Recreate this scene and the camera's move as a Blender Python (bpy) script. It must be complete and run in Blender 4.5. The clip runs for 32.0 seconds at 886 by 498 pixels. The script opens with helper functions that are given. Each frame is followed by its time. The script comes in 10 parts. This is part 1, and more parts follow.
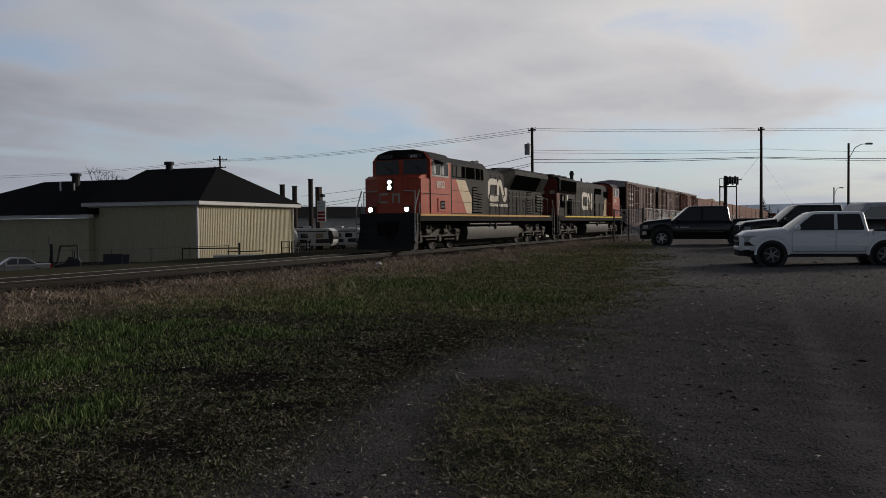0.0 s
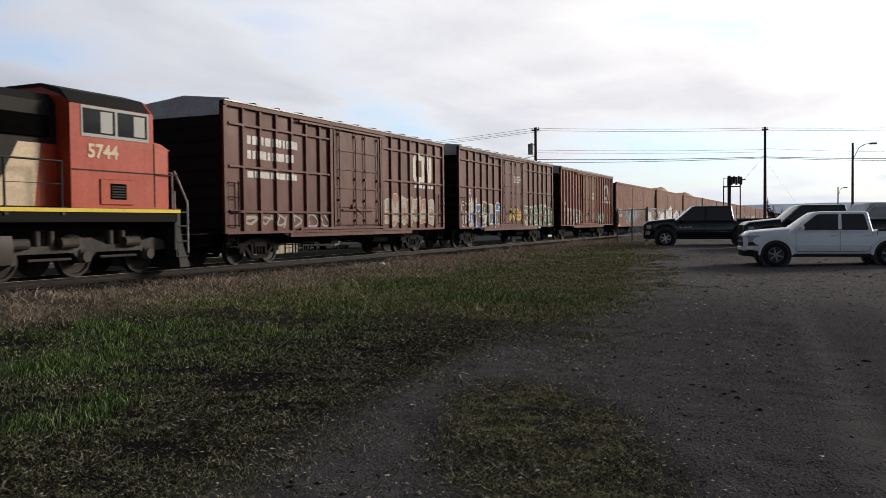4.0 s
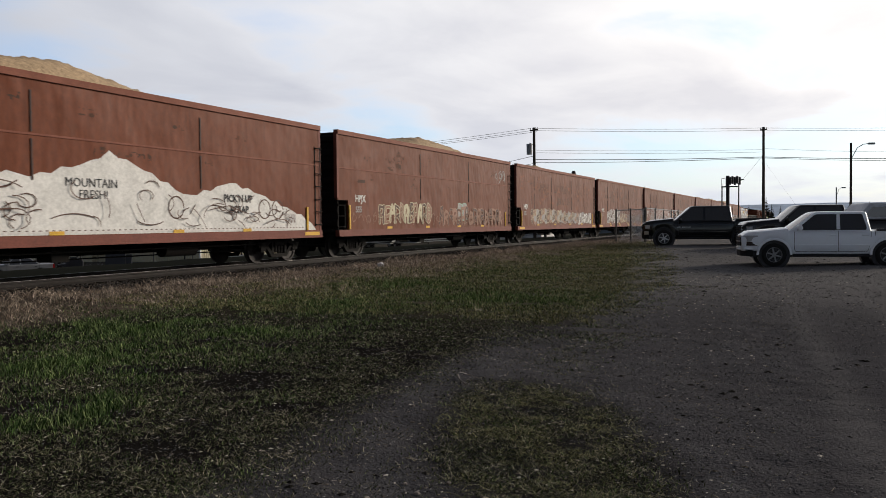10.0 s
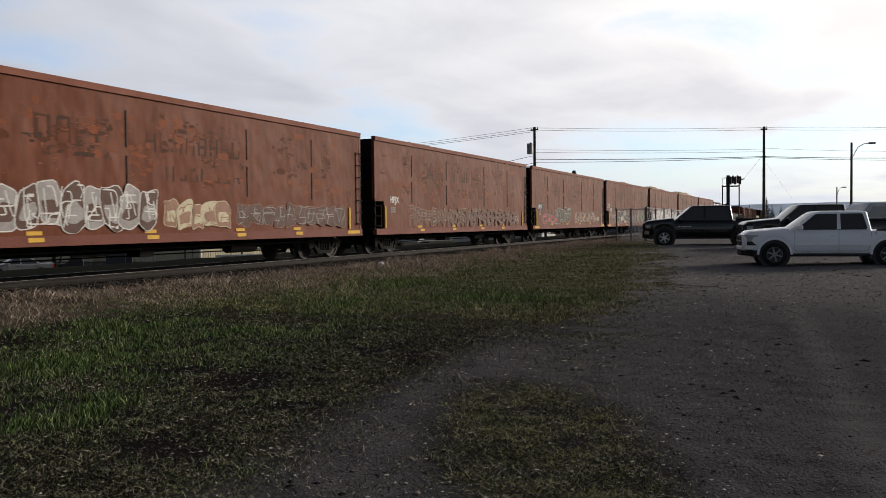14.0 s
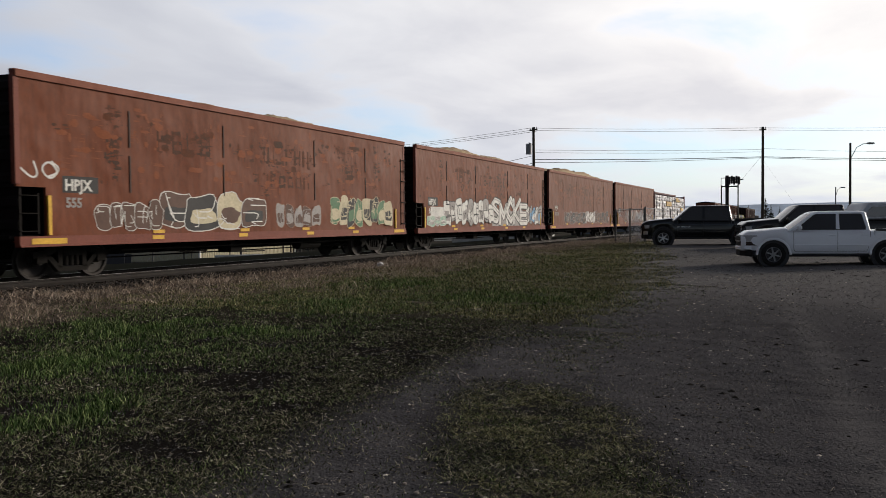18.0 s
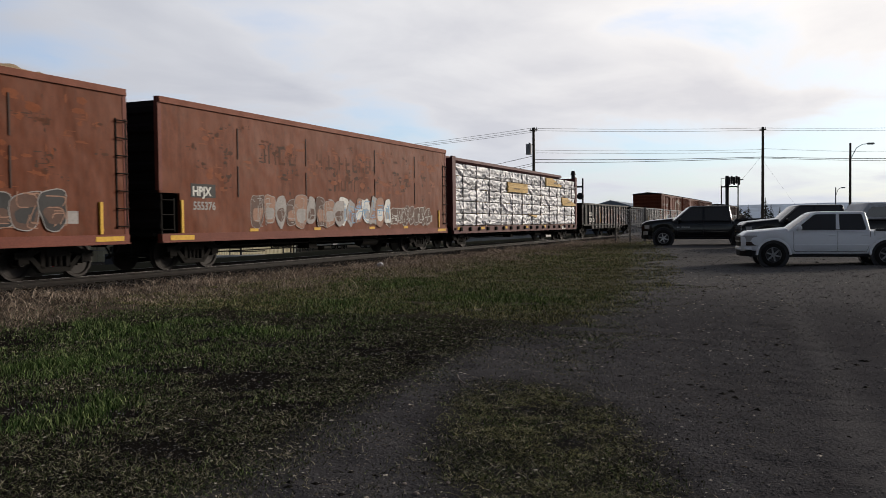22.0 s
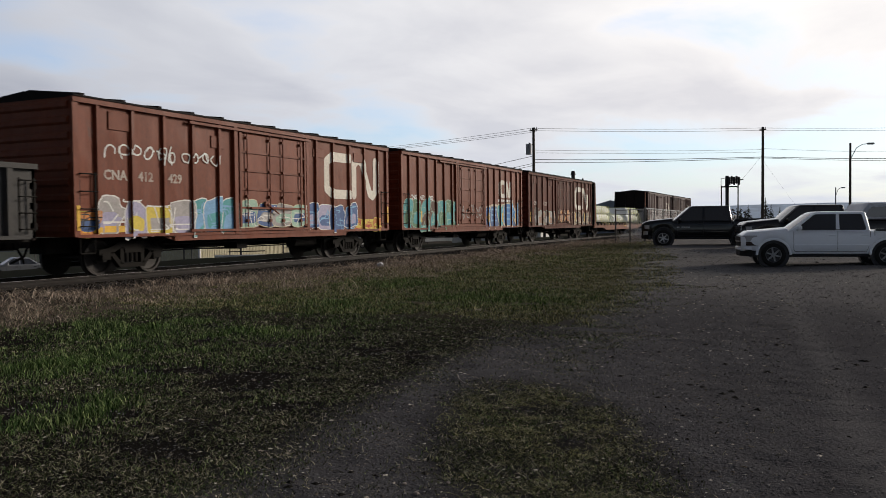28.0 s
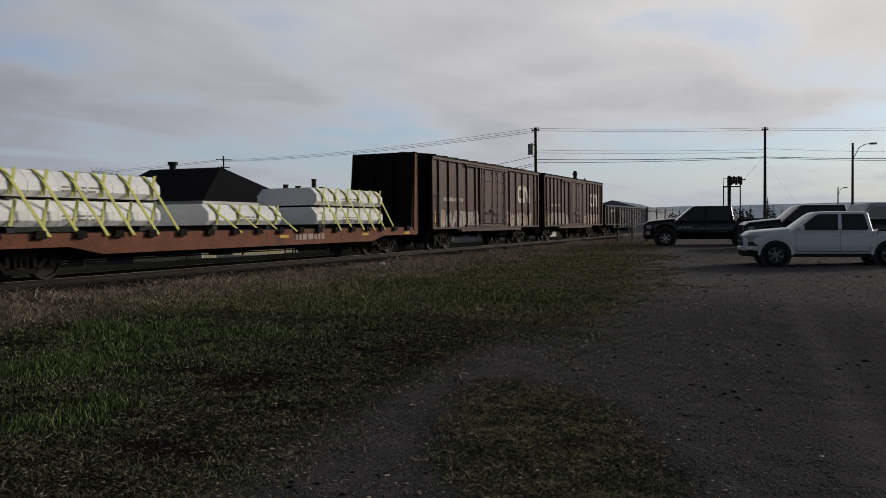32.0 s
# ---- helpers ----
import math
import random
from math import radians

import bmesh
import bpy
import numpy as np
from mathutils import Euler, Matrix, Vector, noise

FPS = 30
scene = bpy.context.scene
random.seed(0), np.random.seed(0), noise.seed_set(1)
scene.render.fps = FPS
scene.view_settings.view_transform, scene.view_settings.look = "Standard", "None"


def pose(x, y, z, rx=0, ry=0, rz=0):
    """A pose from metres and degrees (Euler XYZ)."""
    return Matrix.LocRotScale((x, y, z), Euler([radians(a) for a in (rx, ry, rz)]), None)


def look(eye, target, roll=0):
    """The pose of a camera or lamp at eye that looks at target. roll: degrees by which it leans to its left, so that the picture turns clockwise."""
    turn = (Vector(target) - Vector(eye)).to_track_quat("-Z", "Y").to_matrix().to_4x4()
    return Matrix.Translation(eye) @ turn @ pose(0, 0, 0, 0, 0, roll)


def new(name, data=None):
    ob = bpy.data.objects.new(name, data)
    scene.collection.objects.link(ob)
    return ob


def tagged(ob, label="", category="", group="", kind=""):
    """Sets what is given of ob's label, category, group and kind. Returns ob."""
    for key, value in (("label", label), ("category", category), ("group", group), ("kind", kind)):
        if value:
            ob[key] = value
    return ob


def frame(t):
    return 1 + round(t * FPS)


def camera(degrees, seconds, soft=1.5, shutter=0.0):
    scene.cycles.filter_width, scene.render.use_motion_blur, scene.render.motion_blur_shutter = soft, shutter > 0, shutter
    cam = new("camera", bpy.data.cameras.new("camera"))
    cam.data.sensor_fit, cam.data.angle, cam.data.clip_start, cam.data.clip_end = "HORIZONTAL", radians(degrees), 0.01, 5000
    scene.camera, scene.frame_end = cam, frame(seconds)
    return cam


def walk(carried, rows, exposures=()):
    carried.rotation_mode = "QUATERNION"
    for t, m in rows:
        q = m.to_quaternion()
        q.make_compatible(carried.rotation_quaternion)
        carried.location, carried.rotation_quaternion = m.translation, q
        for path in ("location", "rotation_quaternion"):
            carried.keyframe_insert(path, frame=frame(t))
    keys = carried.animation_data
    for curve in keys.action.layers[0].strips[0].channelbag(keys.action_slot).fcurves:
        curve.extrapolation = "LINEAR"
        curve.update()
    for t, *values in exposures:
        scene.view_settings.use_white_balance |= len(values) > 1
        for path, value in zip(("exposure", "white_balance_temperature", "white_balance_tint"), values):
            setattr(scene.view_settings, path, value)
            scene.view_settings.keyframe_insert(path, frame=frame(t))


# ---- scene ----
EXPOSURES = [(0, -0.46), (1, 0.0), (2, 0.06), (3, 0.2), (6, 0.32), (8, 0.18), (10, 0.22), (14, 0.2), (20, 0.16), (22, 0.1), (23, -0.1), (24, -0.32), (25, -0.45), (28, 0.14), (30, 0.06), (31, -0.2), (32, -0.45)]
# The track runs along x; the camera stands at the origin, beside the lot, and barely sways.
FOCAL = 1480.0
EYE = Vector((0.0, 0.0, 1.5))
cam = camera(2 * math.degrees(math.atan(784 / FOCAL)), 32.0, soft=0.8, shutter=0.12)


def aim(sway, nod):
    az, el = radians(24.0) + sway / FOCAL, radians(-1.74) + nod / FOCAL
    return look(EYE, EYE + Vector((math.cos(az) * math.cos(el), math.sin(az) * math.cos(el), math.sin(el))), -0.6)


walk(cam, [
    (0, aim(-3.3, 0.2)), (0.5, aim(-2.7, 0.2)), (1, aim(-2, 0.3)), (1.5, aim(-2.2, 0.5)),
    (2, aim(0, 1.7)), (2.5, aim(1.4, 1.2)), (3, aim(1.1, 0.3)), (3.5, aim(2.8, 0.2)),
    (5.5, aim(1.7, 0.2)), (6, aim(2.4, -0.2)), (6.5, aim(0.9, -0.2)), (7, aim(0.9, -0.3)),
    (7.5, aim(-2.3, -0)), (8, aim(0.9, -0.3)), (8.5, aim(2.6, 1)), (9, aim(0.6, 1.4)),
    (9.5, aim(0.2, 0.2)), (10, aim(0.2, 0.2)), (10.5, aim(0.9, -0.7)), (11, aim(1.6, -1.4)),
    (11.5, aim(-0.6, -1.2)), (12, aim(0, 0.2)), (12.5, aim(-0.5, 0)), (13, aim(-2.7, -0.2)),
    (13.5, aim(1.2, -0.3)), (14, aim(0.9, -0.5)), (14.5, aim(-2, 0.2)), (16.5, aim(0.4, -1.4)),
    (17, aim(0.1, -0.7)), (17.5, aim(-0.5, -2.5)), (18, aim(-0.8, -0.2)), (18.5, aim(-0.6, 0.2)),
    (19, aim(-0.3, 0.2)), (19.5, aim(0.2, 0.2)), (20, aim(0.6, 0.2)), (20.5, aim(0.2, 0.2)),
    (21, aim(-1, 0.2)), (21.5, aim(0.2, 0.2)), (22, aim(-0.8, 0.2)), (22.5, aim(-2.2, 0.2)),
    (23, aim(-1, 0.2)), (23.5, aim(-1.1, 0.2)), (24, aim(0.2, 0.3)), (24.5, aim(-1, 0.2)),
    (25, aim(1.7, 0.2)), (25.5, aim(1.6, 0.2)), (27.5, aim(-1.7, 0.2)), (28, aim(-0.8, 0.2)),
    (28.5, aim(0.4, 0.2)), (29, aim(-2, 1.7)), (29.5, aim(-1.5, 0.2)), (30, aim(-0.5, 0.3)),
    (30.5, aim(2.6, -1.2)), (31, aim(0.4, -1.4)), (31.5, aim(2.3, -1)), (32, aim(2.6, 0.3)),
], exposures=EXPOSURES)

# World: broken high overcast, brighter towards the low sun, clear gaps near the horizon.
SUN_AZ, SUN_EL = -38.0, 18.0
world = bpy.data.worlds.new("world")
scene.world = world
world.use_nodes = True


def sky_nodes():
    nt = world.node_tree
    nt.nodes.clear()
    N, L = nt.nodes.new, nt.links.new

    def math_node(op, a, b=None):
        n = N("ShaderNodeMath")
        n.operation = op
        for i, s in enumerate((a, b)):
            if s is None:
                continue
            if isinstance(s, (int, float)):
                n.inputs[i].default_value = s
            else:
                L(s, n.inputs[i])
        return n.outputs[0]

    def ramp(src, stops):
        n = N("ShaderNodeValToRGB")
        n.color_ramp.elements[0].position, n.color_ramp.elements[0].color = stops[0][0], (*stops[0][1], 1)
        n.color_ramp.elements[1].position, n.color_ramp.elements[1].color = stops[-1][0], (*stops[-1][1], 1)
        for p, c in stops[1:-1]:
            n.color_ramp.elements.new(p).color = (*c, 1)
        L(src, n.inputs[0])
        return n.outputs[0]

    def mix(fac, a, b):
        n = N("ShaderNodeMix")
        n.data_type = "RGBA"
        for s, sock in ((fac, n.inputs[0]), (a, n.inputs[6]), (b, n.inputs[7])):
            if isinstance(s, tuple):
                sock.default_value = (*s, 1)
            elif isinstance(s, float):
                sock.default_value = s
            else:
                L(s, sock)
        return n.outputs[2]

    co = N("ShaderNodeTexCoord").outputs["Generated"]
    sep = N("ShaderNodeSeparateXYZ")
    L(co, sep.inputs[0])
    sky = N("ShaderNodeTexSky")
    sky.sky_type, sky.sun_disc = "NISHITA", False
    sky.sun_elevation, sky.sun_rotation = radians(SUN_EL), radians(90 - SUN_AZ)
    up = math_node("MAXIMUM", sep.outputs[2], 0.0)
    low = math_node("ADD", up, 0.11)
    flat = N("ShaderNodeCombineXYZ")
    L(math_node("DIVIDE", sep.outputs[0], low), flat.inputs[0])
    L(math_node("DIVIDE", sep.outputs[1], low), flat.inputs[1])

    def cloud(scale, detail, offset, stretch=(1, 1, 1), distort=0.4):
        m = N("ShaderNodeMapping")
        m.inputs["Location"].default_value = offset
        m.inputs["Scale"].default_value = stretch
        m.inputs["Rotation"].default_value = (0, 0, radians(25))
        L(flat.outputs[0], m.inputs[0])
        n = N("ShaderNodeTexNoise")
        n.inputs["Scale"].default_value, n.inputs["Detail"].default_value = scale, detail
        n.inputs["Roughness"].default_value = 0.55
        n.inputs["Distortion"].default_value = distort
        L(m.outputs[0], n.inputs["Vector"])
        return n.outputs[0]

    big, fine = cloud(0.36, 3, (3.1, 1.7, 0), (1, 1.25, 1), 0.2), cloud(1.05, 5, (7.3, 2.2, 4), (1, 1.4, 1), 0.3)
    both = math_node("ADD", math_node("MULTIPLY", big, 0.65), math_node("MULTIPLY", fine, 0.35))
    # the cloud thins out low down
    thin = ramp(up, [(0.0, (0.10, 0.10, 0.10)), (0.10, (0.085, 0.085, 0.085)), (0.24, (0.0, 0.0, 0.0))])
    cover = ramp(math_node("SUBTRACT", both, thin), [(0.36, (0, 0, 0)), (0.47, (1, 1, 1))])
    body = ramp(both, [(0.40, (0.90, 0.90, 0.91)), (0.50, (0.76, 0.77, 0.80)), (0.62, (0.60, 0.615, 0.67))])
    # the sky brightens towards the sun
    sun = (math.cos(radians(SUN_AZ + 18)), math.sin(radians(SUN_AZ + 18)), 0.35)
    dot = N("ShaderNodeVectorMath")
    dot.operation = "DOT_PRODUCT"
    L(co, dot.inputs[0])
    dot.inputs[1].default_value = Vector(sun).normalized()
    glow = ramp(dot.outputs["Value"], [(0.0, (0.17, 0.178, 0.20)), (0.2, (0.44, 0.455, 0.50)), (0.40, (0.72, 0.735, 0.78)), (0.65, (0.94, 0.94, 0.96)), (1.0, (1.35, 1.28, 1.2))])
    lit = N("ShaderNodeMix")
    lit.data_type, lit.blend_type = "RGBA", "MULTIPLY"
    lit.inputs[0].default_value = 1
    L(body, lit.inputs[6])
    L(glow, lit.inputs[7])
    gap = N("ShaderNodeMix")
    gap.data_type, gap.blend_type = "RGBA", "MULTIPLY"
    gap.inputs[0].default_value = 1
    L(sky.outputs[0], gap.inputs[6])
    gap.inputs[7].default_value = (0.125, 0.145, 0.185, 1)
    blue = mix(0.3, gap.outputs[2], (0.62, 0.68, 0.78))
    air = mix(cover, blue, lit.outputs[2])
    # the unseen upper sky is dimmed to cut the light from above
    deck = ramp(up, [(0.24, (1, 1, 1)), (0.5, (0.48, 0.49, 0.51)), (1.0, (0.28, 0.29, 0.31))])
    dim = N("ShaderNodeMix")
    dim.data_type, dim.blend_type = "RGBA", "MULTIPLY"
    dim.inputs[0].default_value = 1
    L(air, dim.inputs[6])
    L(deck, dim.inputs[7])
    air = dim.outputs[2]
    # a thin haze over the last degrees above the land
    haze = ramp(up, [(0.0, (0.8, 0.8, 0.8)), (0.05, (0.35, 0.35, 0.35)), (0.14, (0, 0, 0))])
    air = mix(haze, air, (0.60, 0.66, 0.76))
    back = N("ShaderNodeBackground")
    back.inputs[1].default_value = 0.95
    L(air, back.inputs[0])
    L(back.outputs[0], N("ShaderNodeOutputWorld").inputs[0])


sky_nodes()
sun_data = bpy.data.lights.new("sun", "SUN")
sun_data.energy, sun_data.angle, sun_data.color = 3.1, radians(13), (1.0, 0.89, 0.76)
sun_lamp = new("sun", sun_data)
sun_lamp.matrix_world = look((40, -40, 40), Vector((40, -40, 40)) - Vector((
    math.cos(radians(SUN_AZ)) * math.cos(radians(SUN_EL)), math.sin(radians(SUN_AZ)) * math.cos(radians(SUN_EL)), math.sin(radians(SUN_EL)))))


# ---- materials ----
def mat(name, color, rough=0.6, metal=0.0, other=None, amount=0.5, scale=3.0, fine=40.0, bump=0.1, stretch=(1, 1, 1), lo=0.42, hi=0.62,
        per=0.0, grime=None, grime_at=0.6, rmap=0.15, coat=0.0, gloss=0.22, grain_mix=0.35, streak=0.0, dent=0.0, sheen=0.0):
    """A surface of two tones: blotches of `other` at `scale`, grain at `fine`, optional grime patches, tone varied from piece to piece by `per`."""
    m = bpy.data.materials.new(name)
    m.use_nodes = True
    nt = m.node_tree
    N, L = nt.nodes.new, nt.links.new
    bs = nt.nodes["Principled BSDF"]
    bs.inputs["Roughness"].default_value, bs.inputs["Metallic"].default_value = rough, metal
    bs.inputs["Coat Weight"].default_value, bs.inputs["Specular IOR Level"].default_value = coat, gloss
    other = other or tuple(c * 0.7 for c in color)
    # a film of road dust
    bs.inputs["Sheen Weight"].default_value, bs.inputs["Sheen Roughness"].default_value = sheen, 0.45
    bs.inputs["Sheen Tint"].default_value = (1.0, 0.74, 0.55, 1)
    bs.inputs["Sheen Tint"].default_value = (1.0, 0.86, 0.76, 1)
    co = N("ShaderNodeTexCoord").outputs["Object"]
    mp = N("ShaderNodeMapping")
    mp.inputs["Scale"].default_value = stretch
    info = N("ShaderNodeObjectInfo")
    shift = N("ShaderNodeVectorMath")
    shift.operation = "SCALE"
    shift.inputs[0].default_value = (37, 19, 53)
    L(info.outputs["Random"], shift.inputs["Scale"])
    L(shift.outputs[0], mp.inputs["Location"])
    L(co, mp.inputs[0])

    def tex(sc, detail=6.0):
        n = N("ShaderNodeTexNoise")
        n.inputs["Scale"].default_value, n.inputs["Detail"].default_value = sc, detail
        n.inputs["Roughness"].default_value = 0.62
        L(mp.outputs[0], n.inputs["Vector"])
        return n.outputs[0]

    def ramped(src, a, b, top=1.0):
        n = N("ShaderNodeMapRange")
        n.inputs[1].default_value, n.inputs[2].default_value, n.inputs[4].default_value = a, b, top
        L(src, n.inputs[0])
        return n.outputs[0]

    def mix(fac, a, b, blend="MIX"):
        n = N("ShaderNodeMix")
        n.data_type, n.blend_type = "RGBA", blend
        for s, sock in ((fac, n.inputs[0]), (a, n.inputs[6]), (b, n.inputs[7])):
            if isinstance(s, tuple):
                sock.default_value = (*s, 1)
            elif isinstance(s, float):
                sock.default_value = s
            else:
                L(s, sock)
        return n.outputs[2]

    blot, grain = tex(scale), tex(fine, 3.0)
    c = mix(ramped(blot, lo, hi, amount), color, other)
    if streak:
        # rain streaks running down the sides
        ms = N("ShaderNodeMapping")
        ms.inputs["Scale"].default_value = (5.0, 5.0, 0.22)
        L(shift.outputs[0], ms.inputs["Location"])
        L(co, ms.inputs[0])
        sn = N("ShaderNodeTexNoise")
        sn.inputs["Scale"].default_value, sn.inputs["Detail"].default_value, sn.inputs["Roughness"].default_value = 1.0, 7.0, 0.7
        L(ms.outputs[0], sn.inputs["Vector"])
        c = mix(ramped(sn.outputs[0], 0.50, 0.68, streak), c, tuple(x * 0.45 for x in color))
        c = mix(ramped(sn.outputs[0], 0.46, 0.30, streak * 0.6), c, tuple(min(1, x * 1.35 + 0.02) for x in color))
    if grime:
        c = mix(ramped(tex(scale * 2.7, 8.0), grime_at, grime_at + 0.08, 0.8), c, grime)
    c = mix(grain_mix, c, mix(ramped(grain, 0.3, 0.7), tuple(x * 0.55 for x in color), tuple(min(1, x * 1.35) for x in color)))
    if per:
        v = N("ShaderNodeHueSaturation")
        L(ramped(info.outputs["Random"], 0.0, 1.0, 1.0), v.inputs["Fac"])
        mr = N("ShaderNodeMapRange")
        mr.inputs[3].default_value, mr.inputs[4].default_value = 1 - per, 1 + per
        L(info.outputs["Random"], mr.inputs[0])
        L(mr.outputs[0], v.inputs["Value"])
        v.inputs["Fac"].default_value = 1
        for l in list(v.inputs["Fac"].links):
            nt.links.remove(l)
        L(c, v.inputs["Color"])
        c = v.outputs[0]
    L(c, bs.inputs["Base Color"])
    mr = N("ShaderNodeMapRange")
    mr.inputs[3].default_value, mr.inputs[4].default_value = max(0.02, rough - rmap), min(1, rough + rmap)
    L(blot, mr.inputs[0])
    L(mr.outputs[0], bs.inputs["Roughness"])
    if bump:
        b = N("ShaderNodeBump")
        b.inputs["Strength"].default_value, b.inputs["Distance"].default_value = bump, 0.02
        L(grain, b.inputs["Height"])
        L(b.outputs[0], bs.inputs["Normal"])
        if dent:
            # slack sheet metal, bulging between its posts
            big = N("ShaderNodeBump")
            big.inputs["Strength"].default_value, big.inputs["Distance"].default_value = dent, 0.12
            L(tex(0.9, 2.0), big.inputs["Height"])
            L(big.outputs[0], b.inputs["Normal"])
    return m


def glow_mat(name, color, strength):
    m = bpy.data.materials.new(name)
    m.use_nodes = True
    b = m.node_tree.nodes["Principled BSDF"]
    b.inputs["Emission Color"].default_value, b.inputs["Emission Strength"].default_value = (*color, 1), strength
    return m


def glass_mat(name, tint, rough=0.03):
    m = bpy.data.materials.new(name)
    m.use_nodes = True
    b = m.node_tree.nodes["Principled BSDF"]
    b.inputs["Base Color"].default_value, b.inputs["Roughness"].default_value = (*tint, 1), rough
    b.inputs["IOR"].default_value, b.inputs["Specular IOR Level"].default_value = 1.35, 0.25
    return m


CHIP = mat("faded_oxide_paint", (0.132, 0.0305, 0.0078), 0.62, dent=1.1, gloss=0.15, sheen=0.13, other=(0.096, 0.0235, 0.0072), amount=0.8, scale=0.5, fine=9, bump=0.05, stretch=(1, 1, 0.6),
           per=0.06, grime=(0.115, 0.040, 0.019), grime_at=0.60, streak=0.55)
CHIP_SILL = mat("oxide_sill_paint", (0.16, 0.042, 0.026), 0.65, other=(0.10, 0.04, 0.03), scale=1.5, fine=20, bump=0.05, per=0.1)
BOX_BROWN = mat("boxcar_brown_paint", (0.092, 0.0225, 0.0125), 0.55, dent=0.6, sheen=0.08, gloss=0.22, other=(0.055, 0.018, 0.013), amount=0.8, scale=0.7, fine=14, bump=0.05, stretch=(1, 1, 0.5),
                per=0.1, grime=(0.05, 0.03, 0.026), grime_at=0.62, streak=0.5)
BOX_RED = mat("boxcar_red_paint", (0.140, 0.0285, 0.0085), 0.55, dent=0.6, sheen=0.12, gloss=0.16, other=(0.100, 0.0235, 0.0095), amount=0.8, scale=0.7, fine=14, bump=0.05, stretch=(1, 1, 0.5),
              per=0.08, grime=(0.07, 0.035, 0.028), grime_at=0.64, streak=0.5)
BOX_DARK = mat("boxcar_dark_paint", (0.06, 0.028, 0.026), 0.6, other=(0.10, 0.05, 0.042), amount=0.7, scale=0.8, fine=14, bump=0.05, stretch=(1, 1, 0.5),
               per=0.1, grime=(0.03, 0.02, 0.02), grime_at=0.6, streak=0.4)
BOX_WORN = mat("boxcar_rusted_paint", (0.098, 0.022, 0.011), 0.65, dent=0.7, gloss=0.12, other=(0.048, 0.018, 0.011), amount=0.95, scale=1.1, fine=14, bump=0.08, stretch=(1, 1, 0.5),
               per=0.08, grime=(0.032, 0.022, 0.018), grime_at=0.54, streak=0.9)
UNDER = mat("grimy_black_steel", (0.010, 0.009, 0.008), 0.8, 0.0, other=(0.018, 0.015, 0.013), scale=3, fine=30, bump=0.15, gloss=0.08)
# near-black for roofs and for end walls, whose sunless shade is painted in
END_BLACK = mat("end_shade_roof_black", (0.010, 0.008, 0.008), 0.75, other=(0.020, 0.012, 0.011), scale=1.0, fine=14, bump=0.1, gloss=0.08)
STEEL = mat("worn_wheel_steel", (0.024, 0.020, 0.018), 0.6, 0.2, other=(0.014, 0.012, 0.011), scale=4, fine=30, bump=0.1)
# dark brown steel; the shade on the rail sides is put into it too
RAIL = mat("rail_steel", (0.012, 0.009, 0.0075), 0.7, 0.1, other=(0.014, 0.010, 0.008), scale=3, fine=40, bump=0.1)
YELLOW = mat("reflective_yellow", (0.62, 0.36, 0.03), 0.5, other=(0.42, 0.25, 0.03), scale=4, fine=30, bump=0.02)
WHITE_PAINT = mat("chalky_white_paint", (0.62, 0.62, 0.59), 0.7, other=(0.38, 0.34, 0.31), amount=0.8, scale=2.2, fine=18, bump=0.03, hi=0.66)
DULL_WHITE = mat("faded_white_paint", (0.40, 0.35, 0.31), 0.75, other=(0.22, 0.13, 0.10), amount=0.9, scale=1.6, fine=18, bump=0.03)
BLACK_PAINT = mat("black_paint", (0.015, 0.015, 0.016), 0.6, other=(0.03, 0.028, 0.028), scale=3, fine=20, bump=0.03)
CHIPS = mat("wood_chips", (0.40, 0.29, 0.18), 0.9, other=(0.16, 0.12, 0.085), amount=0.9, scale=4, fine=11, bump=1.0, grain_mix=0.7)
LOCO_RED = mat("locomotive_red_paint", (0.37, 0.043, 0.014), 0.5, gloss=0.2, streak=0.45, grime=(0.16, 0.030, 0.014), grime_at=0.60, other=(0.26, 0.038, 0.015), amount=0.7, scale=1.2, fine=12, bump=0.02, coat=0.15)
LOCO_BLACK = mat("locomotive_black_paint", (0.009, 0.0087, 0.0083), 0.55, gloss=0.1, other=(0.017, 0.0155, 0.014), streak=0.4, amount=0.8, scale=1.0, fine=12, bump=0.03, stretch=(1, 1, 0.4))
LOCO_WHITE = mat("locomotive_cream_stripe", (0.56, 0.44, 0.30), 0.5, other=(0.46, 0.35, 0.24), scale=1.5, fine=14, bump=0.02)
LOGO_WHITE = mat("logo_off_white", (0.58, 0.54, 0.47), 0.6, other=(0.42, 0.38, 0.33), scale=1.6, fine=16, bump=0.02)
TANK = mat("fuel_tank_grey", (0.045, 0.040, 0.034), 0.55, other=(0.03, 0.027, 0.024), scale=1.5, fine=18, bump=0.05)
GLASS = glass_mat("dark_window_glass", (0.012, 0.014, 0.016))
CAB_GLASS = glass_mat("cab_windshield", (0.02, 0.024, 0.028), 0.04)
CAB_GLASS.node_tree.nodes["Principled BSDF"].inputs["IOR"].default_value = 1.6
HEADLIGHT = glow_mat("headlight_glow", (1.0, 0.93, 0.8), 14.0)


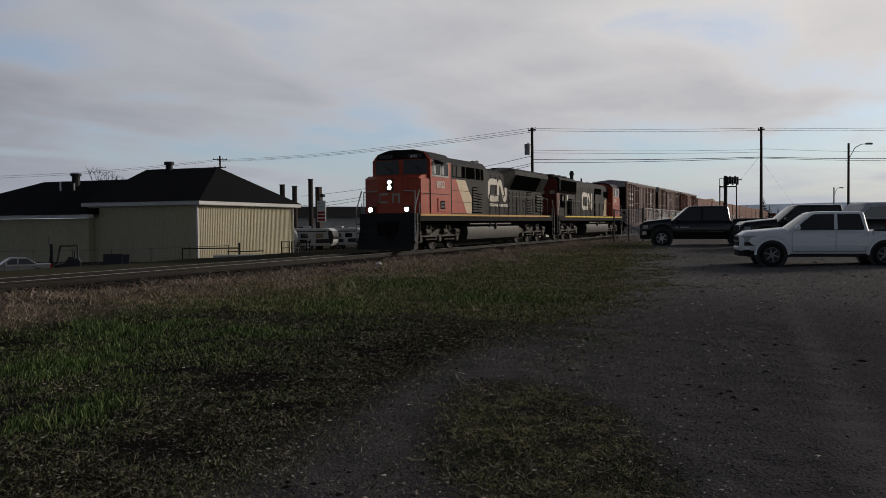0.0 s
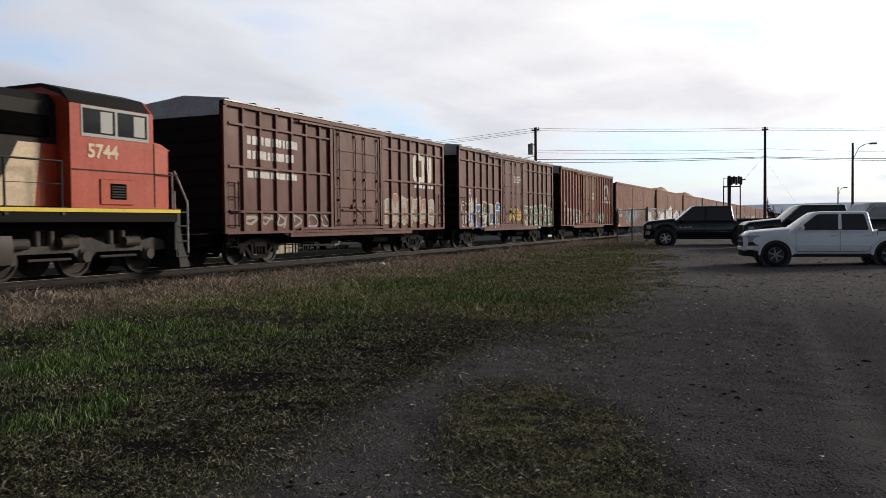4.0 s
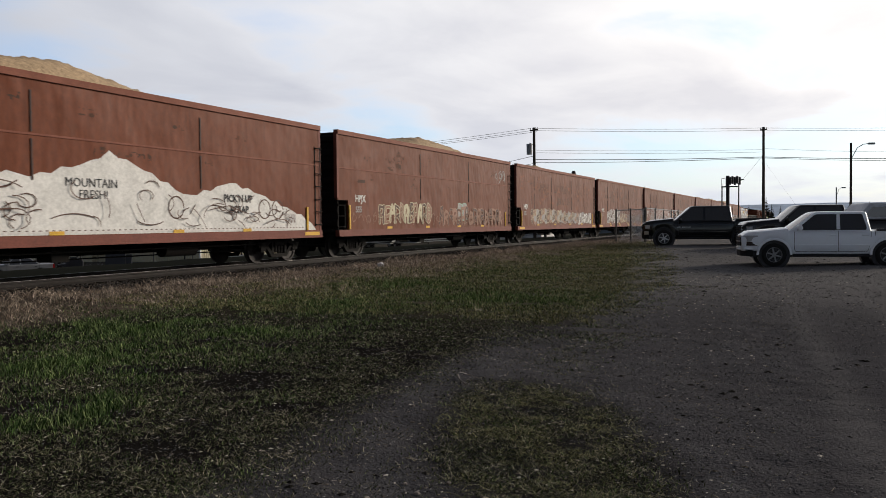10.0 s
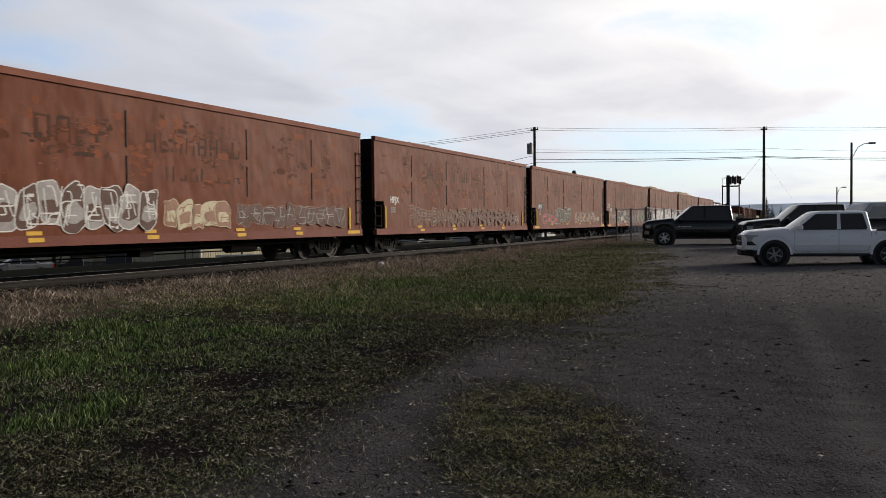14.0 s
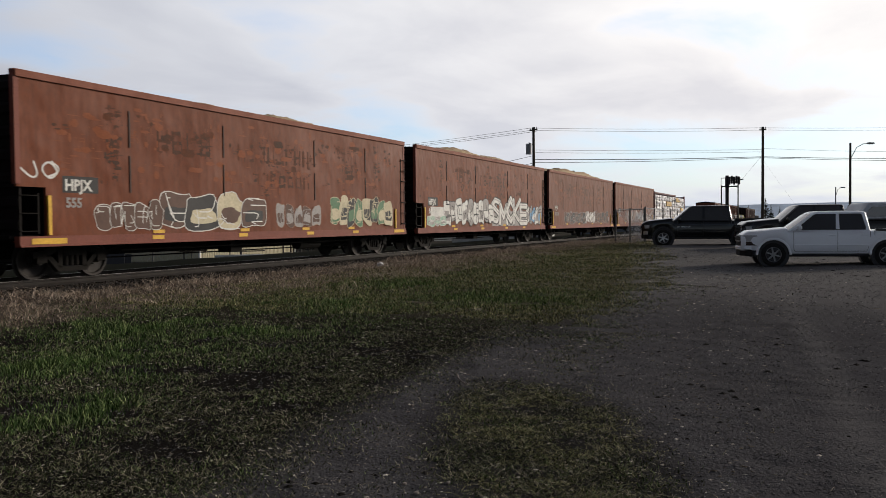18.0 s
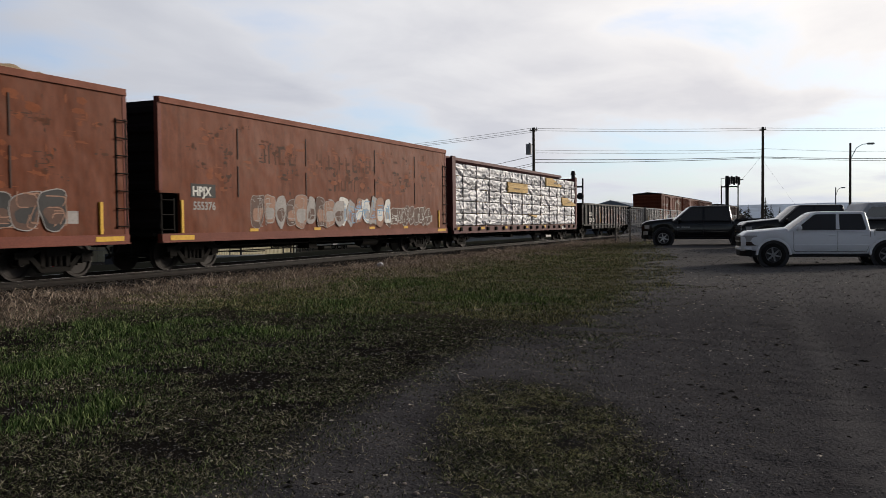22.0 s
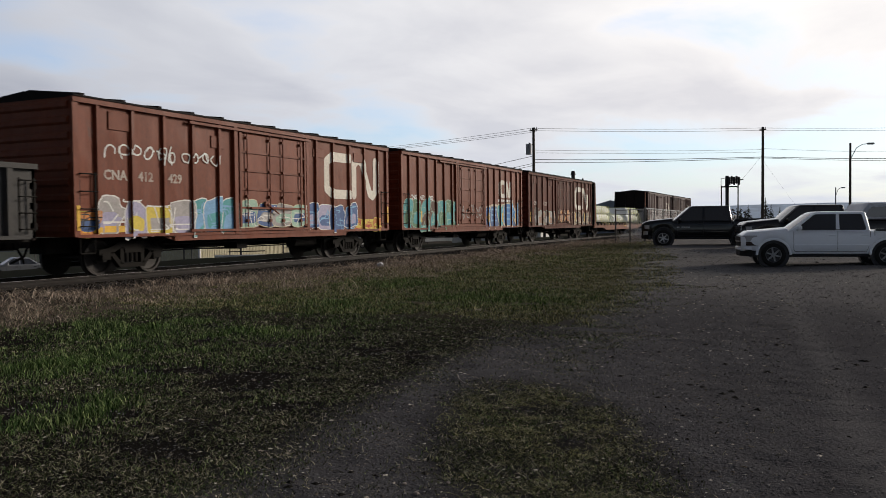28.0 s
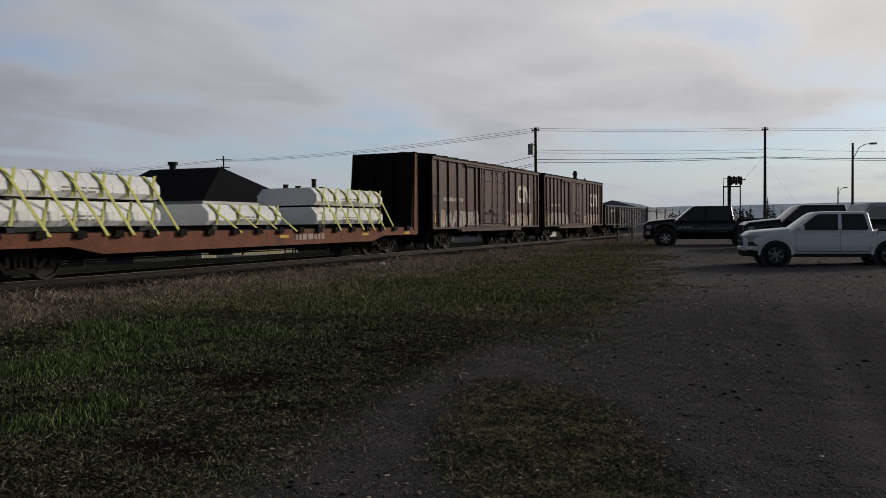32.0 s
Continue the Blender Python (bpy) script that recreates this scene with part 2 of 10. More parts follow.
# ---- mesh tools ----
class Shape:
    """Collects boxes, prisms, rods and sheets into one mesh."""

    def __init__(self):
        self.v, self.f = [], []

    def add(self, verts, faces):
        n = len(self.v)
        self.v += [tuple(p) for p in verts]
        self.f += [tuple(n + i for i in f) for f in faces]
        return self

    def box(self, x0, x1, y0, y1, z0, z1):
        x0, x1, y0, y1, z0, z1 = min(x0, x1), max(x0, x1), min(y0, y1), max(y0, y1), min(z0, z1), max(z0, z1)
        return self.add([(x, y, z) for x in (x0, x1) for y in (y0, y1) for z in (z0, z1)],
                        [(0, 1, 3, 2), (4, 6, 7, 5), (0, 4, 5, 1), (2, 3, 7, 6), (0, 2, 6, 4), (1, 5, 7, 3)])

    def chamfer(self, x0, x1, y0, y1, z0, z1, c):
        """A box with its twelve edges cut by c."""
        pts, hull = [], bmesh.new()
        for x, sx in ((x0, 1), (x1, -1)):
            for y, sy in ((y0, 1), (y1, -1)):
                for z, sz in ((z0, 1), (z1, -1)):
                    pts += [(x + c * sx, y + c * sy, z), (x + c * sx, y, z + c * sz), (x, y + c * sy, z + c * sz)]
        for p in pts:
            hull.verts.new(p)
        bmesh.ops.convex_hull(hull, input=hull.verts)
        hull.verts.index_update()
        self.add([v.co for v in hull.verts], [[v.index for v in f.verts] for f in hull.faces])
        hull.free()
        return self

    def prism(self, poly, axis, a, b):
        """A polygon, drawn in the plane across the axis (x: y,z; y: x,z; z: x,y), drawn out from a to b."""
        def put(u, w, t):
            return {"x": (t, u, w), "y": (u, t, w), "z": (u, w, t)}[axis]
        area = sum(p[0] * q[1] - q[0] * p[1] for p, q in zip(poly, poly[1:] + poly[:1]))
        if (area < 0) != (axis == "y"):
            poly = poly[::-1]
        a, b = min(a, b), max(a, b)
        n = len(poly)
        return self.add([put(u, w, a) for u, w in poly] + [put(u, w, b) for u, w in poly],
                        [tuple(range(n))[::-1], tuple(range(n, 2 * n))] + [(i, (i + 1) % n, n + (i + 1) % n, n + i) for i in range(n)])

    def rod(self, p, q, r, n=8, r2=None, caps=True):
        p, q = Vector(p), Vector(q)
        d = (q - p).normalized()
        u = d.orthogonal().normalized()
        w = d.cross(u)
        r2 = r if r2 is None else r2
        ring = [(math.cos(2 * math.pi * i / n), math.sin(2 * math.pi * i / n)) for i in range(n)]
        faces = [(i, (i + 1) % n, n + (i + 1) % n, n + i) for i in range(n)]
        if caps:
            faces += [tuple(range(n))[::-1], tuple(range(n, 2 * n))]
        return self.add([p + (u * c + w * s) * r for c, s in ring] + [q + (u * c + w * s) * r2 for c, s in ring], faces)

    def bar(self, pts, r, n=6):
        for p, q in zip(pts, pts[1:]):
            self.rod(p, q, r, n)
        return self

    def tube(self, pts, r, n=6):
        """One continuous round tube through the points."""
        pts = [Vector(p) for p in pts]
        base = len(self.v)
        for k, p in enumerate(pts):
            d = (pts[min(k + 1, len(pts) - 1)] - pts[max(k - 1, 0)]).normalized()
            u = d.cross(Vector((0.13, 0.21, 0.97))).normalized()
            w = d.cross(u)
            self.v += [tuple(p + (u * math.cos(6.2832 * i / n) + w * math.sin(6.2832 * i / n)) * r) for i in range(n)]
        for k in range(len(pts) - 1):
            for i in range(n):
                j = (i + 1) % n
                self.f.append((base + k * n + i, base + k * n + j, base + (k + 1) * n + j, base + (k + 1) * n + i))
        return self

    def lathe(self, profile, axis="y", n=24, at=(0, 0, 0), caps=True):
        """Turns (offset along the axis, radius) pairs about the axis."""
        verts, k = [], len(profile)
        for i in range(n):
            c, s = math.cos(2 * math.pi * i / n), math.sin(2 * math.pi * i / n)
            for t, r in profile:
                p = {"y": (r * c, t, r * s), "x": (t, r * c, r * s), "z": (r * c, r * s, t)}[axis]
                verts.append(tuple(a + b for a, b in zip(p, at)))
        faces = []
        for i in range(n):
            j = (i + 1) % n
            for m in range(k - 1):
                faces.append((i * k + m, j * k + m, j * k + m + 1, i * k + m + 1))
        if caps:
            faces += [tuple(i * k for i in range(n))[::-1], tuple(i * k + k - 1 for i in range(n))]
        return self.add(verts, faces)

    def moved(self, m):
        s = Shape()
        s.v, s.f = [tuple(m @ Vector(p)) for p in self.v], list(self.f)
        return s

    def join(self, other):
        return self.add(other.v, other.f)

    def mesh(self, name, material, smooth=False, fix=True):
        me = bpy.data.meshes.new(name)
        me.from_pydata(self.v, [], self.f)
        if fix:
            bm = bmesh.new()
            bm.from_mesh(me)
            bmesh.ops.recalc_face_normals(bm, faces=bm.faces)
            bm.to_mesh(me)
            bm.free()
        me.materials.append(material)
        if smooth:
            for p in me.polygons:
                p.use_smooth = True
            me.set_sharp_from_angle(angle=radians(35))
        return me


def part(name, shape, material, parent, label="", smooth=False, m=None, fix=True):
    ob = new(name, shape if isinstance(shape, bpy.types.Mesh) else shape.mesh(name, material, smooth, fix))
    ob.parent = parent
    if m is not None:
        ob.matrix_basis = m
    if label:
        ob["label"] = label
    return ob


def thing(name, m, label, category, group="", kind=""):
    ob = new(name)
    ob.empty_display_size = 0.3
    ob.matrix_basis = m
    return tagged(ob, label, category, group, kind)


def whole(name, shape, material, label, category, group="", kind="", smooth=False, m=None, fix=True):
    """A thing that is one mesh."""
    return tagged(part(name, shape, material, None, "", smooth, m, fix), label, category, group, kind)


def lettering(text, size, material, name="lettering", bold=0.0, wide=1.0):
    """A flat mesh of the text in the built-in font, from x = 0, standing in the x-z plane and facing -y."""
    cu = bpy.data.curves.new(name, "FONT")
    cu.body, cu.size, cu.offset, cu.extrude, cu.resolution_u = text, size, bold, 0.002, 2
    ob = bpy.data.objects.new(name, cu)
    scene.collection.objects.link(ob)
    me = bpy.data.meshes.new_from_object(ob.evaluated_get(bpy.context.evaluated_depsgraph_get()))
    bpy.data.objects.remove(ob)
    me.transform(Matrix.Diagonal((wide, 1, 1, 1)))
    me.transform(Matrix.Rotation(radians(90), 4, "X"))
    me.materials.clear()
    me.materials.append(material)
    return me


def smoothstep(a, b, x):
    t = min(1, max(0, (x - a) / (b - a)))
    return t * t * (3 - 2 * t)


# ---- ground and track ----
TRACK_Y, RAIL_Z = 17.52, 0.27


def ground_z(x, y):
    lot = 0.35 * smoothstep(22, 42, x) * (1 - smoothstep(10.5, 14.5, y)) + 0.06 * smoothstep(10, 14, y)
    drop = -2.1 * smoothstep(23, 50, y)
    bed = 0.02 * smoothstep(14.6, 16.0, y) * (1 - smoothstep(19.2, 21, y))
    fine = 0.014 * noise.noise((x * 4.1, y * 4.1, 8)) + 0.010 * noise.noise((x * 9.3, y * 9.3, 5)) if 0 < x < 16 and -2 < y < 12 else 0
    rough = fine + 0.05 * noise.noise((x * 0.35, y * 0.35, 0)) + 0.02 * noise.noise((x * 1.7, y * 1.7, 3)) if abs(x) < 80 and abs(y) < 60 else 0
    if 15.2 < y < 20.5:
        rough *= 0.2
    return lot + drop + bed + rough


def axis_steps(limits):
    out = []
    for a, b, step in limits:
        n = max(1, round((b - a) / step))
        out += [a + (b - a) * i / n for i in range(n)]
    return out + [limits[-1][1]]


def ground_material():
    m = mat("lot_ground", (0.052, 0.051, 0.056), 0.95, other=(0.030, 0.029, 0.032), amount=0.9, scale=0.45, fine=34, bump=0.8, grime=(0.080, 0.078, 0.081), grime_at=0.60, gloss=0.0, lo=0.40, hi=0.60, grain_mix=0.45)
    nt = m.node_tree
    N, L = nt.nodes.new, nt.links.new
    bs = nt.nodes["Principled BSDF"]
    base = bs.inputs["Base Color"].links[0].from_socket
    sep = N("ShaderNodeSeparateXYZ")
    L(N("ShaderNodeTexCoord").outputs["Object"], sep.inputs[0])

    def op(kind, a, b):
        n = N("ShaderNodeMath")
        n.operation = kind
        for i, s in enumerate((a, b)):
            if isinstance(s, (int, float)):
                n.inputs[i].default_value = s
            else:
                L(s, n.inputs[i])
        return n.outputs[0]

    def span(src, a, b):
        n = N("ShaderNodeMapRange")
        n.interpolation_type = "SMOOTHSTEP"
        n.inputs[1].default_value, n.inputs[2].default_value = a, b
        L(src, n.inputs[0])
        return n.outputs[0]

    def blend(fac, a, b):
        n = N("ShaderNodeMix")
        n.data_type = "RGBA"
        L(fac, n.inputs[0])
        for s, sock in ((a, n.inputs[6]), (b, n.inputs[7])):
            if isinstance(s, tuple):
                sock.default_value = (*s, 1)
            else:
                L(s, sock)
        return n.outputs[2]

    ns = N("ShaderNodeTexNoise")
    ns.inputs["Scale"].default_value, ns.inputs["Detail"].default_value = 0.7, 7
    wob = op("MULTIPLY", op("SUBTRACT", ns.outputs[0], 0.5), 3.5)
    y = op("ADD", sep.outputs[1], wob)
    # turf begins a little off the drive and widens towards the track
    edge = op("SUBTRACT", y, op("ADD", op("MULTIPLY", sep.outputs[0], 0.08), op("MULTIPLY", op("MAXIMUM", op("SUBTRACT", sep.outputs[0], 20), 0), 0.12)))
    fleck = N("ShaderNodeTexNoise")
    fleck.inputs["Scale"].default_value, fleck.inputs["Detail"].default_value = 9, 5
    # shade between the blades is painted into the soil's near-black tone
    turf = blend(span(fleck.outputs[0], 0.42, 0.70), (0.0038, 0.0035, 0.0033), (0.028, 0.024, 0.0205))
    straw = blend(span(fleck.outputs[0], 0.35, 0.65), (0.150, 0.120, 0.095), (0.052, 0.042, 0.034))
    # loose stones and wheel lanes on the drive
    grit = N("ShaderNodeTexVoronoi")
    grit.inputs["Scale"].default_value = 46
    grit.inputs["Randomness"].default_value = 1.0
    pebble = N("ShaderNodeSeparateColor")
    L(grit.outputs["Color"], pebble.inputs[0])
    base = blend(op("MULTIPLY", span(pebble.outputs[0], 0.72, 0.98), 0.75), base, (0.17, 0.163, 0.161))
    base = blend(op("MULTIPLY", span(pebble.outputs[1], 0.66, 0.98), 0.5), base, (0.022, 0.0195, 0.021))
    clod = N("ShaderNodeTexNoise")
    clod.inputs["Scale"].default_value, clod.inputs["Detail"].default_value = 3.2, 6
    base = blend(op("MULTIPLY", span(clod.outputs[0], 0.52, 0.66), 0.55), base, (0.024, 0.021, 0.0205))
    base = blend(op("MULTIPLY", span(clod.outputs[0], 0.44, 0.34), 0.35), base, (0.095, 0.091, 0.093))
    lanes = None
    for a, b, wide in ((-0.75, 0.068, 0.30), (-1.9, 0.055, 0.35)):
        off = op("ABSOLUTE", op("SUBTRACT", op("ADD", sep.outputs[1], op("MULTIPLY", wob, 0.22)), op("ADD", op("MULTIPLY", sep.outputs[0], b), a)), 0)
        w = op("SUBTRACT", 1.0, span(off, 0.0, wide))
        lanes = w if lanes is None else op("MAXIMUM", lanes, w)
    cross = op("SUBTRACT", 1.0, span(op("ABSOLUTE", op("SUBTRACT", op("ADD", sep.outputs[0], op("MULTIPLY", wob, 0.3)), op("SUBTRACT", 17.6, op("MULTIPLY", sep.outputs[1], 0.3))), 0), 0.0, 0.7))
    lanes = op("MAXIMUM", lanes, op("MULTIPLY", cross, span(op("MULTIPLY", sep.outputs[1], -1.0), -1.6, -0.6)))
    base = blend(op("MULTIPLY", op("MULTIPLY", lanes, span(ns.outputs[0], 0.40, 0.62)), 0.60), base, (0.145, 0.140, 0.138))
    # packed, dusty earth where the vehicles stand
    dust = N("ShaderNodeTexNoise")
    dust.inputs["Scale"].default_value, dust.inputs["Detail"].default_value = 0.9, 8
    earth = blend(span(dust.outputs[0], 0.38, 0.64), (0.098, 0.094, 0.094), (0.165, 0.159, 0.157))
    earth = blend(op("MULTIPLY", span(pebble.outputs[1], 0.76, 1.0), 0.2), earth, (0.055, 0.052, 0.051))
    base = blend(op("MULTIPLY", span(op("ADD", sep.outputs[0], op("MULTIPLY", wob, 2.2)), 11.0, 24.0), 0.9), base, earth)
    turf = blend(op("MULTIPLY", span(sep.outputs[0], 9.5, 17.0), 0.85), turf, blend(span(fleck.outputs[0], 0.35, 0.68), (0.046, 0.044, 0.026), (0.125, 0.112, 0.070)))
    rut = op("ABSOLUTE", op("SUBTRACT", op("ADD", sep.outputs[1], op("MULTIPLY", wob, 0.25)), op("ADD", op("MULTIPLY", sep.outputs[0], 0.09), 2.3)), 0)
    bare = op("MAXIMUM", span(rut, 0.25, 0.95), span(sep.outputs[0], 9.0, 12.5))
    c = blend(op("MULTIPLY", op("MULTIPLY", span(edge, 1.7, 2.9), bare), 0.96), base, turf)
    # trodden patch of soil and grass in the drive; its soil keeps the painted shade
    pu = op("DIVIDE", op("ADD", op("MULTIPLY", op("SUBTRACT", sep.outputs[0], 5.55), 0.906), op("MULTIPLY", op("SUBTRACT", sep.outputs[1], 1.75), 0.423)), 2.1)
    pw = op("DIVIDE", op("SUBTRACT", op("MULTIPLY", op("SUBTRACT", sep.outputs[1], 1.75), 0.906), op("MULTIPLY", op("SUBTRACT", sep.outputs[0], 5.55), 0.423)), 0.78)
    ring = op("ADD", op("ADD", op("MULTIPLY", pu, pu), op("MULTIPLY", pw, pw)), op("MULTIPLY", wob, 0.5))
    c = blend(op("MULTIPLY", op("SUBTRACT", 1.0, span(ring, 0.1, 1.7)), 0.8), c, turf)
    c = blend(span(op("ADD", y, op("MULTIPLY", sep.outputs[0], 0.04)), 10.4, 12.4), c, straw)
    stones = N("ShaderNodeTexVoronoi")
    stones.inputs["Scale"].default_value = 11
    # near-black stones: the shade under the train is in their colour
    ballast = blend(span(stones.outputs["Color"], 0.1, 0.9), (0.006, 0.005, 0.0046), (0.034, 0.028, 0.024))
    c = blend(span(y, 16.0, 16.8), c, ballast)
    c = blend(span(sep.outputs[1], 20.6, 21.6), c, blend(span(ns.outputs[0], 0.42, 0.6), (0.06, 0.055, 0.047), (0.05, 0.053, 0.03)))
    far = span(sep.outputs[1], 60, 120)
    c = blend(far, c, (0.06, 0.065, 0.05))
    L(c, bs.inputs["Base Color"])
    return m


def build_ground():
    xs = axis_steps([(-3000, -400, 400), (-400, -60, 34), (-60, -8, 4), (-8, 0, 0.8), (0, 2.5, 0.25), (2.5, 13, 0.07), (13, 30, 0.25), (30, 60, 0.6), (60, 140, 4), (140, 400, 26), (400, 4000, 400)])
    ys = axis_steps([(-3000, -300, 300), (-300, -40, 26), (-40, -6, 3), (-6, 0, 0.5), (0, 9, 0.07), (9, 16, 0.25), (16, 22, 0.5), (22, 60, 1.5), (60, 150, 6), (150, 500, 35), (500, 4000, 350)])
    nx = len(xs)
    s = Shape()
    s.v = [(x, y, ground_z(x, y)) for y in ys for x in xs]
    s.f = [(j * nx + i, j * nx + i + 1, (j + 1) * nx + i + 1, (j + 1) * nx + i) for j in range(len(ys) - 1) for i in range(nx - 1)]
    whole("ground", s, ground_material(), "gravel lot, thin spring turf and dry straw verge beside the track", "ground", kind="structure", smooth=True, fix=False)


def build_track():
    road = thing("railway_track", pose(0, TRACK_Y, 0), "single railway track with worn steel rails on low ballast coloured shade-dark", "railway track", kind="structure")
    prof = [(-0.075, 0), (0.075, 0), (0.075, 0.02), (0.012, 0.045), (0.012, 0.12), (0.037, 0.13), (0.037, 0.17), (-0.037, 0.17), (-0.037, 0.13), (-0.012, 0.12), (-0.012, 0.045), (-0.075, 0.02)]
    for side in (-1, 1):
        rail = part("rail", Shape().prism([(side * 0.7175 + u, RAIL_Z - 0.17 + w) for u, w in prof], "x", -120, 700), RAIL, road)
        part("running_surface", Shape().box(-120, 700, side * 0.7175 - 0.016, side * 0.7175 + 0.016, RAIL_Z + 0.0005, RAIL_Z + 0.003), POLISHED, rail, "polished rail top")
    bed = Shape().prism([(-2.6, -0.2), (2.6, -0.2), (1.7, 0.055), (-1.7, 0.055)], "x", -120, 700)
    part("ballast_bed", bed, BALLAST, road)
    tie = Shape().chamfer(-0.115, 0.115, -1.3, 1.3, -0.08, RAIL_Z - 0.165, 0.015).mesh("tie", TIE)
    for i in range(-10, 240):
        x = i * 0.53
        if -5 < x < 120:
            part("tie", tie, None, road, m=pose(x, random.uniform(-0.03, 0.03), 0, 0, 0, random.uniform(-1, 1)))


POLISHED = mat("polished_rail_top", (0.34, 0.33, 0.32), 0.4, 0.9, other=(0.30, 0.28, 0.26), scale=2, fine=30, bump=0.0)
# bed stone with the train's shade mixed into its near-black colour
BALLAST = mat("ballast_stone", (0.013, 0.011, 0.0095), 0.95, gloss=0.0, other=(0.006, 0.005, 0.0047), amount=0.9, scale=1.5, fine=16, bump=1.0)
TIE = mat("weathered_tie_wood", (0.030, 0.024, 0.019), 0.9, gloss=0.02, other=(0.018, 0.014, 0.012), scale=3, fine=30, bump=0.4, stretch=(8, 1, 1), per=0.25)
build_ground()
build_track()


# ---- the train: each car from x = 0 at its leading end, y = 0 on the track's middle, z = 0 at the rail ----
TRAIN, WHEELS = [], []
HALF = 1.6


def car(name, s, label, category, group=""):
    ob = thing(name, pose(s, TRACK_Y, RAIL_Z), label, category, group)
    TRAIN.append((ob, s))
    return ob


def wheelset_mesh(r, name="wheel_set"):
    s = Shape().rod((0, -0.95, 0), (0, 0.95, 0), 0.085, 10)
    for side in (-1, 1):
        prof = [(0.66, 0.10), (0.66, r * 0.78), (0.655, r + 0.03), (0.69, r + 0.03), (0.70, r), (0.79, r - 0.006), (0.79, r * 0.86), (0.745, r * 0.80), (0.735, r * 0.36), (0.80, 0.14), (0.80, 0.09)]
        s.lathe([(side * a, b) for a, b in prof], "y", 28)
        s.rod((0, side * 0.80, 0), (0, side * 1.02, 0), 0.11, 12)
        for k in range(3):
            a = k * 2.094
            s.rod((0.06 * math.cos(a), side * 1.02, 0.06 * math.sin(a)), (0.06 * math.cos(a), side * 1.04, 0.06 * math.sin(a)), 0.02, 6)
    return s.mesh(name, STEEL, True)


WHEEL_MESH = wheelset_mesh(0.457)
LOCO_WHEEL = wheelset_mesh(0.52)


def side_frame_mesh():
    s = Shape()
    top = [(-1.12, 0.52), (-1.12, 0.66), (-0.80, 0.70), (-0.45, 0.84), (0.45, 0.84), (0.80, 0.70), (1.12, 0.66), (1.12, 0.52), (0.76, 0.52), (0.42, 0.68), (-0.42, 0.68), (-0.76, 0.52)]
    s.prism(top, "y", -0.07, 0.07)
    low = [(-0.78, 0.56), (-0.66, 0.60), (-0.36, 0.30), (0.36, 0.30), (0.66, 0.60), (0.78, 0.56), (0.42, 0.18), (-0.42, 0.18)]
    s.prism(low, "y", -0.07, 0.07)
    for x in (-0.42, 0.30):
        s.box(x, x + 0.12, -0.07, 0.07, 0.28, 0.70)
    for x in (-0.16, 0.0, 0.16):
        s.rod((x, 0, 0.32), (x, 0, 0.56), 0.065, 10)
    s.box(-0.28, 0.28, -0.09, 0.09, 0.56, 0.68)
    for x in (-0.89, 0.89):
        s.box(x - 0.14, x + 0.14, -0.085, 0.085, 0.40, 0.58)
    return s.mesh("side_frame", UNDER)


SIDE_FRAME = side_frame_mesh()
BOLSTER = Shape().chamfer(-0.17, 0.17, -1.0, 1.0, 0.50, 0.74, 0.04).rod((0, 0, 0.72), (0, 0, 0.86), 0.22, 12).mesh("truck", UNDER)
BRAKE = Shape().box(-0.52, -0.44, -0.8, 0.8, 0.38, 0.46).box(0.44, 0.52, -0.8, 0.8, 0.38, 0.46).rod((-0.48, 0, 0.5), (0.48, 0, 0.5), 0.025).mesh("brake_beam", UNDER)


def truck(parent, x):
    t = part("truck", BOLSTER, None, parent, "black cast-steel two-axle truck", m=pose(x, 0, 0))
    for side in (-1, 1):
        part("side_frame", SIDE_FRAME, None, t, m=pose(0, side * 1.0, 0))
    part("brake_beam", BRAKE, None, t)
    for dx in (-0.89, 0.89):
        w = part("wheel_set", WHEEL_MESH, None, t)
        w.matrix_parent_inverse = pose(dx, 0, 0.457)
        WHEELS.append(w)


def coupler(parent, x, way):
    s = Shape().box(min(x, x - way * 0.9), max(x, x - way * 0.9), -0.09, 0.09, 0.74, 0.98)
    s.chamfer(x - 0.14, x + 0.14, -0.17, 0.17, 0.70, 1.02, 0.04)
    s.bar([(x - way * 0.3, -0.45, 0.9), (x - way * 0.1, -0.5, 0.55), (x + way * 0.1, -0.3, 0.4)], 0.03)
    part("coupler", s, UNDER, parent)


def ladder(parent, x, z0, z1, step=0.42, width=0.42, y=-HALF, stand=0.09, material=None, label=""):
    material = material or UNDER
    n = int((z1 - z0) / step) + 1
    post = part("ladder", Shape().box(x - 0.022, x + 0.022, y - 0.02, y, z0 - 0.06, z0 + (n - 1) * step + 0.06), material, parent, label)
    part("stile", Shape().box(x + width - 0.022, x + width + 0.022, y - 0.02, y, z0 - 0.06, z0 + (n - 1) * step + 0.06), material, post)
    rung = Shape().bar([(x, y, 0), (x, y - stand, 0), (x + width, y - stand, 0), (x + width, y, 0)], 0.016, 5).mesh("rung", material)
    for i in range(n):
        part("rung", rung, None, post, m=pose(0, 0, z0 + i * step))


def reflectors(parent, spots, z, y=-HALF, h=0.10, w=0.45):
    for x in spots:
        part("reflector", Shape().box(x, x + w, y - 0.006, y, z, z + h), YELLOW, parent, "yellow reflective strip")


def upright_reflectors(parent, spots, z0, z1, y=-HALF):
    for x in spots:
        part("reflector", Shape().box(x, x + 0.10, y - 0.006, y, z0, z1), YELLOW, parent, "yellow upright reflective strip")


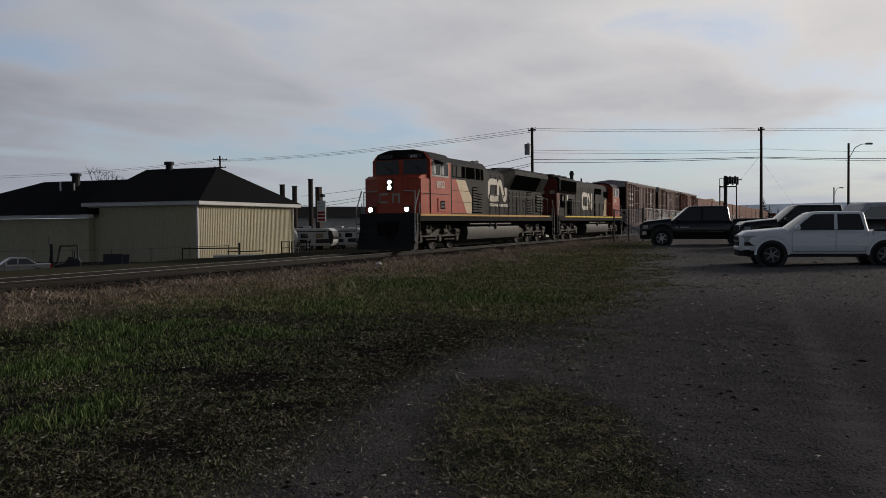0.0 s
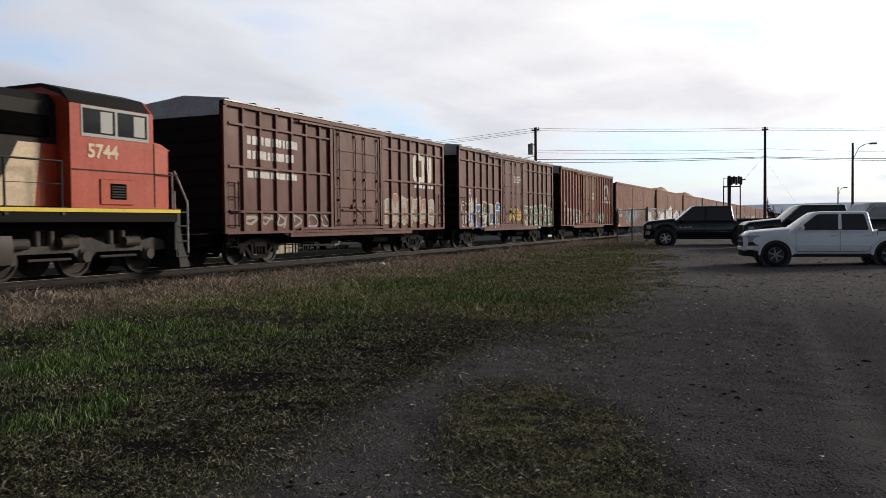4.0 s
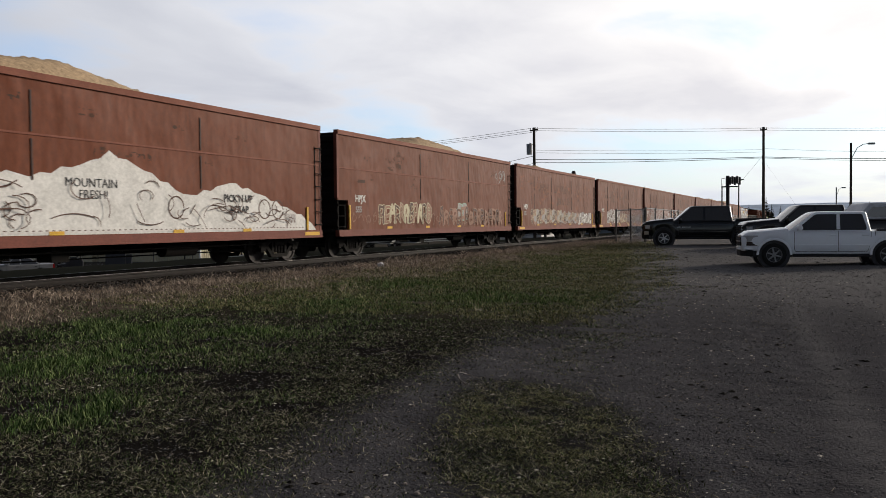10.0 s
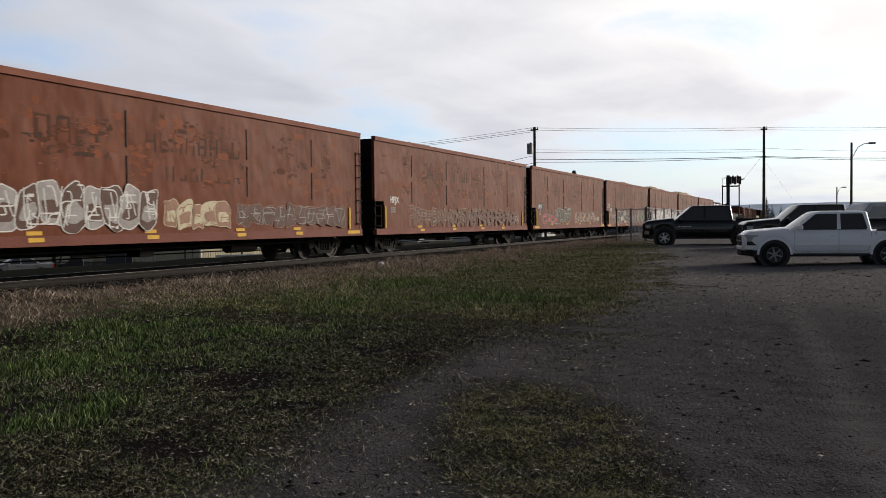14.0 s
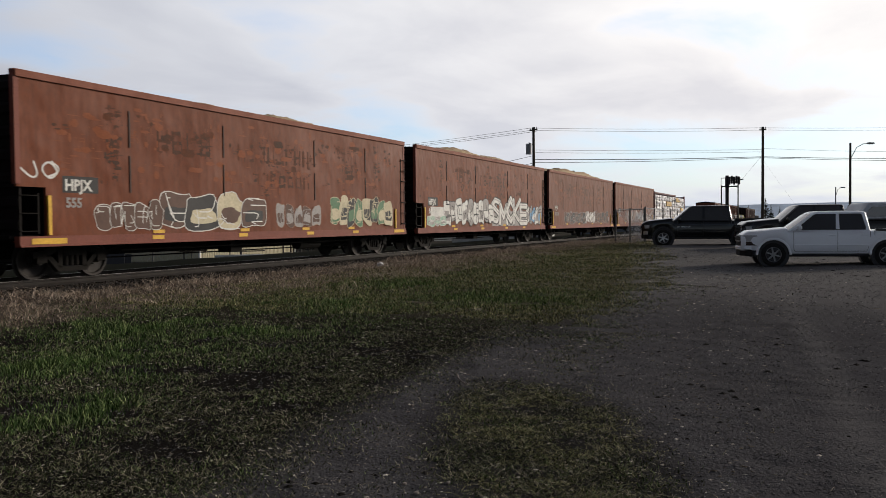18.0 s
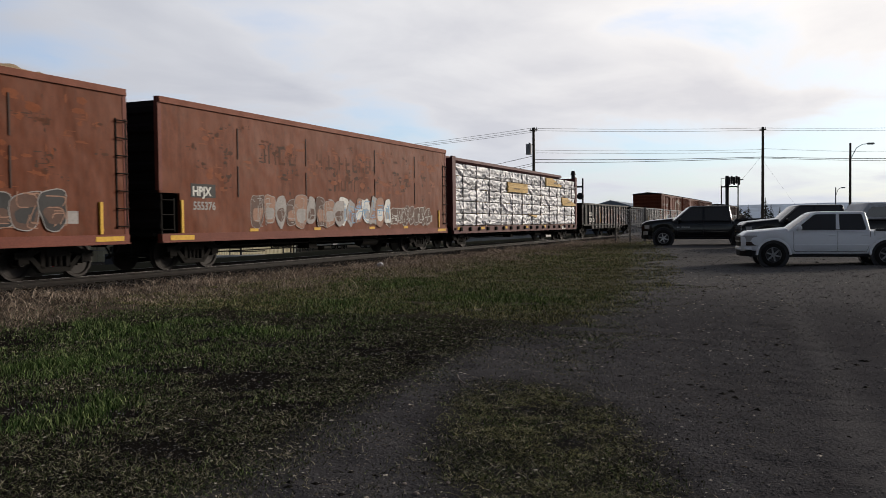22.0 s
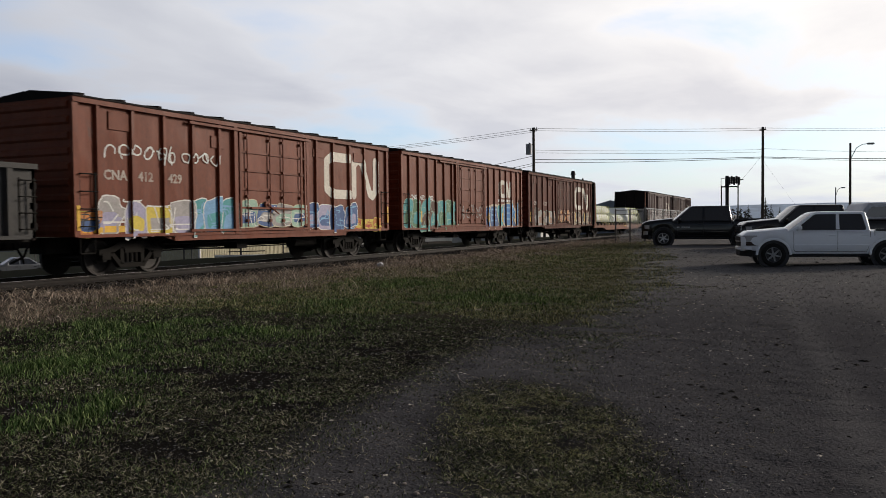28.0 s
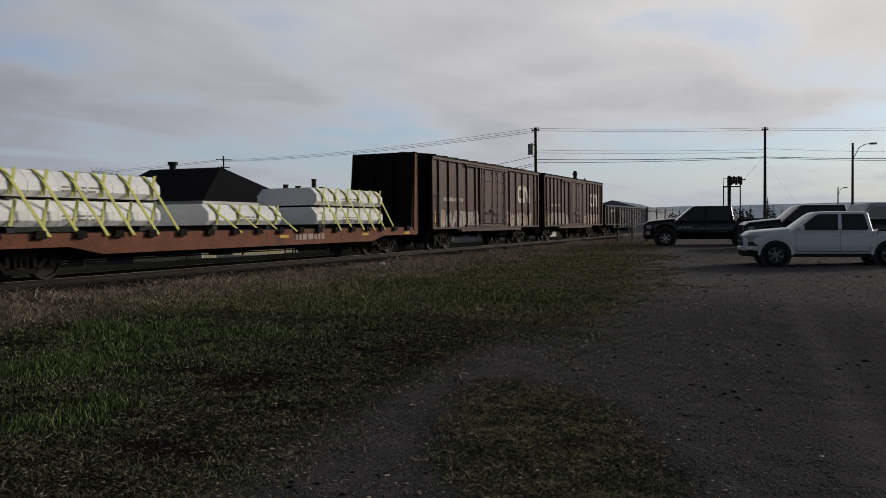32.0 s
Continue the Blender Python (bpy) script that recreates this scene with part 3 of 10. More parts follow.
def under_gear(parent, length, z=0.95, deep=0.34):
    """Centre sill, cross bearers, air tank, brake rods and hanging pipes."""
    part("center_sill", Shape().box(0.3, length - 0.3, -0.28, 0.28, z - deep, z), UNDER, parent)
    n = 6
    bearer = Shape().prism([(-1.5, z), (-0.28, z - deep), (0.28, z - deep), (1.5, z), (1.5, z + 0.02), (-1.5, z + 0.02)], "x", -0.06, 0.06).mesh("cross_bearer", UNDER)
    for i in range(n):
        part("cross_bearer", bearer, None, parent, m=pose(3.4 + (length - 6.8) * i / (n - 1), 0, 0))
    part("air_tank", Shape().rod((length * 0.62, -0.95, z - 0.28), (length * 0.62 + 1.3, -0.95, z - 0.28), 0.2, 14), UNDER, parent)
    s = Shape().rod((3, -0.6, z - 0.42), (length - 3, -0.6, z - 0.42), 0.02, 6).rod((3.3, -1.25, z - 0.22), (length - 3.3, -1.25, z - 0.22), 0.025, 6)
    s.box(length * 0.42, length * 0.42 + 0.5, -1.1, -0.6, z - 0.45, z - 0.05)
    s.bar([(length * 0.30, -1.1, z), (length * 0.30, -1.1, z - 0.35), (length * 0.36, -1.1, z - 0.35), (length * 0.36, -1.1, z)], 0.025)
    part("brake_rigging", s, UNDER, parent)


# -- painted writing on the cars --
def clip(poly, a, b):
    for keep, lim in ((1, a), (-1, b)):
        out = []
        for p, q in zip(poly, poly[1:] + poly[:1]):
            pin, qin = keep * (p[0] - lim) >= 0, keep * (q[0] - lim) >= 0
            if pin:
                out.append(p)
            if pin != qin:
                t = (lim - p[0]) / (q[0] - p[0])
                out.append((lim, p[1] + t * (q[1] - p[1])))
        poly = out
        if len(poly) < 3:
            return []
    return poly


def decal(name, polys, y, material, parent, label="", ribs=(), proud=0.08, step=0.0003):
    """Flat convex polygons (x, z) of paint just off the side at y; where a rib stands out, the paint lies on the rib."""
    s = Shape()

    def lay(poly, yy):
        if len(poly) < 3:
            return
        area = sum(p[0] * q[1] - q[0] * p[1] for p, q in zip(poly, poly[1:] + poly[:1]))
        if area < 0:
            poly = poly[::-1]
        s.add([(u, yy, w) for u, w in poly], [tuple(range(len(poly)))])
    edges = sorted(ribs)
    y += step
    for k, poly in enumerate(polys):
        y -= step
        lo, hi = min(p[0] for p in poly), max(p[0] for p in poly)
        at = -1e9
        for a, b in edges:
            if b < lo or a > hi:
                continue
            lay(clip(poly, at, a), y)
            lay(clip(poly, a, b), y - proud)
            at = b
        lay(clip(poly, at, 1e9) if at > -1e8 else poly, y)
    return part(name, s, material, parent, label, fix=False)


def stroke(p, q, w):
    """A ribbon from p to q with rounded ends, as convex pieces."""
    d = (q[0] - p[0], q[1] - p[1])
    l = math.hypot(*d) or 1
    a0 = math.atan2(d[1], d[0])
    n = [(math.cos(a0 + math.pi / 2 + math.pi * k / 5), math.sin(a0 + math.pi / 2 + math.pi * k / 5)) for k in range(6)]
    e = [(math.cos(a0 - math.pi / 2 + math.pi * k / 5), math.sin(a0 - math.pi / 2 + math.pi * k / 5)) for k in range(6)]
    return [(p[0] + c * w, p[1] + t * w) for c, t in n] + [(q[0] + c * w, q[1] + t * w) for c, t in e]


def glyph(rnd, fat):
    """An interlocked, unreadable form: a bent spine, a bowl, a bar and sometimes a hooked tail."""
    lean = rnd.uniform(-0.2, 0.25)
    spine = [(rnd.uniform(0.0, 0.25), 0.0), (rnd.uniform(0.0, 0.3), rnd.uniform(0.35, 0.6)), (rnd.uniform(0.1, 0.4) + lean, 1.0)]
    bowl = [spine[2], (rnd.uniform(0.7, 1.05), rnd.uniform(0.8, 1.05)), (rnd.uniform(0.75, 1.1), rnd.uniform(0.45, 0.6)), (rnd.uniform(0.2, 0.5), rnd.uniform(0.35, 0.55))]
    lines = [spine, bowl]
    k = rnd.random()
    if k < 0.4:
        lines.append([bowl[-1], (rnd.uniform(0.6, 0.8), 0.3), (rnd.uniform(0.85, 1.15), rnd.uniform(-0.05, 0.1))])
    elif k < 0.75:
        lines.append([spine[0], (0.5, rnd.uniform(-0.06, 0.06)), (rnd.uniform(0.9, 1.1), rnd.uniform(0.1, 0.4)), (rnd.uniform(0.7, 0.9), 0.5)])
    else:
        lines.append([(rnd.uniform(0.8, 1.0), -0.03), (rnd.uniform(0.8, 1.05), 0.5), (rnd.uniform(0.6, 0.95), 1.04)])
    if rnd.random() < 0.5:
        lines.append([(rnd.uniform(-0.1, 0.1), rnd.uniform(0.3, 0.7)), (rnd.uniform(0.4, 0.7), rnd.uniform(0.3, 0.7))])
    return lines if fat else lines[:3]


def rounded(pts):
    """Cuts the corners of a line once."""
    return [pts[0]] + [(p[0] * (1 - f) + q[0] * f, p[1] * (1 - f) + q[1] * f) for p, q in zip(pts, pts[1:]) for f in (0.25, 0.75)] + [pts[-1]]


LETTERS = {"C": [[(1, 0.85), (0.5, 1), (0, 0.7), (0, 0.3), (0.5, 0), (1, 0.15)]], "E": [[(1, 1), (0, 1), (0, 0), (1, 0)], [(0, 0.5), (0.8, 0.5)]], "V": [[(0, 1), (0.5, 0), (1, 1)]],
           "N": [[(0, 0), (0, 1), (1, 0), (1, 1)]], "S": [[(1, 0.9), (0.4, 1), (0, 0.75), (1, 0.3), (0.6, 0), (0, 0.08)]], "M": [[(0, 0), (0.1, 1), (0.5, 0.35), (0.9, 1), (1, 0)]],
           "O": [[(0.5, 1), (0, 0.6), (0.05, 0.25), (0.5, 0), (0.95, 0.25), (1, 0.6), (0.5, 1)]], "K": [[(0, 0), (0, 1)], [(1, 1), (0.05, 0.45), (1, 0)]]}


def graffiti(parent, x0, x1, z0, z1, n, seed, fill, line, weight=0.16, y=-HALF, ribs=(), inner=None, label="", proud=0.08, wash=None, text=""):
    """A row of fat, interlocked painted forms: outline, fill and a thin inner line, each form a part of its own."""
    rnd = random.Random(seed)
    cell, hgt, thin_step = (x1 - x0) / n, z1 - z0, 0.00007
    at = y - 0.003
    if wash:
        m, polys = int((x1 - x0) / 0.18) + 1, []
        top = [z0 + hgt * (0.55 + 0.25 * noise.noise((k * 0.35, seed, 0)) + 0.15 * noise.noise((k * 1.1, seed, 3))) for k in range(m + 1)]
        for k in range(m):
            a, b = x0 + (x1 - x0) * k / m, x0 + (x1 - x0) * (k + 1) / m
            polys.append([(a, z0 - 0.02), (b, z0 - 0.02), (b, top[k + 1]), (a, top[k])])
        tagged(decal("paint_wash", polys, at, wash, parent, "sprayed ground coat", ribs, proud, 0.0), kind="stuff")
        at -= 0.002
    for i in range(n):
        back, front, thin = [], [], []
        ox, oz = x0 + (i - 0.12) * cell, z0 + rnd.uniform(0, 0.07) * hgt
        sx, sz = cell * rnd.uniform(1.15, 1.45), hgt * rnd.uniform(0.78, 1.04)
        w = weight * rnd.uniform(0.8, 1.2)
        paint = fill[i % len(fill)] if isinstance(fill, (list, tuple)) else fill
        for pts in LETTERS[text[i]] if text else glyph(rnd, weight > 0.06):
            pts = [(min(x1, max(x0, ox + w + u * (sx - 2 * w))), oz + w + v * (sz - 2 * w)) for u, v in pts]
            edge_w = w + 0.018 + 0.2 * w
            pts = pts if text else rounded(pts)
            for p, q in zip(pts, pts[1:]):
                back.append(stroke(p, q, edge_w))
                front.append(stroke(p, q, w * rnd.uniform(0.85, 1.0)))
                thin.append(stroke((p[0] - w * 0.4, p[1] + w * 0.3), (q[0] - w * 0.35, q[1] + w * 0.3), w * 0.16))
        g = decal("graffiti_form", back, at, line, parent, label, ribs, proud, thin_step)
        at -= 0.0006 + thin_step * len(back)
        tagged(g, kind="stuff")
        tagged(decal("form_fill", front, at, paint, g, "", ribs, proud, thin_step), kind="stuff")
        at -= 0.0006 + thin_step * len(back)
        if inner:
            tagged(decal("form_shine", thin, at, inner, g, "", ribs, proud, thin_step), kind="stuff")
            at -= 0.0006 + thin_step * len(back)


def throw_up(parent, x0, x1, z0, z1, n, seed, fills, line, inner, edge=0.035, y=-HALF, ribs=(), label="", proud=0.08, wide=1.35, lines=6):
    """A row of swollen, overlapping painted forms: each a boxy blob with an outline, a second tone, and loose inner lines."""
    rnd, cell, hgt, at, edge = random.Random(seed), (x1 - x0) / n, z1 - z0, y - 0.003, edge * 0.85

    def fan(cx, cz, ring):
        return [[(cx, cz), p, q] for p, q in zip(ring, ring[1:] + ring[:1])]

    for i in range(n):
        cx, cz = x0 + (i + 0.5) * cell, z0 + hgt * rnd.uniform(0.46, 0.54)
        w, h, k = cell * wide / 2 * rnd.uniform(0.8, 1.1), hgt / 2 * rnd.uniform(0.86, 1.05), 11
        lean = rnd.uniform(-0.25, 0.35)
        rad = [rnd.choice((rnd.uniform(0.9, 1.12), rnd.uniform(0.66, 0.9))) for _ in range(k)]

        def ring(grow, squash=1.0, lift=0.0):
            out = []
            for q in range(k):
                c, d = math.cos(6.2832 * (q + 0.3) / k), math.sin(6.2832 * (q + 0.3) / k)
                u, v = math.copysign(abs(c) ** 0.6, c) * rad[q], math.copysign(abs(d) ** 0.6, d) * rad[q]
                out.append((min(x1 + 0.1, max(x0 - 0.1, cx + u * w * squash + lean * v * h * 0.5 + grow * c)), min(z1 + 0.1, max(z0 - 0.05, cz + v * h * squash * (1 - lift) - lift * h * 0.5 + grow * d))))
            out = rounded(out + out[:1])[:-1]
            return out
        paint = fills[i % len(fills)]
        second = fills[(i + 1) % len(fills)]
        g = tagged(decal("graffiti_form", fan(cx, cz, ring(edge)), at, line, parent, label, ribs, proud, 0.0), kind="stuff")
        tagged(decal("form_fill", fan(cx, cz, ring(0.0)), at - 0.0012, paint, g, "", ribs, proud, 0.0), kind="stuff")
        tagged(decal("form_shade", fan(cx, cz - 0.25 * h, ring(0.0, 0.72, 0.4)), at - 0.0024, second, g, "", ribs, proud, 0.0), kind="stuff")
        polys = []
        for _ in range(lines):
            a = [(cx + rnd.uniform(-0.8, 0.8) * w, cz + rnd.uniform(-0.85, 0.85) * h) for _ in range(3)]
            a[1] = (a[0][0] + rnd.uniform(-0.5, 0.5) * w, a[2][1])
            a = rounded(rounded(a))
            polys += [stroke(p, q, edge * 0.55) for p, q in zip(a, a[1:])]
        tagged(decal("form_line", polys, at - 0.0036, inner, g, "", ribs, proud, 0.00003), kind="stuff")
        at -= 0.006


def scrawl(parent, x0, x1, z0, z1, n, seed, material, w=0.03, y=-HALF, ribs=(), label="", proud=0.08):
    """A thin hand-sprayed tag: loops and jags of one line."""
    rnd = random.Random(seed)
    polys, cell = [], (x1 - x0) / n
    for i in range(n):
        a, cx, cz = rnd.uniform(0, 6.28), x0 + (i + 0.5) * cell, (z0 + z1) / 2
        pts = []
        for k in range(rnd.randint(4, 7)):
            a += rnd.uniform(0.9, 2.4)
            pts.append((cx + math.cos(a) * cell * rnd.uniform(0.2, 0.75), cz + math.sin(a) * (z1 - z0) * rnd.uniform(0.15, 0.5)))
        for _ in range(2):
            pts = [pts[0]] + [(p[0] * (1 - f) + q[0] * f, p[1] * (1 - f) + q[1] * f) for p, q in zip(pts, pts[1:]) for f in (0.25, 0.75)] + [pts[-1]]
        polys += [stroke(p, q, w * 0.75) for p, q in zip(pts, pts[1:])]
    return tagged(decal("graffiti_tag", polys, y - 0.003, material, parent, label, ribs, proud, 0.00014), kind="stuff")


def text_bars(parent, x0, z0, rows, material, h=0.07, y=-HALF, seed=1, ribs=(), proud=0.08):
    """Small stencilled data too small to read: broken bars."""
    rnd = random.Random(seed)
    polys = []
    for r, width in enumerate(rows):
        x, z = x0, z0 - r * h * 1.9
        while x < x0 + width:
            w = rnd.uniform(0.12, 0.4)
            polys.append([(x, z), (x + w, z), (x + w, z + h), (x, z + h)])
            x += w + 0.08
    tagged(decal("stencil_data", polys, y - 0.005, material, parent, "", ribs, proud), kind="stuff")


def words(parent, text, x, z, size, material, y=-HALF, bold=0.01, wide=1.0, rot=0, name="lettering"):
    return part(name, lettering(text, size, material, name, bold, wide), None, parent, m=pose(x, y - 0.006, z, 0, 0, rot))


def emblem(parent, x, z, w, h, t, material, y=-HALF, ribs=(), proud=0.08, flip=False):
    """The railway's mark, drawn as one folded band."""
    a = [(0.42, 1), (0.10, 1), (0.0, 0.86), (0.0, 0.14), (0.10, 0), (0.42, 0)]
    b = [(0.54, 0), (0.54, 0.86), (0.62, 1.0), (0.70, 0.95), (0.88, 0.06), (0.94, 0.0), (1.0, 0.12), (1.0, 1.0)]
    polys = []
    for line_pts in (a, b):
        pts = [(x + u * w, z + v * h) for u, v in line_pts]
        polys += [stroke(p, q, t) for p, q in zip(pts, pts[1:])]
    decal("emblem", polys, y - 0.006, material, parent, "off-white railway emblem", ribs, proud)


# -- wood chip cars --
SPRAY = {n: mat("spray_" + n, c, 0.6, other=tuple(x * 0.7 for x in c), amount=0.7, scale=2.0, fine=14, bump=0.02) for n, c in dict(
    white=(0.62, 0.61, 0.58), cream=(0.50, 0.44, 0.30), grey=(0.30, 0.28, 0.27), black=(0.02, 0.02, 0.022), blue=(0.05, 0.10, 0.24), bright_blue=(0.035, 0.16, 0.42), sky=(0.16, 0.33, 0.52),
    teal=(0.06, 0.27, 0.28), green=(0.08, 0.17, 0.09), mint=(0.28, 0.42, 0.33), red=(0.35, 0.035, 0.03), yellow=(0.55, 0.42, 0.06), orange=(0.45, 0.16, 0.03),
    faint=(0.28, 0.15, 0.10), ghost=(0.085, 0.040, 0.027), lilac=(0.32, 0.30, 0.42)).items()}
CHIP_L, CHIP_H = 18.88, 4.67


def ribbed_end(x, way, z0, z1, half, n, deep=0.06):
    """An end wall pressed into level corrugations, one sheet."""
    pts, step = [(x - way * 0.05, z0), (x, z0)], (z1 - z0) / n
    for k in range(n):
        z = z0 + k * step
        pts += [(x, z + step * 0.25), (x + way * deep, z + step * 0.40), (x + way * deep, z + step * 0.68), (x, z + step * 0.83)]
    return Shape().prism(pts + [(x, z1), (x - way * 0.05, z1)], "y", -half, half)


def chip_body_meshes():
    """The meshes that the eleven cars share."""
    out, L, H = {}, CHIP_L, CHIP_H
    near = Shape()
    # side sheet with a notch at the leading lower corner for the brake platform
    near.prism([(0.76, 1.03), (L, 1.03), (L, H), (0, H), (0, 2.14), (0.76, 2.14)], "y", -HALF, -HALF + 0.07)
    out["side"] = near.mesh("side_panel", CHIP)
    out["far"] = Shape().box(0, L, HALF - 0.07, HALF, 1.03, H).mesh("side_panel", CHIP)
    # end walls and brake bay: shade is part of their near-black colour
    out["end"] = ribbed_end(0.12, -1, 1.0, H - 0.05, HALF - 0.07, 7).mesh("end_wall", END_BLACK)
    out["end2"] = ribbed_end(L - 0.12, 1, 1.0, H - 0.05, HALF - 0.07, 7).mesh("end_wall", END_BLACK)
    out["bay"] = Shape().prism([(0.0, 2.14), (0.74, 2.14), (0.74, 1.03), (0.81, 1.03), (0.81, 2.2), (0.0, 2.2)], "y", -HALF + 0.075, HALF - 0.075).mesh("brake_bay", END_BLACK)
    out["corner"] = Shape().box(-0.03, 0.10, -HALF - 0.012, -HALF + 0.12, 2.2, H + 0.03).mesh("corner_post", CHIP_SILL)
    out["corner2"] = Shape().box(L - 0.10, L + 0.03, -HALF - 0.012, -HALF + 0.12, 1.0, H + 0.03).mesh("corner_post", CHIP_SILL)
    out["chord"] = Shape().box(0, L, -HALF - 0.05, -HALF + 0.11, H - 0.13, H + 0.03).box(0, L, HALF - 0.11, HALF + 0.05, H - 0.13, H + 0.03).mesh("top_chord", CHIP_RIM)
    for key, sg in (("sill", -1), ("sill2", 1)):
        out[key] = Shape().prism([(sg * (HALF - 0.1), 0.80), (sg * (HALF + 0.10), 0.80), (sg * (HALF + 0.10), 0.835), (sg * (HALF + 0.07), 0.838), (sg * (HALF + 0.07), 1.04), (sg * (HALF - 0.1), 1.04)], "x", 0, L).mesh("side_sill", CHIP_SILL)
    out["floor"] = Shape().box(0.2, L - 0.2, -1.5, 1.5, 0.94, 1.02).mesh("floor_plate", UNDER)
    out["seam"] = Shape().box(0, 0.045, -HALF - 0.022, -HALF, 0, 0.92).mesh("seam_strip", CHIP_SEAM)
    out["weld"] = Shape().box(0.1, L - 0.1, -HALF - 0.018, -HALF, 3.30, 3.345).mesh("weld_seam", CHIP_RIM)
    return out


CHIP_RIM = mat("worn_rim_paint", (0.19, 0.058, 0.032), 0.7, other=(0.13, 0.043, 0.025), amount=0.8, scale=1.5, fine=20, bump=0.05)
CHIP_SEAM = mat("dark_seam_steel", (0.05, 0.03, 0.026), 0.7, other=(0.10, 0.045, 0.03), scale=3, fine=20, bump=0.05)
PATCH = mat("flaked_paint_scars", (0.052, 0.024, 0.0145), 0.75, gloss=0.14, sheen=0.12, other=(0.120, 0.033, 0.011), amount=0.95, scale=1.2, fine=16, bump=0.05)
PATCH_RED = mat("fresh_primer_patch", (0.190, 0.052, 0.017), 0.7, gloss=0.15, sheen=0.14, other=(0.145, 0.038, 0.012), scale=1.0, fine=16, bump=0.05)
CHIP_MESH = chip_body_meshes()


def heap_mesh(seed, rise):
    s, nx, ny = Shape(), 148, 18
    for j in range(ny + 1):
        for i in range(nx + 1):
            x, y = 0.2 + 18.4 * i / nx, -1.5 + 3.0 * j / ny
            e = math.sin(math.pi * i / nx) ** 0.35
            bell = 1 - abs(y / 1.5) ** 3.4
            z = CHIP_H - 0.40 + e * (0.24 + (0.14 + rise * 1.15) * bell * (0.72 + 0.75 * noise.noise((x * 0.24 + seed * 9.1, y * 0.3, seed))))
            s.v.append((x, y, z + bell * (0.08 * noise.noise((x * 1.7, y * 1.7, seed)) + 0.05 * noise.noise((x * 3.7, y * 5, seed)) + random.Random(i * 31 + j).uniform(-0.025, 0.025))))
    s.f = [(j * (nx + 1) + i, j * (nx + 1) + i + 1, (j + 1) * (nx + 1) + i + 1, (j + 1) * (nx + 1) + i) for j in range(ny) for i in range(nx)]
    return s.mesh("wood_chip_load", CHIPS, True, False)


def flakes(parent, seed, spread, material, count=60, zones=((0.3, 18.3, 2.3, 4.25),)):
    """Ragged scars where old lettering has flaked off."""
    rnd = random.Random(seed)
    polys = []
    for k in range(count):
        x0, x1, z0, z1 = zones[k % len(zones)]
        cx, cz = rnd.uniform(x0, x1), rnd.uniform(z0, z1)
        for b in range(rnd.randint(3, 9)):
            w, h = spread * rnd.random() ** 2 + 0.03, spread * 0.5 * rnd.random() ** 2 + 0.02
            ox, oz = cx + rnd.uniform(-spread, spread), cz + rnd.uniform(-spread, spread) * 0.4
            k2 = rnd.randint(5, 8)
            if z0 - 0.1 < oz < z1 + 0.12 and x0 < ox < x1:
                polys.append([(ox + w * 0.5 * math.cos(6.283 * i / k2) * rnd.uniform(0.8, 1), oz + h * 0.5 * math.sin(6.283 * i / k2) * rnd.uniform(0.8, 1)) for i in range(k2)])
    for k in range(count // 12):
        x0, x1, z0, z1 = zones[k % len(zones)]
        ox, oz, w, h = rnd.uniform(x0, x1), rnd.uniform(z0, z1), rnd.uniform(0.15, 0.45), rnd.uniform(0.05, 0.13)
        k2 = 14
        rad = [rnd.uniform(0.72, 1.0) for _ in range(k2)]
        if x0 + w < ox < x1 - w:
            polys += [[(ox, oz), (ox + w * rad[i] * math.copysign(abs(math.cos(6.283 * i / k2)) ** 0.5, math.cos(6.283 * i / k2)), oz + h * rad[i] * math.copysign(abs(math.sin(6.283 * i / k2)) ** 0.5, math.sin(6.283 * i / k2))), (ox + w * rad[(i + 1) % k2] * math.copysign(abs(math.cos(6.283 * (i + 1) / k2)) ** 0.5, math.cos(6.283 * (i + 1) / k2)), oz + h * rad[(i + 1) % k2] * math.copysign(abs(math.sin(6.283 * (i + 1) / k2)) ** 0.5, math.sin(6.283 * (i + 1) / k2)))] for i in range(k2)]
    tagged(decal("scarred_paint", polys, -HALF - 0.0015, material, parent, "dark scars of flaked old lettering", step=0.000003), kind="stuff")


def ghost_letters(parent, x0, x1, z0, z1, n, seed, material):
    """Blocks of old lettering worn down to dark, broken bars."""
    rnd, polys, cell, w = random.Random(seed), [], (x1 - x0) / n, 0.075

    def bar(a, b, c, d):
        if rnd.random() < 0.72:
            j = [rnd.uniform(-0.03, 0.03) for _ in range(4)]
            polys.append([(a + j[0], c + j[1]), (b + j[2], c + j[3]), (b - j[0], d - j[1]), (a - j[2], d + j[3])])
    for k in range(n):
        a, b = x0 + k * cell, x0 + (k + 0.72) * cell
        bar(a, a + w, z0, z1)
        bar(b - w, b, z0, (z0 + z1) / 2 if rnd.random() < 0.5 else z1)
        for z in (z0, (z0 + z1) / 2 - w / 2, z1 - w):
            if rnd.random() < 0.6:
                bar(a + w, b - w, z, z + w)
    tagged(decal("ghost_lettering", polys, -HALF - 0.0012, material, parent, "dark ghost of worn-off lettering", step=0.000003), kind="stuff")


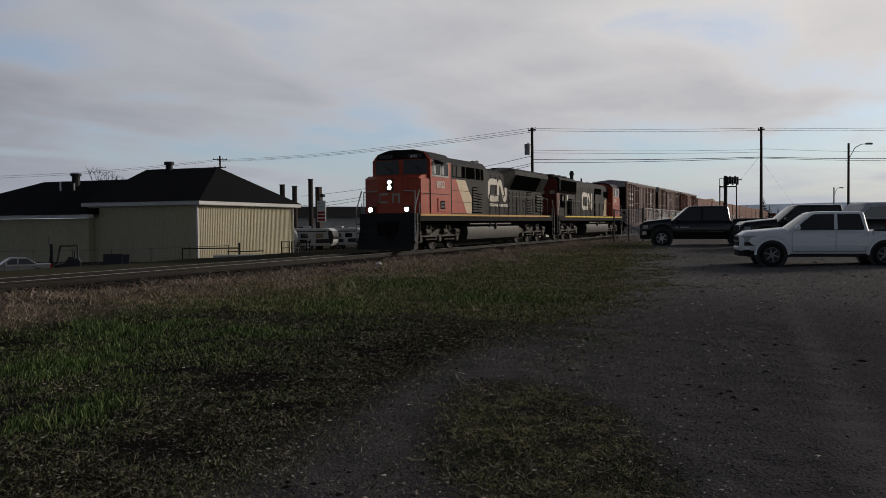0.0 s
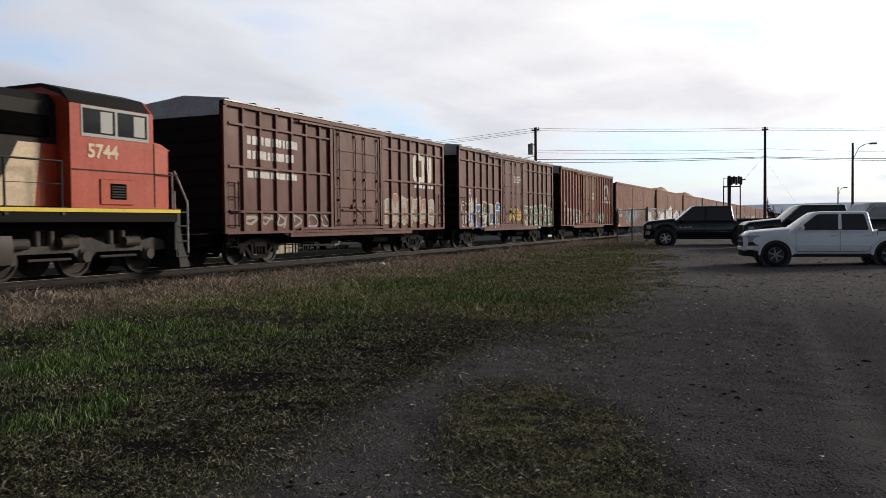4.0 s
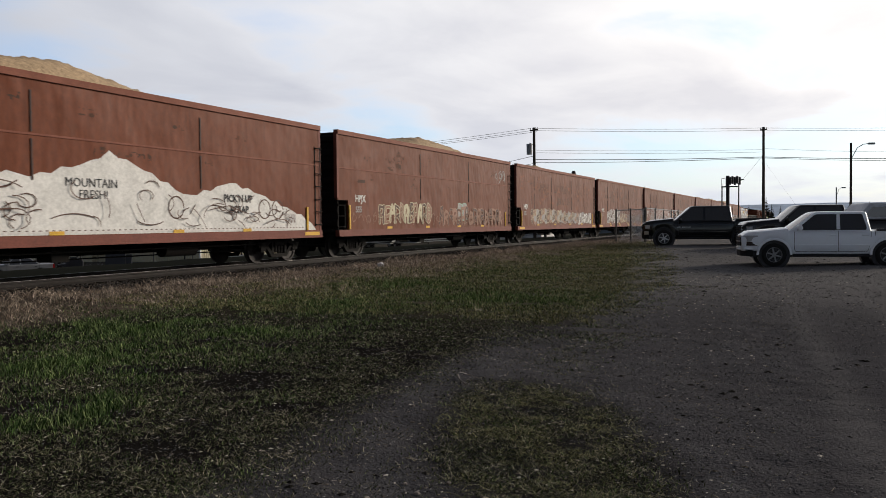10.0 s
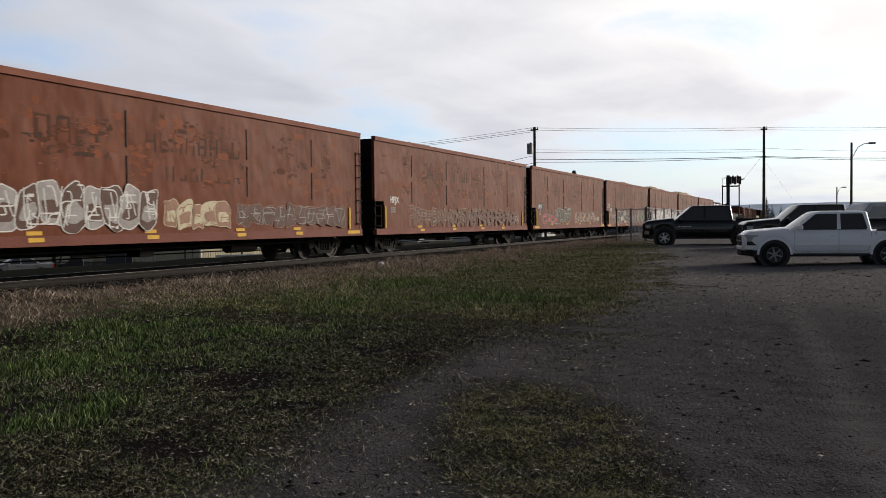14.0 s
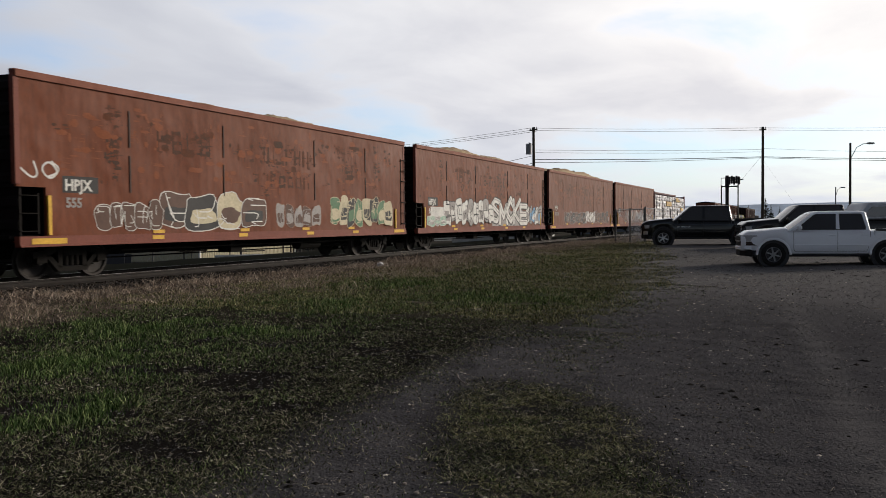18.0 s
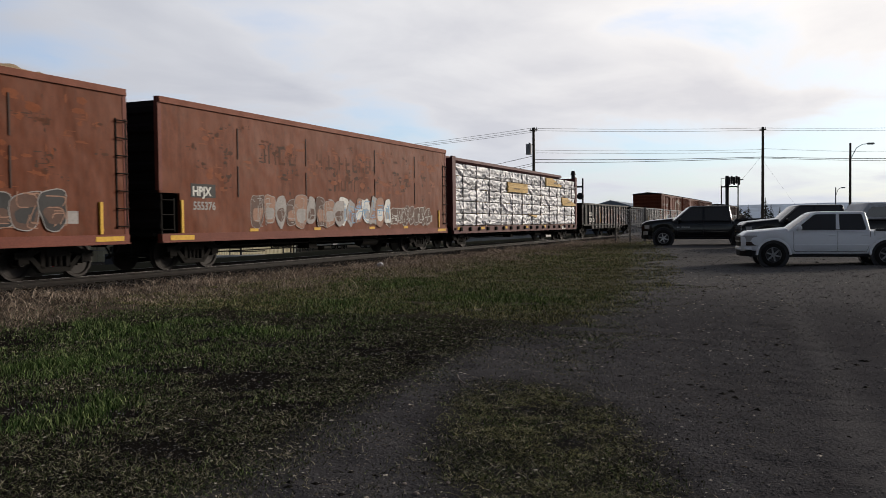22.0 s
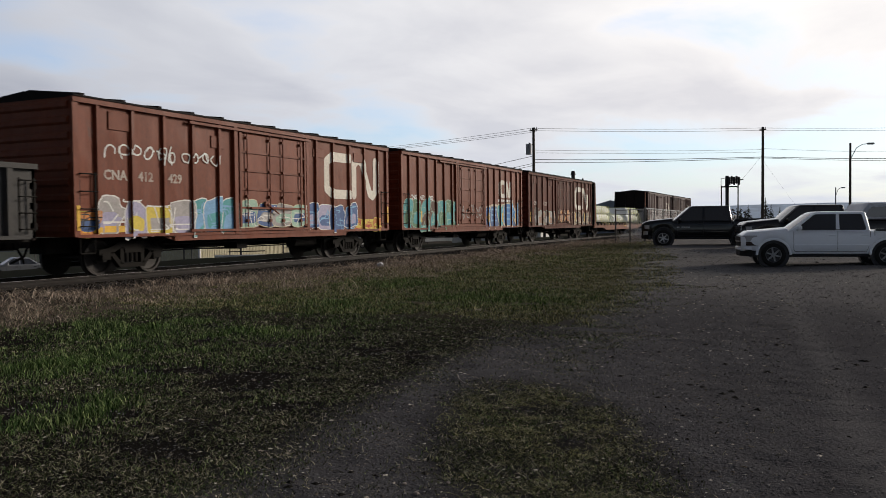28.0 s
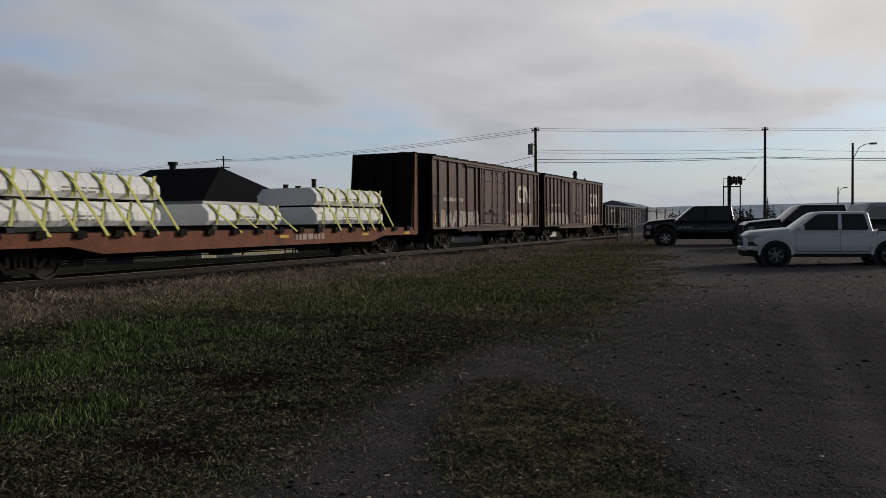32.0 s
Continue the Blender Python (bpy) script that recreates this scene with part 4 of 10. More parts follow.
def chip_car(i, weld=False, rise=0.3, label="", scars=60):
    s0 = -98.85 + 20.04 * i
    c = car("wood_chip_car", s0, label or "rust-brown high-sided wood chip car with flaked paint and graffiti", "rail car", "wood chip cars of the train")
    M = CHIP_MESH
    for k, nm in (("side", "side_panel"), ("far", "side_panel"), ("end", "end_wall"), ("end2", "end_wall"), ("bay", "brake_bay"), ("corner", "corner_post"), ("corner2", "corner_post"), ("chord", "top_chord"), ("sill", "side_sill"), ("sill2", "side_sill"), ("floor", "floor_plate")):
        part(nm, M[k], None, c)
    if weld:
        part("weld_seam", M["weld"], None, c)
        for x, z in ((7.0, 2.3), (7.0, 3.38), (12.6, 2.3), (12.6, 3.38)):
            part("seam_strip", M["seam"], None, c, m=pose(x, 0, z))
    else:
        for x in (3.3, 7.0, 11.9, 15.5):
            for z in (3.24, 2.10):
                part("seam_strip", M["seam"], None, c, m=pose(x, 0, z))
    ladder(c, CHIP_L - 0.34, 1.25, 4.3, 0.44, 0.32, label="dark ladder rungs at the trailing edge")
    ladder(c, 0.10, 1.15, 2.05, 0.40, 0.48, y=-HALF + 0.05, stand=0.03)
    part("handrail", Shape().box(0.78, 0.87, -HALF - 0.05, -HALF - 0.005, 1.06, 1.96), YELLOW, c, "yellow upright handrail")
    part("handrail", Shape().box(CHIP_L - 0.92, CHIP_L - 0.83, -HALF - 0.05, -HALF - 0.005, 1.06, 1.85), YELLOW, c, "yellow upright handrail")
    rnd = random.Random(i + 77)
    if i % 3 != 2:
        reflectors(c, [0.3], 0.86, -HALF - 0.075, 0.13, 0.95)
        reflectors(c, [CHIP_L - 1.1], 0.88, -HALF - 0.075, 0.12, 0.9)
    for x in (4.0, 7.6, 11.3, 14.4):
        reflectors(c, [x + rnd.uniform(-0.2, 0.2)], 1.055, -HALF - 0.01, 0.09, 0.42)
        if i in (4, 5, 7, 8):
            reflectors(c, [x], 0.90, -HALF - 0.075, 0.10, 0.42)
    part("reporting_panel", Shape().box(1.22, 2.28, -HALF - 0.003, -HALF, 2.04, 2.43), BLACK_PAINT, c) if i in (6, 7, 8, 10) else None
    words(c, "HPJX", 1.28, 2.10, 0.36, WHITE_PAINT, -HALF - 0.002, 0.012)
    words(c, {0: "355239", 8: "555315", 9: "555326", 10: "555376"}.get(i, "555"), 1.30, 1.70, 0.32, SPRAY["grey" if i not in (0, 8) else "white"], -HALF - 0.002)
    part("data_plate", Shape().box(CHIP_L - 2.15, CHIP_L - 1.55, -HALF - 0.004, -HALF, 1.32, 1.62).box(CHIP_L - 2.15, CHIP_L - 1.55, -HALF - 0.006, -HALF, 1.46, 1.48), SPRAY["grey"], c)
    if not weld:
        zones = ((8.2, 12.4, 2.9, 4.0), (4.4, 6.6, 2.9, 3.9), (13.2, 15.2, 2.8, 4.1), (2.5, 3.0, 2.4, 4.2), (16.2, 16.7, 2.0, 4.2), (0.4, 18.2, 2.2, 4.2))
        ghost_letters(c, 7.7, 11.7, 3.2, 3.72, 8, i + 300, PATCH)
        ghost_letters(c, 8.4, 11.7, 2.45, 2.85, 7, i + 320, PATCH)
        ghost_letters(c, 4.3, 6.6, 3.2, 3.8, 4, i + 340, PATCH)
        flakes(c, i + 5, 0.27, PATCH, scars, zones)
        flakes(c, i + 45, 0.5, PATCH_RED, scars // 2, ((0.6, 18, 2.2, 4.2),))
    else:
        flakes(c, i + 5, 0.25, PATCH, 26, ((0.8, 18, 2.6, 4.2), (3.5, 5.5, 3.4, 4.2)))
    under_gear(c, CHIP_L, 0.86, 0.36)
    truck(c, 1.95)
    truck(c, CHIP_L - 1.75)
    coupler(c, -0.55, -1)
    coupler(c, CHIP_L + 0.55, 1)
    part("end_platform", Shape().box(-0.05, 0.72, -1.4, 1.4, 0.98, 1.06).rod((0.3, -1.0, 1.06), (0.3, -1.0, 2.3), 0.03), UNDER, c)
    if rise > 0:
        load = whole("wood_chip_load", heap_mesh(i + 1, rise), None, "heap of pale wood chips filling the open car", "wood chips", "wood chip loads", "stuff", m=pose(s0, TRACK_Y, RAIL_Z))
        TRAIN.append((load, s0))
    return c


W, K = SPRAY["white"], SPRAY["black"]
c = chip_car(0, True, 0.0, "rust-brown wood chip car with blue and white graffiti")
throw_up(c, 3.9, 8.4, 1.08, 2.5, 5, 3, [SPRAY["blue"], K, SPRAY["teal"], K], SPRAY["cream"], W, 0.05, label="blue and black graffiti edged in yellow")
throw_up(c, 8.2, 9.9, 1.3, 2.35, 4, 9, [K, SPRAY["ghost"]], SPRAY["cream"], W, 0.03)
throw_up(c, 13.6, 16.7, 1.10, 2.4, 4, 21, [W], K, K, 0.05, label="white bubble-letter graffiti outlined in black", lines=3)
c = chip_car(1, True, 0.58, "rust-brown wood chip car with a whitewashed mountain mural")


def mural(c):
    """A whitewashed mountain ridge along the lower side."""
    rnd, polys, xs = random.Random(4), [], [1.15 + 0.29 * k for k in range(61)]
    def ridge(x):
        peaks = ((9.3, 3.1, 0.38), (13.9, 2.55, 0.26), (8.2, 2.74, 0.3), (4.2, 2.26, 0.09), (6.5, 2.44, 0.16), (2.9, 2.15, 0.5), (16.4, 1.92, 0.25))
        return min(max([1.1] + [top - abs(x - p) * k for p, top, k in peaks]), 1.2 + (x - 1.1) * 0.55, 1.05 + (18.7 - x) * 0.6) + 0.05 * math.sin(x * 9) + 0.04 * math.sin(x * 23)
    for a, b in zip(xs, xs[1:]):
        polys.append([(a, 1.06), (b, 1.06), (b, ridge(b)), (a, ridge(a))])
    m = Shape()
    m.v = [(a, -HALF - 0.004, 1.06) for a in xs] + [(a, -HALF - 0.004, ridge(a)) for a in xs]
    m.f = [(k, k + 1, len(xs) + k + 1, len(xs) + k) for k in range(len(xs) - 1)]
    m = part("mountain_mural", m, SPRAY["white"], c, "whitewashed mountain range painted along the side", fix=False)
    lines = []
    for k in range(70):
        x = rnd.uniform(2.2, 17.0)
        z = rnd.uniform(1.2, max(1.25, ridge(x) - 0.2))
        a, bend = rnd.uniform(0, 6.28), rnd.uniform(-0.7, 0.7)
        for q in range(rnd.randint(3, 8)):
            x2, z2 = x + 0.16 * math.cos(a), z + 0.10 * math.sin(a)
            if not (1.12 < z2 < ridge(x2) - 0.05 and 1.6 < x2 < 17.6):
                break
            lines.append(stroke((x, z), (x2, z2), 0.013))
            x, z, a = x2, z2, a + bend
    for k in range(90):
        x = 1.5 + k * 0.18
        lines.append(stroke((x, 1.16), (x + 0.06, 1.16), 0.012))
    tagged(decal("mural_line", lines, -HALF - 0.008, SPRAY["ghost"], m), kind="stuff")
    words(c, "MOUNTAIN", 7.9, 2.20, 0.30, K, -HALF - 0.006, 0.0)
    words(c, "FRESH!", 8.3, 1.92, 0.30, K, -HALF - 0.006, 0.0)
    for x in (11.6, 15.6, 16.3):
        decal("mural_mark", [stroke((x + 0.3 * math.cos(0.4 * k), 1.75 + 0.3 * math.sin(0.4 * k)), (x + 0.3 * math.cos(0.4 * k + 0.4), 1.75 + 0.3 * math.sin(0.4 * k + 0.4)), 0.02) for k in range(15)], -HALF - 0.008, SPRAY["ghost"], m)
    words(c, "PICK'N UP", 13.6, 1.95, 0.30, K, -HALF - 0.006)
    words(c, "SCRAP", 13.9, 1.62, 0.30, K, -HALF - 0.006)


mural(c)
c = chip_car(2, True, 0.48, "rust-brown wood chip car with small cream graffiti")
graffiti(c, 3.2, 8.0, 1.25, 2.1, 11, 31, [SPRAY["ghost"], SPRAY["faint"], SPRAY["cream"]], SPRAY["cream"], 0.055, label="cream graffiti letters")
graffiti(c, 9.0, 17.3, 1.15, 2.0, 16, 34, [SPRAY["ghost"], SPRAY["faint"]], SPRAY["faint"], 0.05, label="worn grey graffiti")
graffiti(c, 11.2, 12.4, 1.35, 2.2, 2, 35, SPRAY["grey"], SPRAY["mint"], 0.09)
scrawl(c, 0.9, 17.5, 1.15, 1.8, 30, 32, SPRAY["faint"], 0.018)
scrawl(c, 16.4, 18.0, 3.3, 4.3, 3, 33, SPRAY["grey"], 0.03, label="white sprayed tag near the ladder")
c = chip_car(3, False, 0.34, scars=90)
throw_up(c, 2.6, 9.2, 1.12, 2.15, 12, 42, [SPRAY["ghost"], SPRAY["faint"], SPRAY["grey"]], SPRAY["cream"], SPRAY["cream"], 0.025, label="worn pale graffiti")
throw_up(c, 8.8, 13.8, 1.10, 2.0, 9, 44, [SPRAY["ghost"], SPRAY["grey"], SPRAY["faint"]], SPRAY["grey"], SPRAY["grey"], 0.025)
scrawl(c, 3.0, 13.4, 1.15, 2.1, 26, 41, SPRAY["cream"], 0.022, label="thin pale sprayed tags")
throw_up(c, 13.7, 17.6, 1.05, 2.0, 7, 43, [W, W, SPRAY["grey"]], SPRAY["ghost"], SPRAY["ghost"], 0.04, label="white block graffiti")
c = chip_car(4, False, 0.0, scars=90)
throw_up(c, 3.2, 8.0, 1.12, 2.3, 8, 51, [SPRAY["grey"], SPRAY["ghost"]], W, W, 0.035, label="white graffiti with ghosted fills")
throw_up(c, 8.3, 11.0, 1.12, 2.0, 5, 52, [SPRAY["faint"], SPRAY["cream"]], SPRAY["cream"], SPRAY["faint"], 0.03, label="pale yellow sprayed graffiti")
throw_up(c, 11.4, 17.6, 1.12, 1.95, 10, 54, [SPRAY["ghost"]], SPRAY["faint"], SPRAY["grey"], 0.022)
c = chip_car(5, False, 0.40, scars=100)
graffiti(c, 3.0, 17.0, 1.1, 1.9, 24, 62, SPRAY["ghost"], SPRAY["faint"], 0.045, label="ghosted brown graffiti")
scrawl(c, 3.6, 17.4, 1.1, 2.0, 24, 61, SPRAY["grey"], 0.022, label="faded sprayed outlines")
c = chip_car(6, False, 0.0, scars=110)
throw_up(c, 2.2, 5.6, 1.08, 1.8, 4, 71, [SPRAY["red"], SPRAY["ghost"]], SPRAY["grey"], SPRAY["grey"], 0.03, label="red graffiti with pale edge")
throw_up(c, 4.6, 8.8, 1.12, 2.2, 5, 73, [SPRAY["ghost"]], SPRAY["mint"], SPRAY["mint"], 0.035, label="hollow graffiti outlined in mint", lines=3)
throw_up(c, 10.0, 16.4, 1.12, 2.0, 10, 75, [SPRAY["faint"], SPRAY["ghost"]], SPRAY["grey"], SPRAY["cream"], 0.022)
scrawl(c, 11.5, 15.2, 1.15, 1.8, 7, 74, W, 0.024)
c = chip_car(7, False, 0.34, scars=110)
scrawl(c, 0.15, 1.1, 2.2, 2.8, 2, 85, W, 0.03)
throw_up(c, 2.2, 4.4, 1.1, 1.9, 5, 84, [SPRAY["ghost"]], W, W, 0.022, label="thin white outlined graffiti", lines=3)
throw_up(c, 4.4, 9.0, 1.08, 2.25, 4, 81, [SPRAY["ghost"], K, SPRAY["cream"]], W, W, 0.035, label="dark graffiti with white outlines", lines=4)
throw_up(c, 9.6, 12.2, 1.12, 1.95, 5, 86, [SPRAY["grey"], SPRAY["ghost"]], SPRAY["faint"], SPRAY["grey"], 0.022)
throw_up(c, 13.0, 17.6, 1.1, 2.3, 8, 83, [SPRAY["green"], SPRAY["cream"], K], SPRAY["cream"], SPRAY["cream"], 0.03, label="pale yellow and green spiky graffiti")
c = chip_car(8, False, 0.4, "rust-brown wood chip car with a long row of white graffiti", scars=90)
part("whitewash_panel", Shape().box(1.5, 3.0, -HALF - 0.002, -HALF, 1.55, 2.0), W, c)
throw_up(c, 3.0, 9.5, 1.08, 2.45, 9, 91, [W, SPRAY["grey"], W], K, K, 0.045, label="white graffiti forms shadowed in black", lines=4)
graffiti(c, 9.4, 15.3, 1.08, 2.65, 5, 93, W, K, 0.17, inner=SPRAY["grey"], label="white block letters shadowed in black", wash=SPRAY["grey"], text="SMOKE")
throw_up(c, 15.2, 18.2, 1.08, 2.35, 5, 94, [W, SPRAY["grey"], SPRAY["sky"]], K, K, 0.04, lines=4)
throw_up(c, 1.2, 3.2, 1.08, 1.6, 3, 92, [SPRAY["mint"], SPRAY["grey"]], W, W, 0.03)
c = chip_car(9, False, 0.5, scars=90)
throw_up(c, 3.6, 9.4, 1.1, 2.0, 8, 101, [SPRAY["ghost"], K], SPRAY["grey"], SPRAY["grey"], 0.028, label="dark graffiti with grey outline")
throw_up(c, 9.4, 12.4, 1.1, 2.1, 5, 102, [SPRAY["grey"], W], SPRAY["ghost"], W, 0.03)
throw_up(c, 12.6, 17.0, 1.1, 2.1, 6, 103, [SPRAY["ghost"], K], SPRAY["grey"], SPRAY["faint"], 0.028)
c = chip_car(10, False, 0.0, scars=80)
throw_up(c, 4.0, 9.4, 1.1, 2.25, 9, 111, [SPRAY["ghost"], SPRAY["faint"], SPRAY["grey"]], SPRAY["grey"], SPRAY["grey"], 0.025, label="grey graffiti with pale shine")
throw_up(c, 9.2, 13.2, 1.15, 2.3, 7, 112, [W, SPRAY["grey"], SPRAY["faint"]], SPRAY["ghost"], SPRAY["sky"], 0.03)
throw_up(c, 12.8, 17.0, 1.12, 2.05, 8, 113, [SPRAY["ghost"]], W, W, 0.022)


# -- boxcars --
GALV = mat("galvanised_roof_sheet", (0.34, 0.35, 0.36), 0.5, 0.3, other=(0.22, 0.22, 0.23), amount=0.8, scale=1.2, fine=14, bump=0.05)
BOX_L = 15.9


def boxcar(s0, high, paint, posts, rails=(), label="", roof_gray=False, seed=1, door=(6.1, 9.7), proud=0.08, dark_end=True):
    """A single-door boxcar: sheet sides with outside posts, optional side rails, plug door, ribbed roof and corrugated ends."""
    L, H = BOX_L, high
    c = car("boxcar", s0, label, "rail car", "boxcars of the train")
    y = -HALF + proud
    skirt = [(0, 1.02), (2.9, 1.02), (3.4, 0.86), (L - 3.4, 0.86), (L - 2.9, 1.02), (L, 1.02)]
    part("side_wall", Shape().prism(skirt + [(L, H), (0, H)], "y", y, y + 0.06), paint, c)
    part("side_wall", Shape().prism(skirt + [(L, H), (0, H)], "y", -y - 0.06, -y), paint, c)
    ribs = []
    for x in posts:
        w = 0.14
        ribs.append((x - w / 2, x + w / 2))
        part("side_post", Shape().prism([(x - w / 2, y), (x - w / 2 + 0.02, -HALF), (x + w / 2 - 0.02, -HALF), (x + w / 2, y)], "z", 1.04, H - 0.12), paint, c)
    rnd = random.Random(seed)
    for z in rails:
        for a, b in ((0.25, door[0] - 0.2), (door[1] + 0.2, L - 0.25)):
            part("side_rail", Shape().prism([(y, z), (-HALF - 0.004, z + 0.015), (-HALF - 0.004, z + 0.075), (y, z + 0.09)], "x", a, b), paint, c)
    part("eave_rail", Shape().box(0, L, -HALF - 0.03, y + 0.02, H - 0.13, H).box(0, L, -y - 0.02, HALF + 0.03, H - 0.13, H), paint, c)
    part("sill_rail", Shape().box(0.1, L - 0.1, -HALF - 0.01, y + 0.02, 0.98, 1.06).box(3.4, L - 3.4, -HALF + 0.02, y, 0.84, 0.98), paint, c)
    for x in (0, L - 0.16):
        for sgn in (-1, 1):
            part("corner_post", Shape().box(x, x + 0.16, sgn * (HALF + 0.006), sgn * (HALF - 0.12), 1.0, H), paint, c)
    # roof with cross ribs
    roof = Shape().prism([(-HALF - 0.06, H), (-HALF - 0.06, H + 0.04), (0, H + 0.21), (HALF + 0.06, H + 0.04), (HALF + 0.06, H)], "x", 0.0, L)
    part("roof", roof, GALV if roof_gray else END_BLACK, c)
    for k in range(13):
        x = 0.25 + (L - 0.5) * k / 12
        rr = Shape().prism([(-HALF - 0.07, H + 0.035), (-HALF - 0.07, H + 0.085), (0, H + 0.265), (HALF + 0.07, H + 0.085), (HALF + 0.07, H + 0.035), (0, H + 0.2)], "x", x - 0.07, x + 0.07)
        part("roof_rib", rr, GALV if roof_gray else END_BLACK, c)
    # corrugated ends; the near-black ones have their shade painted in
    for xe, way in ((0.0, -1), (L, 1)):
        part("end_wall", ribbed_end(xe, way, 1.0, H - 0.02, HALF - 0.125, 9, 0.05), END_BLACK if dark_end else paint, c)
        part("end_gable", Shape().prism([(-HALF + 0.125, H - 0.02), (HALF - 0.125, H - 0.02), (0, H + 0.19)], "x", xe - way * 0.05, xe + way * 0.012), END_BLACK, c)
        if roof_gray:
            part("end_gable", Shape().prism([(-HALF + 0.1, H - 0.42), (HALF - 0.1, H - 0.42), (HALF - 0.1, H + 0.01), (0, H + 0.20), (-HALF + 0.1, H + 0.01)], "x", xe + way * 0.055, xe + way * 0.07), GALV, c, "pale grey gable strip")
    # door
    d0, d1 = door
    yd = -HALF + 0.012
    dr = part("door", Shape().chamfer(d0, d1, yd, y + 0.01, 1.22, H - 0.28, 0.015), paint, c)
    for k in range(1, 5):
        z = 1.22 + (H - 1.5) * k / 5
        part("door_stiffener", Shape().box(d0 + 0.09, d1 - 0.09, yd - 0.035, yd, z - 0.03, z + 0.03), paint, dr)
    for x in (d0, d1 - 0.09):
        part("door_edge", Shape().box(x, x + 0.09, yd - 0.045, yd, 1.2, H - 0.26), paint, dr)
    for x in (d0 + 0.35, d0 + (d1 - d0) * 0.42, d0 + (d1 - d0) * 0.62, d1 - 0.35):
        s = Shape().rod((x, yd - 0.06, 1.2), (x, yd - 0.06, H - 0.25), 0.022, 6)
        for z in (1.35, 2.1, 2.9, H - 0.45):
            s.box(x - 0.05, x + 0.05, yd - 0.085, yd, z, z + 0.08)
        part("lock_rod", s, paint, dr)
    s = Shape().box(d0 + 0.5, d1 - 0.7, yd - 0.09, yd - 0.03, 1.75, 1.80).rod((d0 + 1.3, yd - 0.04, 1.9), (d0 + 1.3, yd - 0.09, 1.9), 0.10, 14)
    s.rod((d0 + 1.3, yd - 0.11, 1.9), (d0 + 1.9, yd - 0.11, 1.6), 0.022, 6)
    part("door_lever", s, paint, dr)
    for z in (1.08, H - 0.24):
        part("door_track", Shape().box(d0 - 2.2, d1 + 0.3, -HALF - 0.06, -HALF + 0.01, z, z + 0.07), paint, c)
    for x in (d0 - 0.22, d1 + 0.06):
        part("door_post", Shape().box(x, x + 0.16, -HALF - 0.02, y, 1.0, H - 0.05), paint, c)
    ladder(c, 0.16, 1.25, 2.7, 0.42, 0.5, y=-HALF + 0.02)
    ladder(c, L - 0.62, 1.25, 2.7, 0.42, 0.5, y=-HALF + 0.02)
    part("stirrup_step", Shape().bar([(0.2, -HALF + 0.05, 1.0), (0.2, -HALF + 0.05, 0.6), (0.65, -HALF + 0.05, 0.6), (0.65, -HALF + 0.05, 1.0)], 0.02)
         .bar([(L - 0.2, -HALF + 0.05, 1.0), (L - 0.2, -HALF + 0.05, 0.6), (L - 0.65, -HALF + 0.05, 0.6), (L - 0.65, -HALF + 0.05, 1.0)], 0.02), UNDER, c)
    under_gear(c, L, 0.98, 0.4)
    truck(c, 2.35)
    truck(c, L - 2.35)
    coupler(c, -0.6, -1)
    coupler(c, L + 0.6, 1)
    return c, ribs, y


def post_row(first, gap, door=(6.1, 9.7), L=BOX_L):
    xs, x = [], first
    while x < door[0] - 0.45:
        xs.append(x)
        x += gap
    x = L - first
    while x > door[1] + 0.45:
        xs.append(x)
        x -= gap
    return sorted(xs)


# the two ribbed-and-railed brown cars
c, ribs, y = boxcar(-151.54, 4.93, BOX_BROWN, post_row(0.95, 0.86), (1.62, 2.98, 4.25), "brown boxcar with gridded sides and pale graffiti", True, 1)
text_bars(c, 1.2, 3.75, [2.7], WHITE_PAINT, 0.26, y, 3, ribs)
text_bars(c, 1.2, 3.30, [2.4], WHITE_PAINT, 0.26, y, 4, ribs)
text_bars(c, 1.2, 2.72, [2.6], WHITE_PAINT, 0.20, y, 5, ribs)
emblem(c, 12.9, 3.15, 1.6, 1.0, 0.14, LOGO_WHITE, y, ribs)
text_bars(c, 12.9, 2.80, [1.7], WHITE_PAINT, 0.14, y, 6, ribs)
throw_up(c, 9.9, 14.8, 1.12, 2.5, 7, 121, [SPRAY["grey"], SPRAY["faint"]], SPRAY["cream"], SPRAY["cream"], 0.035, y, ribs, "washed-out white graffiti")
scrawl(c, 0.8, 6.0, 1.1, 1.7, 6, 122, SPRAY["grey"], 0.05, y, ribs)
c, ribs, y = boxcar(-133.85, 5.0, BOX_BROWN, post_row(1.25, 0.92), (1.66, 3.02, 4.34), "dark brown boxcar with gridded sides and white graffiti", True, 2)
words(c, "IC", 1.35, 2.72, 0.36, WHITE_PAINT, y)
words(c, "21 05", 1.35, 2.28, 0.36, WHITE_PAINT, y, wide=1.5)
throw_up(c, 0.5, 6.0, 0.92, 2.4, 6, 131, [SPRAY["ghost"], SPRAY["grey"], SPRAY["blue"]], W, W, 0.06, y, ribs, "dark graffiti with bold white outlines", lines=4)
throw_up(c, 9.9, 15.7, 0.92, 2.4, 6, 132, [SPRAY["green"], SPRAY["ghost"], SPRAY["green"]], W, W, 0.05, y, ribs, "green-grey graffiti outlined in white", lines=4)
graffiti(c, 7.3, 9.3, 1.35, 2.05, 5, 133, SPRAY["yellow"], SPRAY["orange"], 0.05, -HALF + 0.005, label="small yellow graffiti on the door")
text_bars(c, 8.1, 3.85, [1.0, 0.9, 0.8], WHITE_PAINT, 0.08, -HALF + 0.008, 7)
text_bars(c, 1.2, 1.1, [1.1], YELLOW, 0.12, y, 8, ribs)
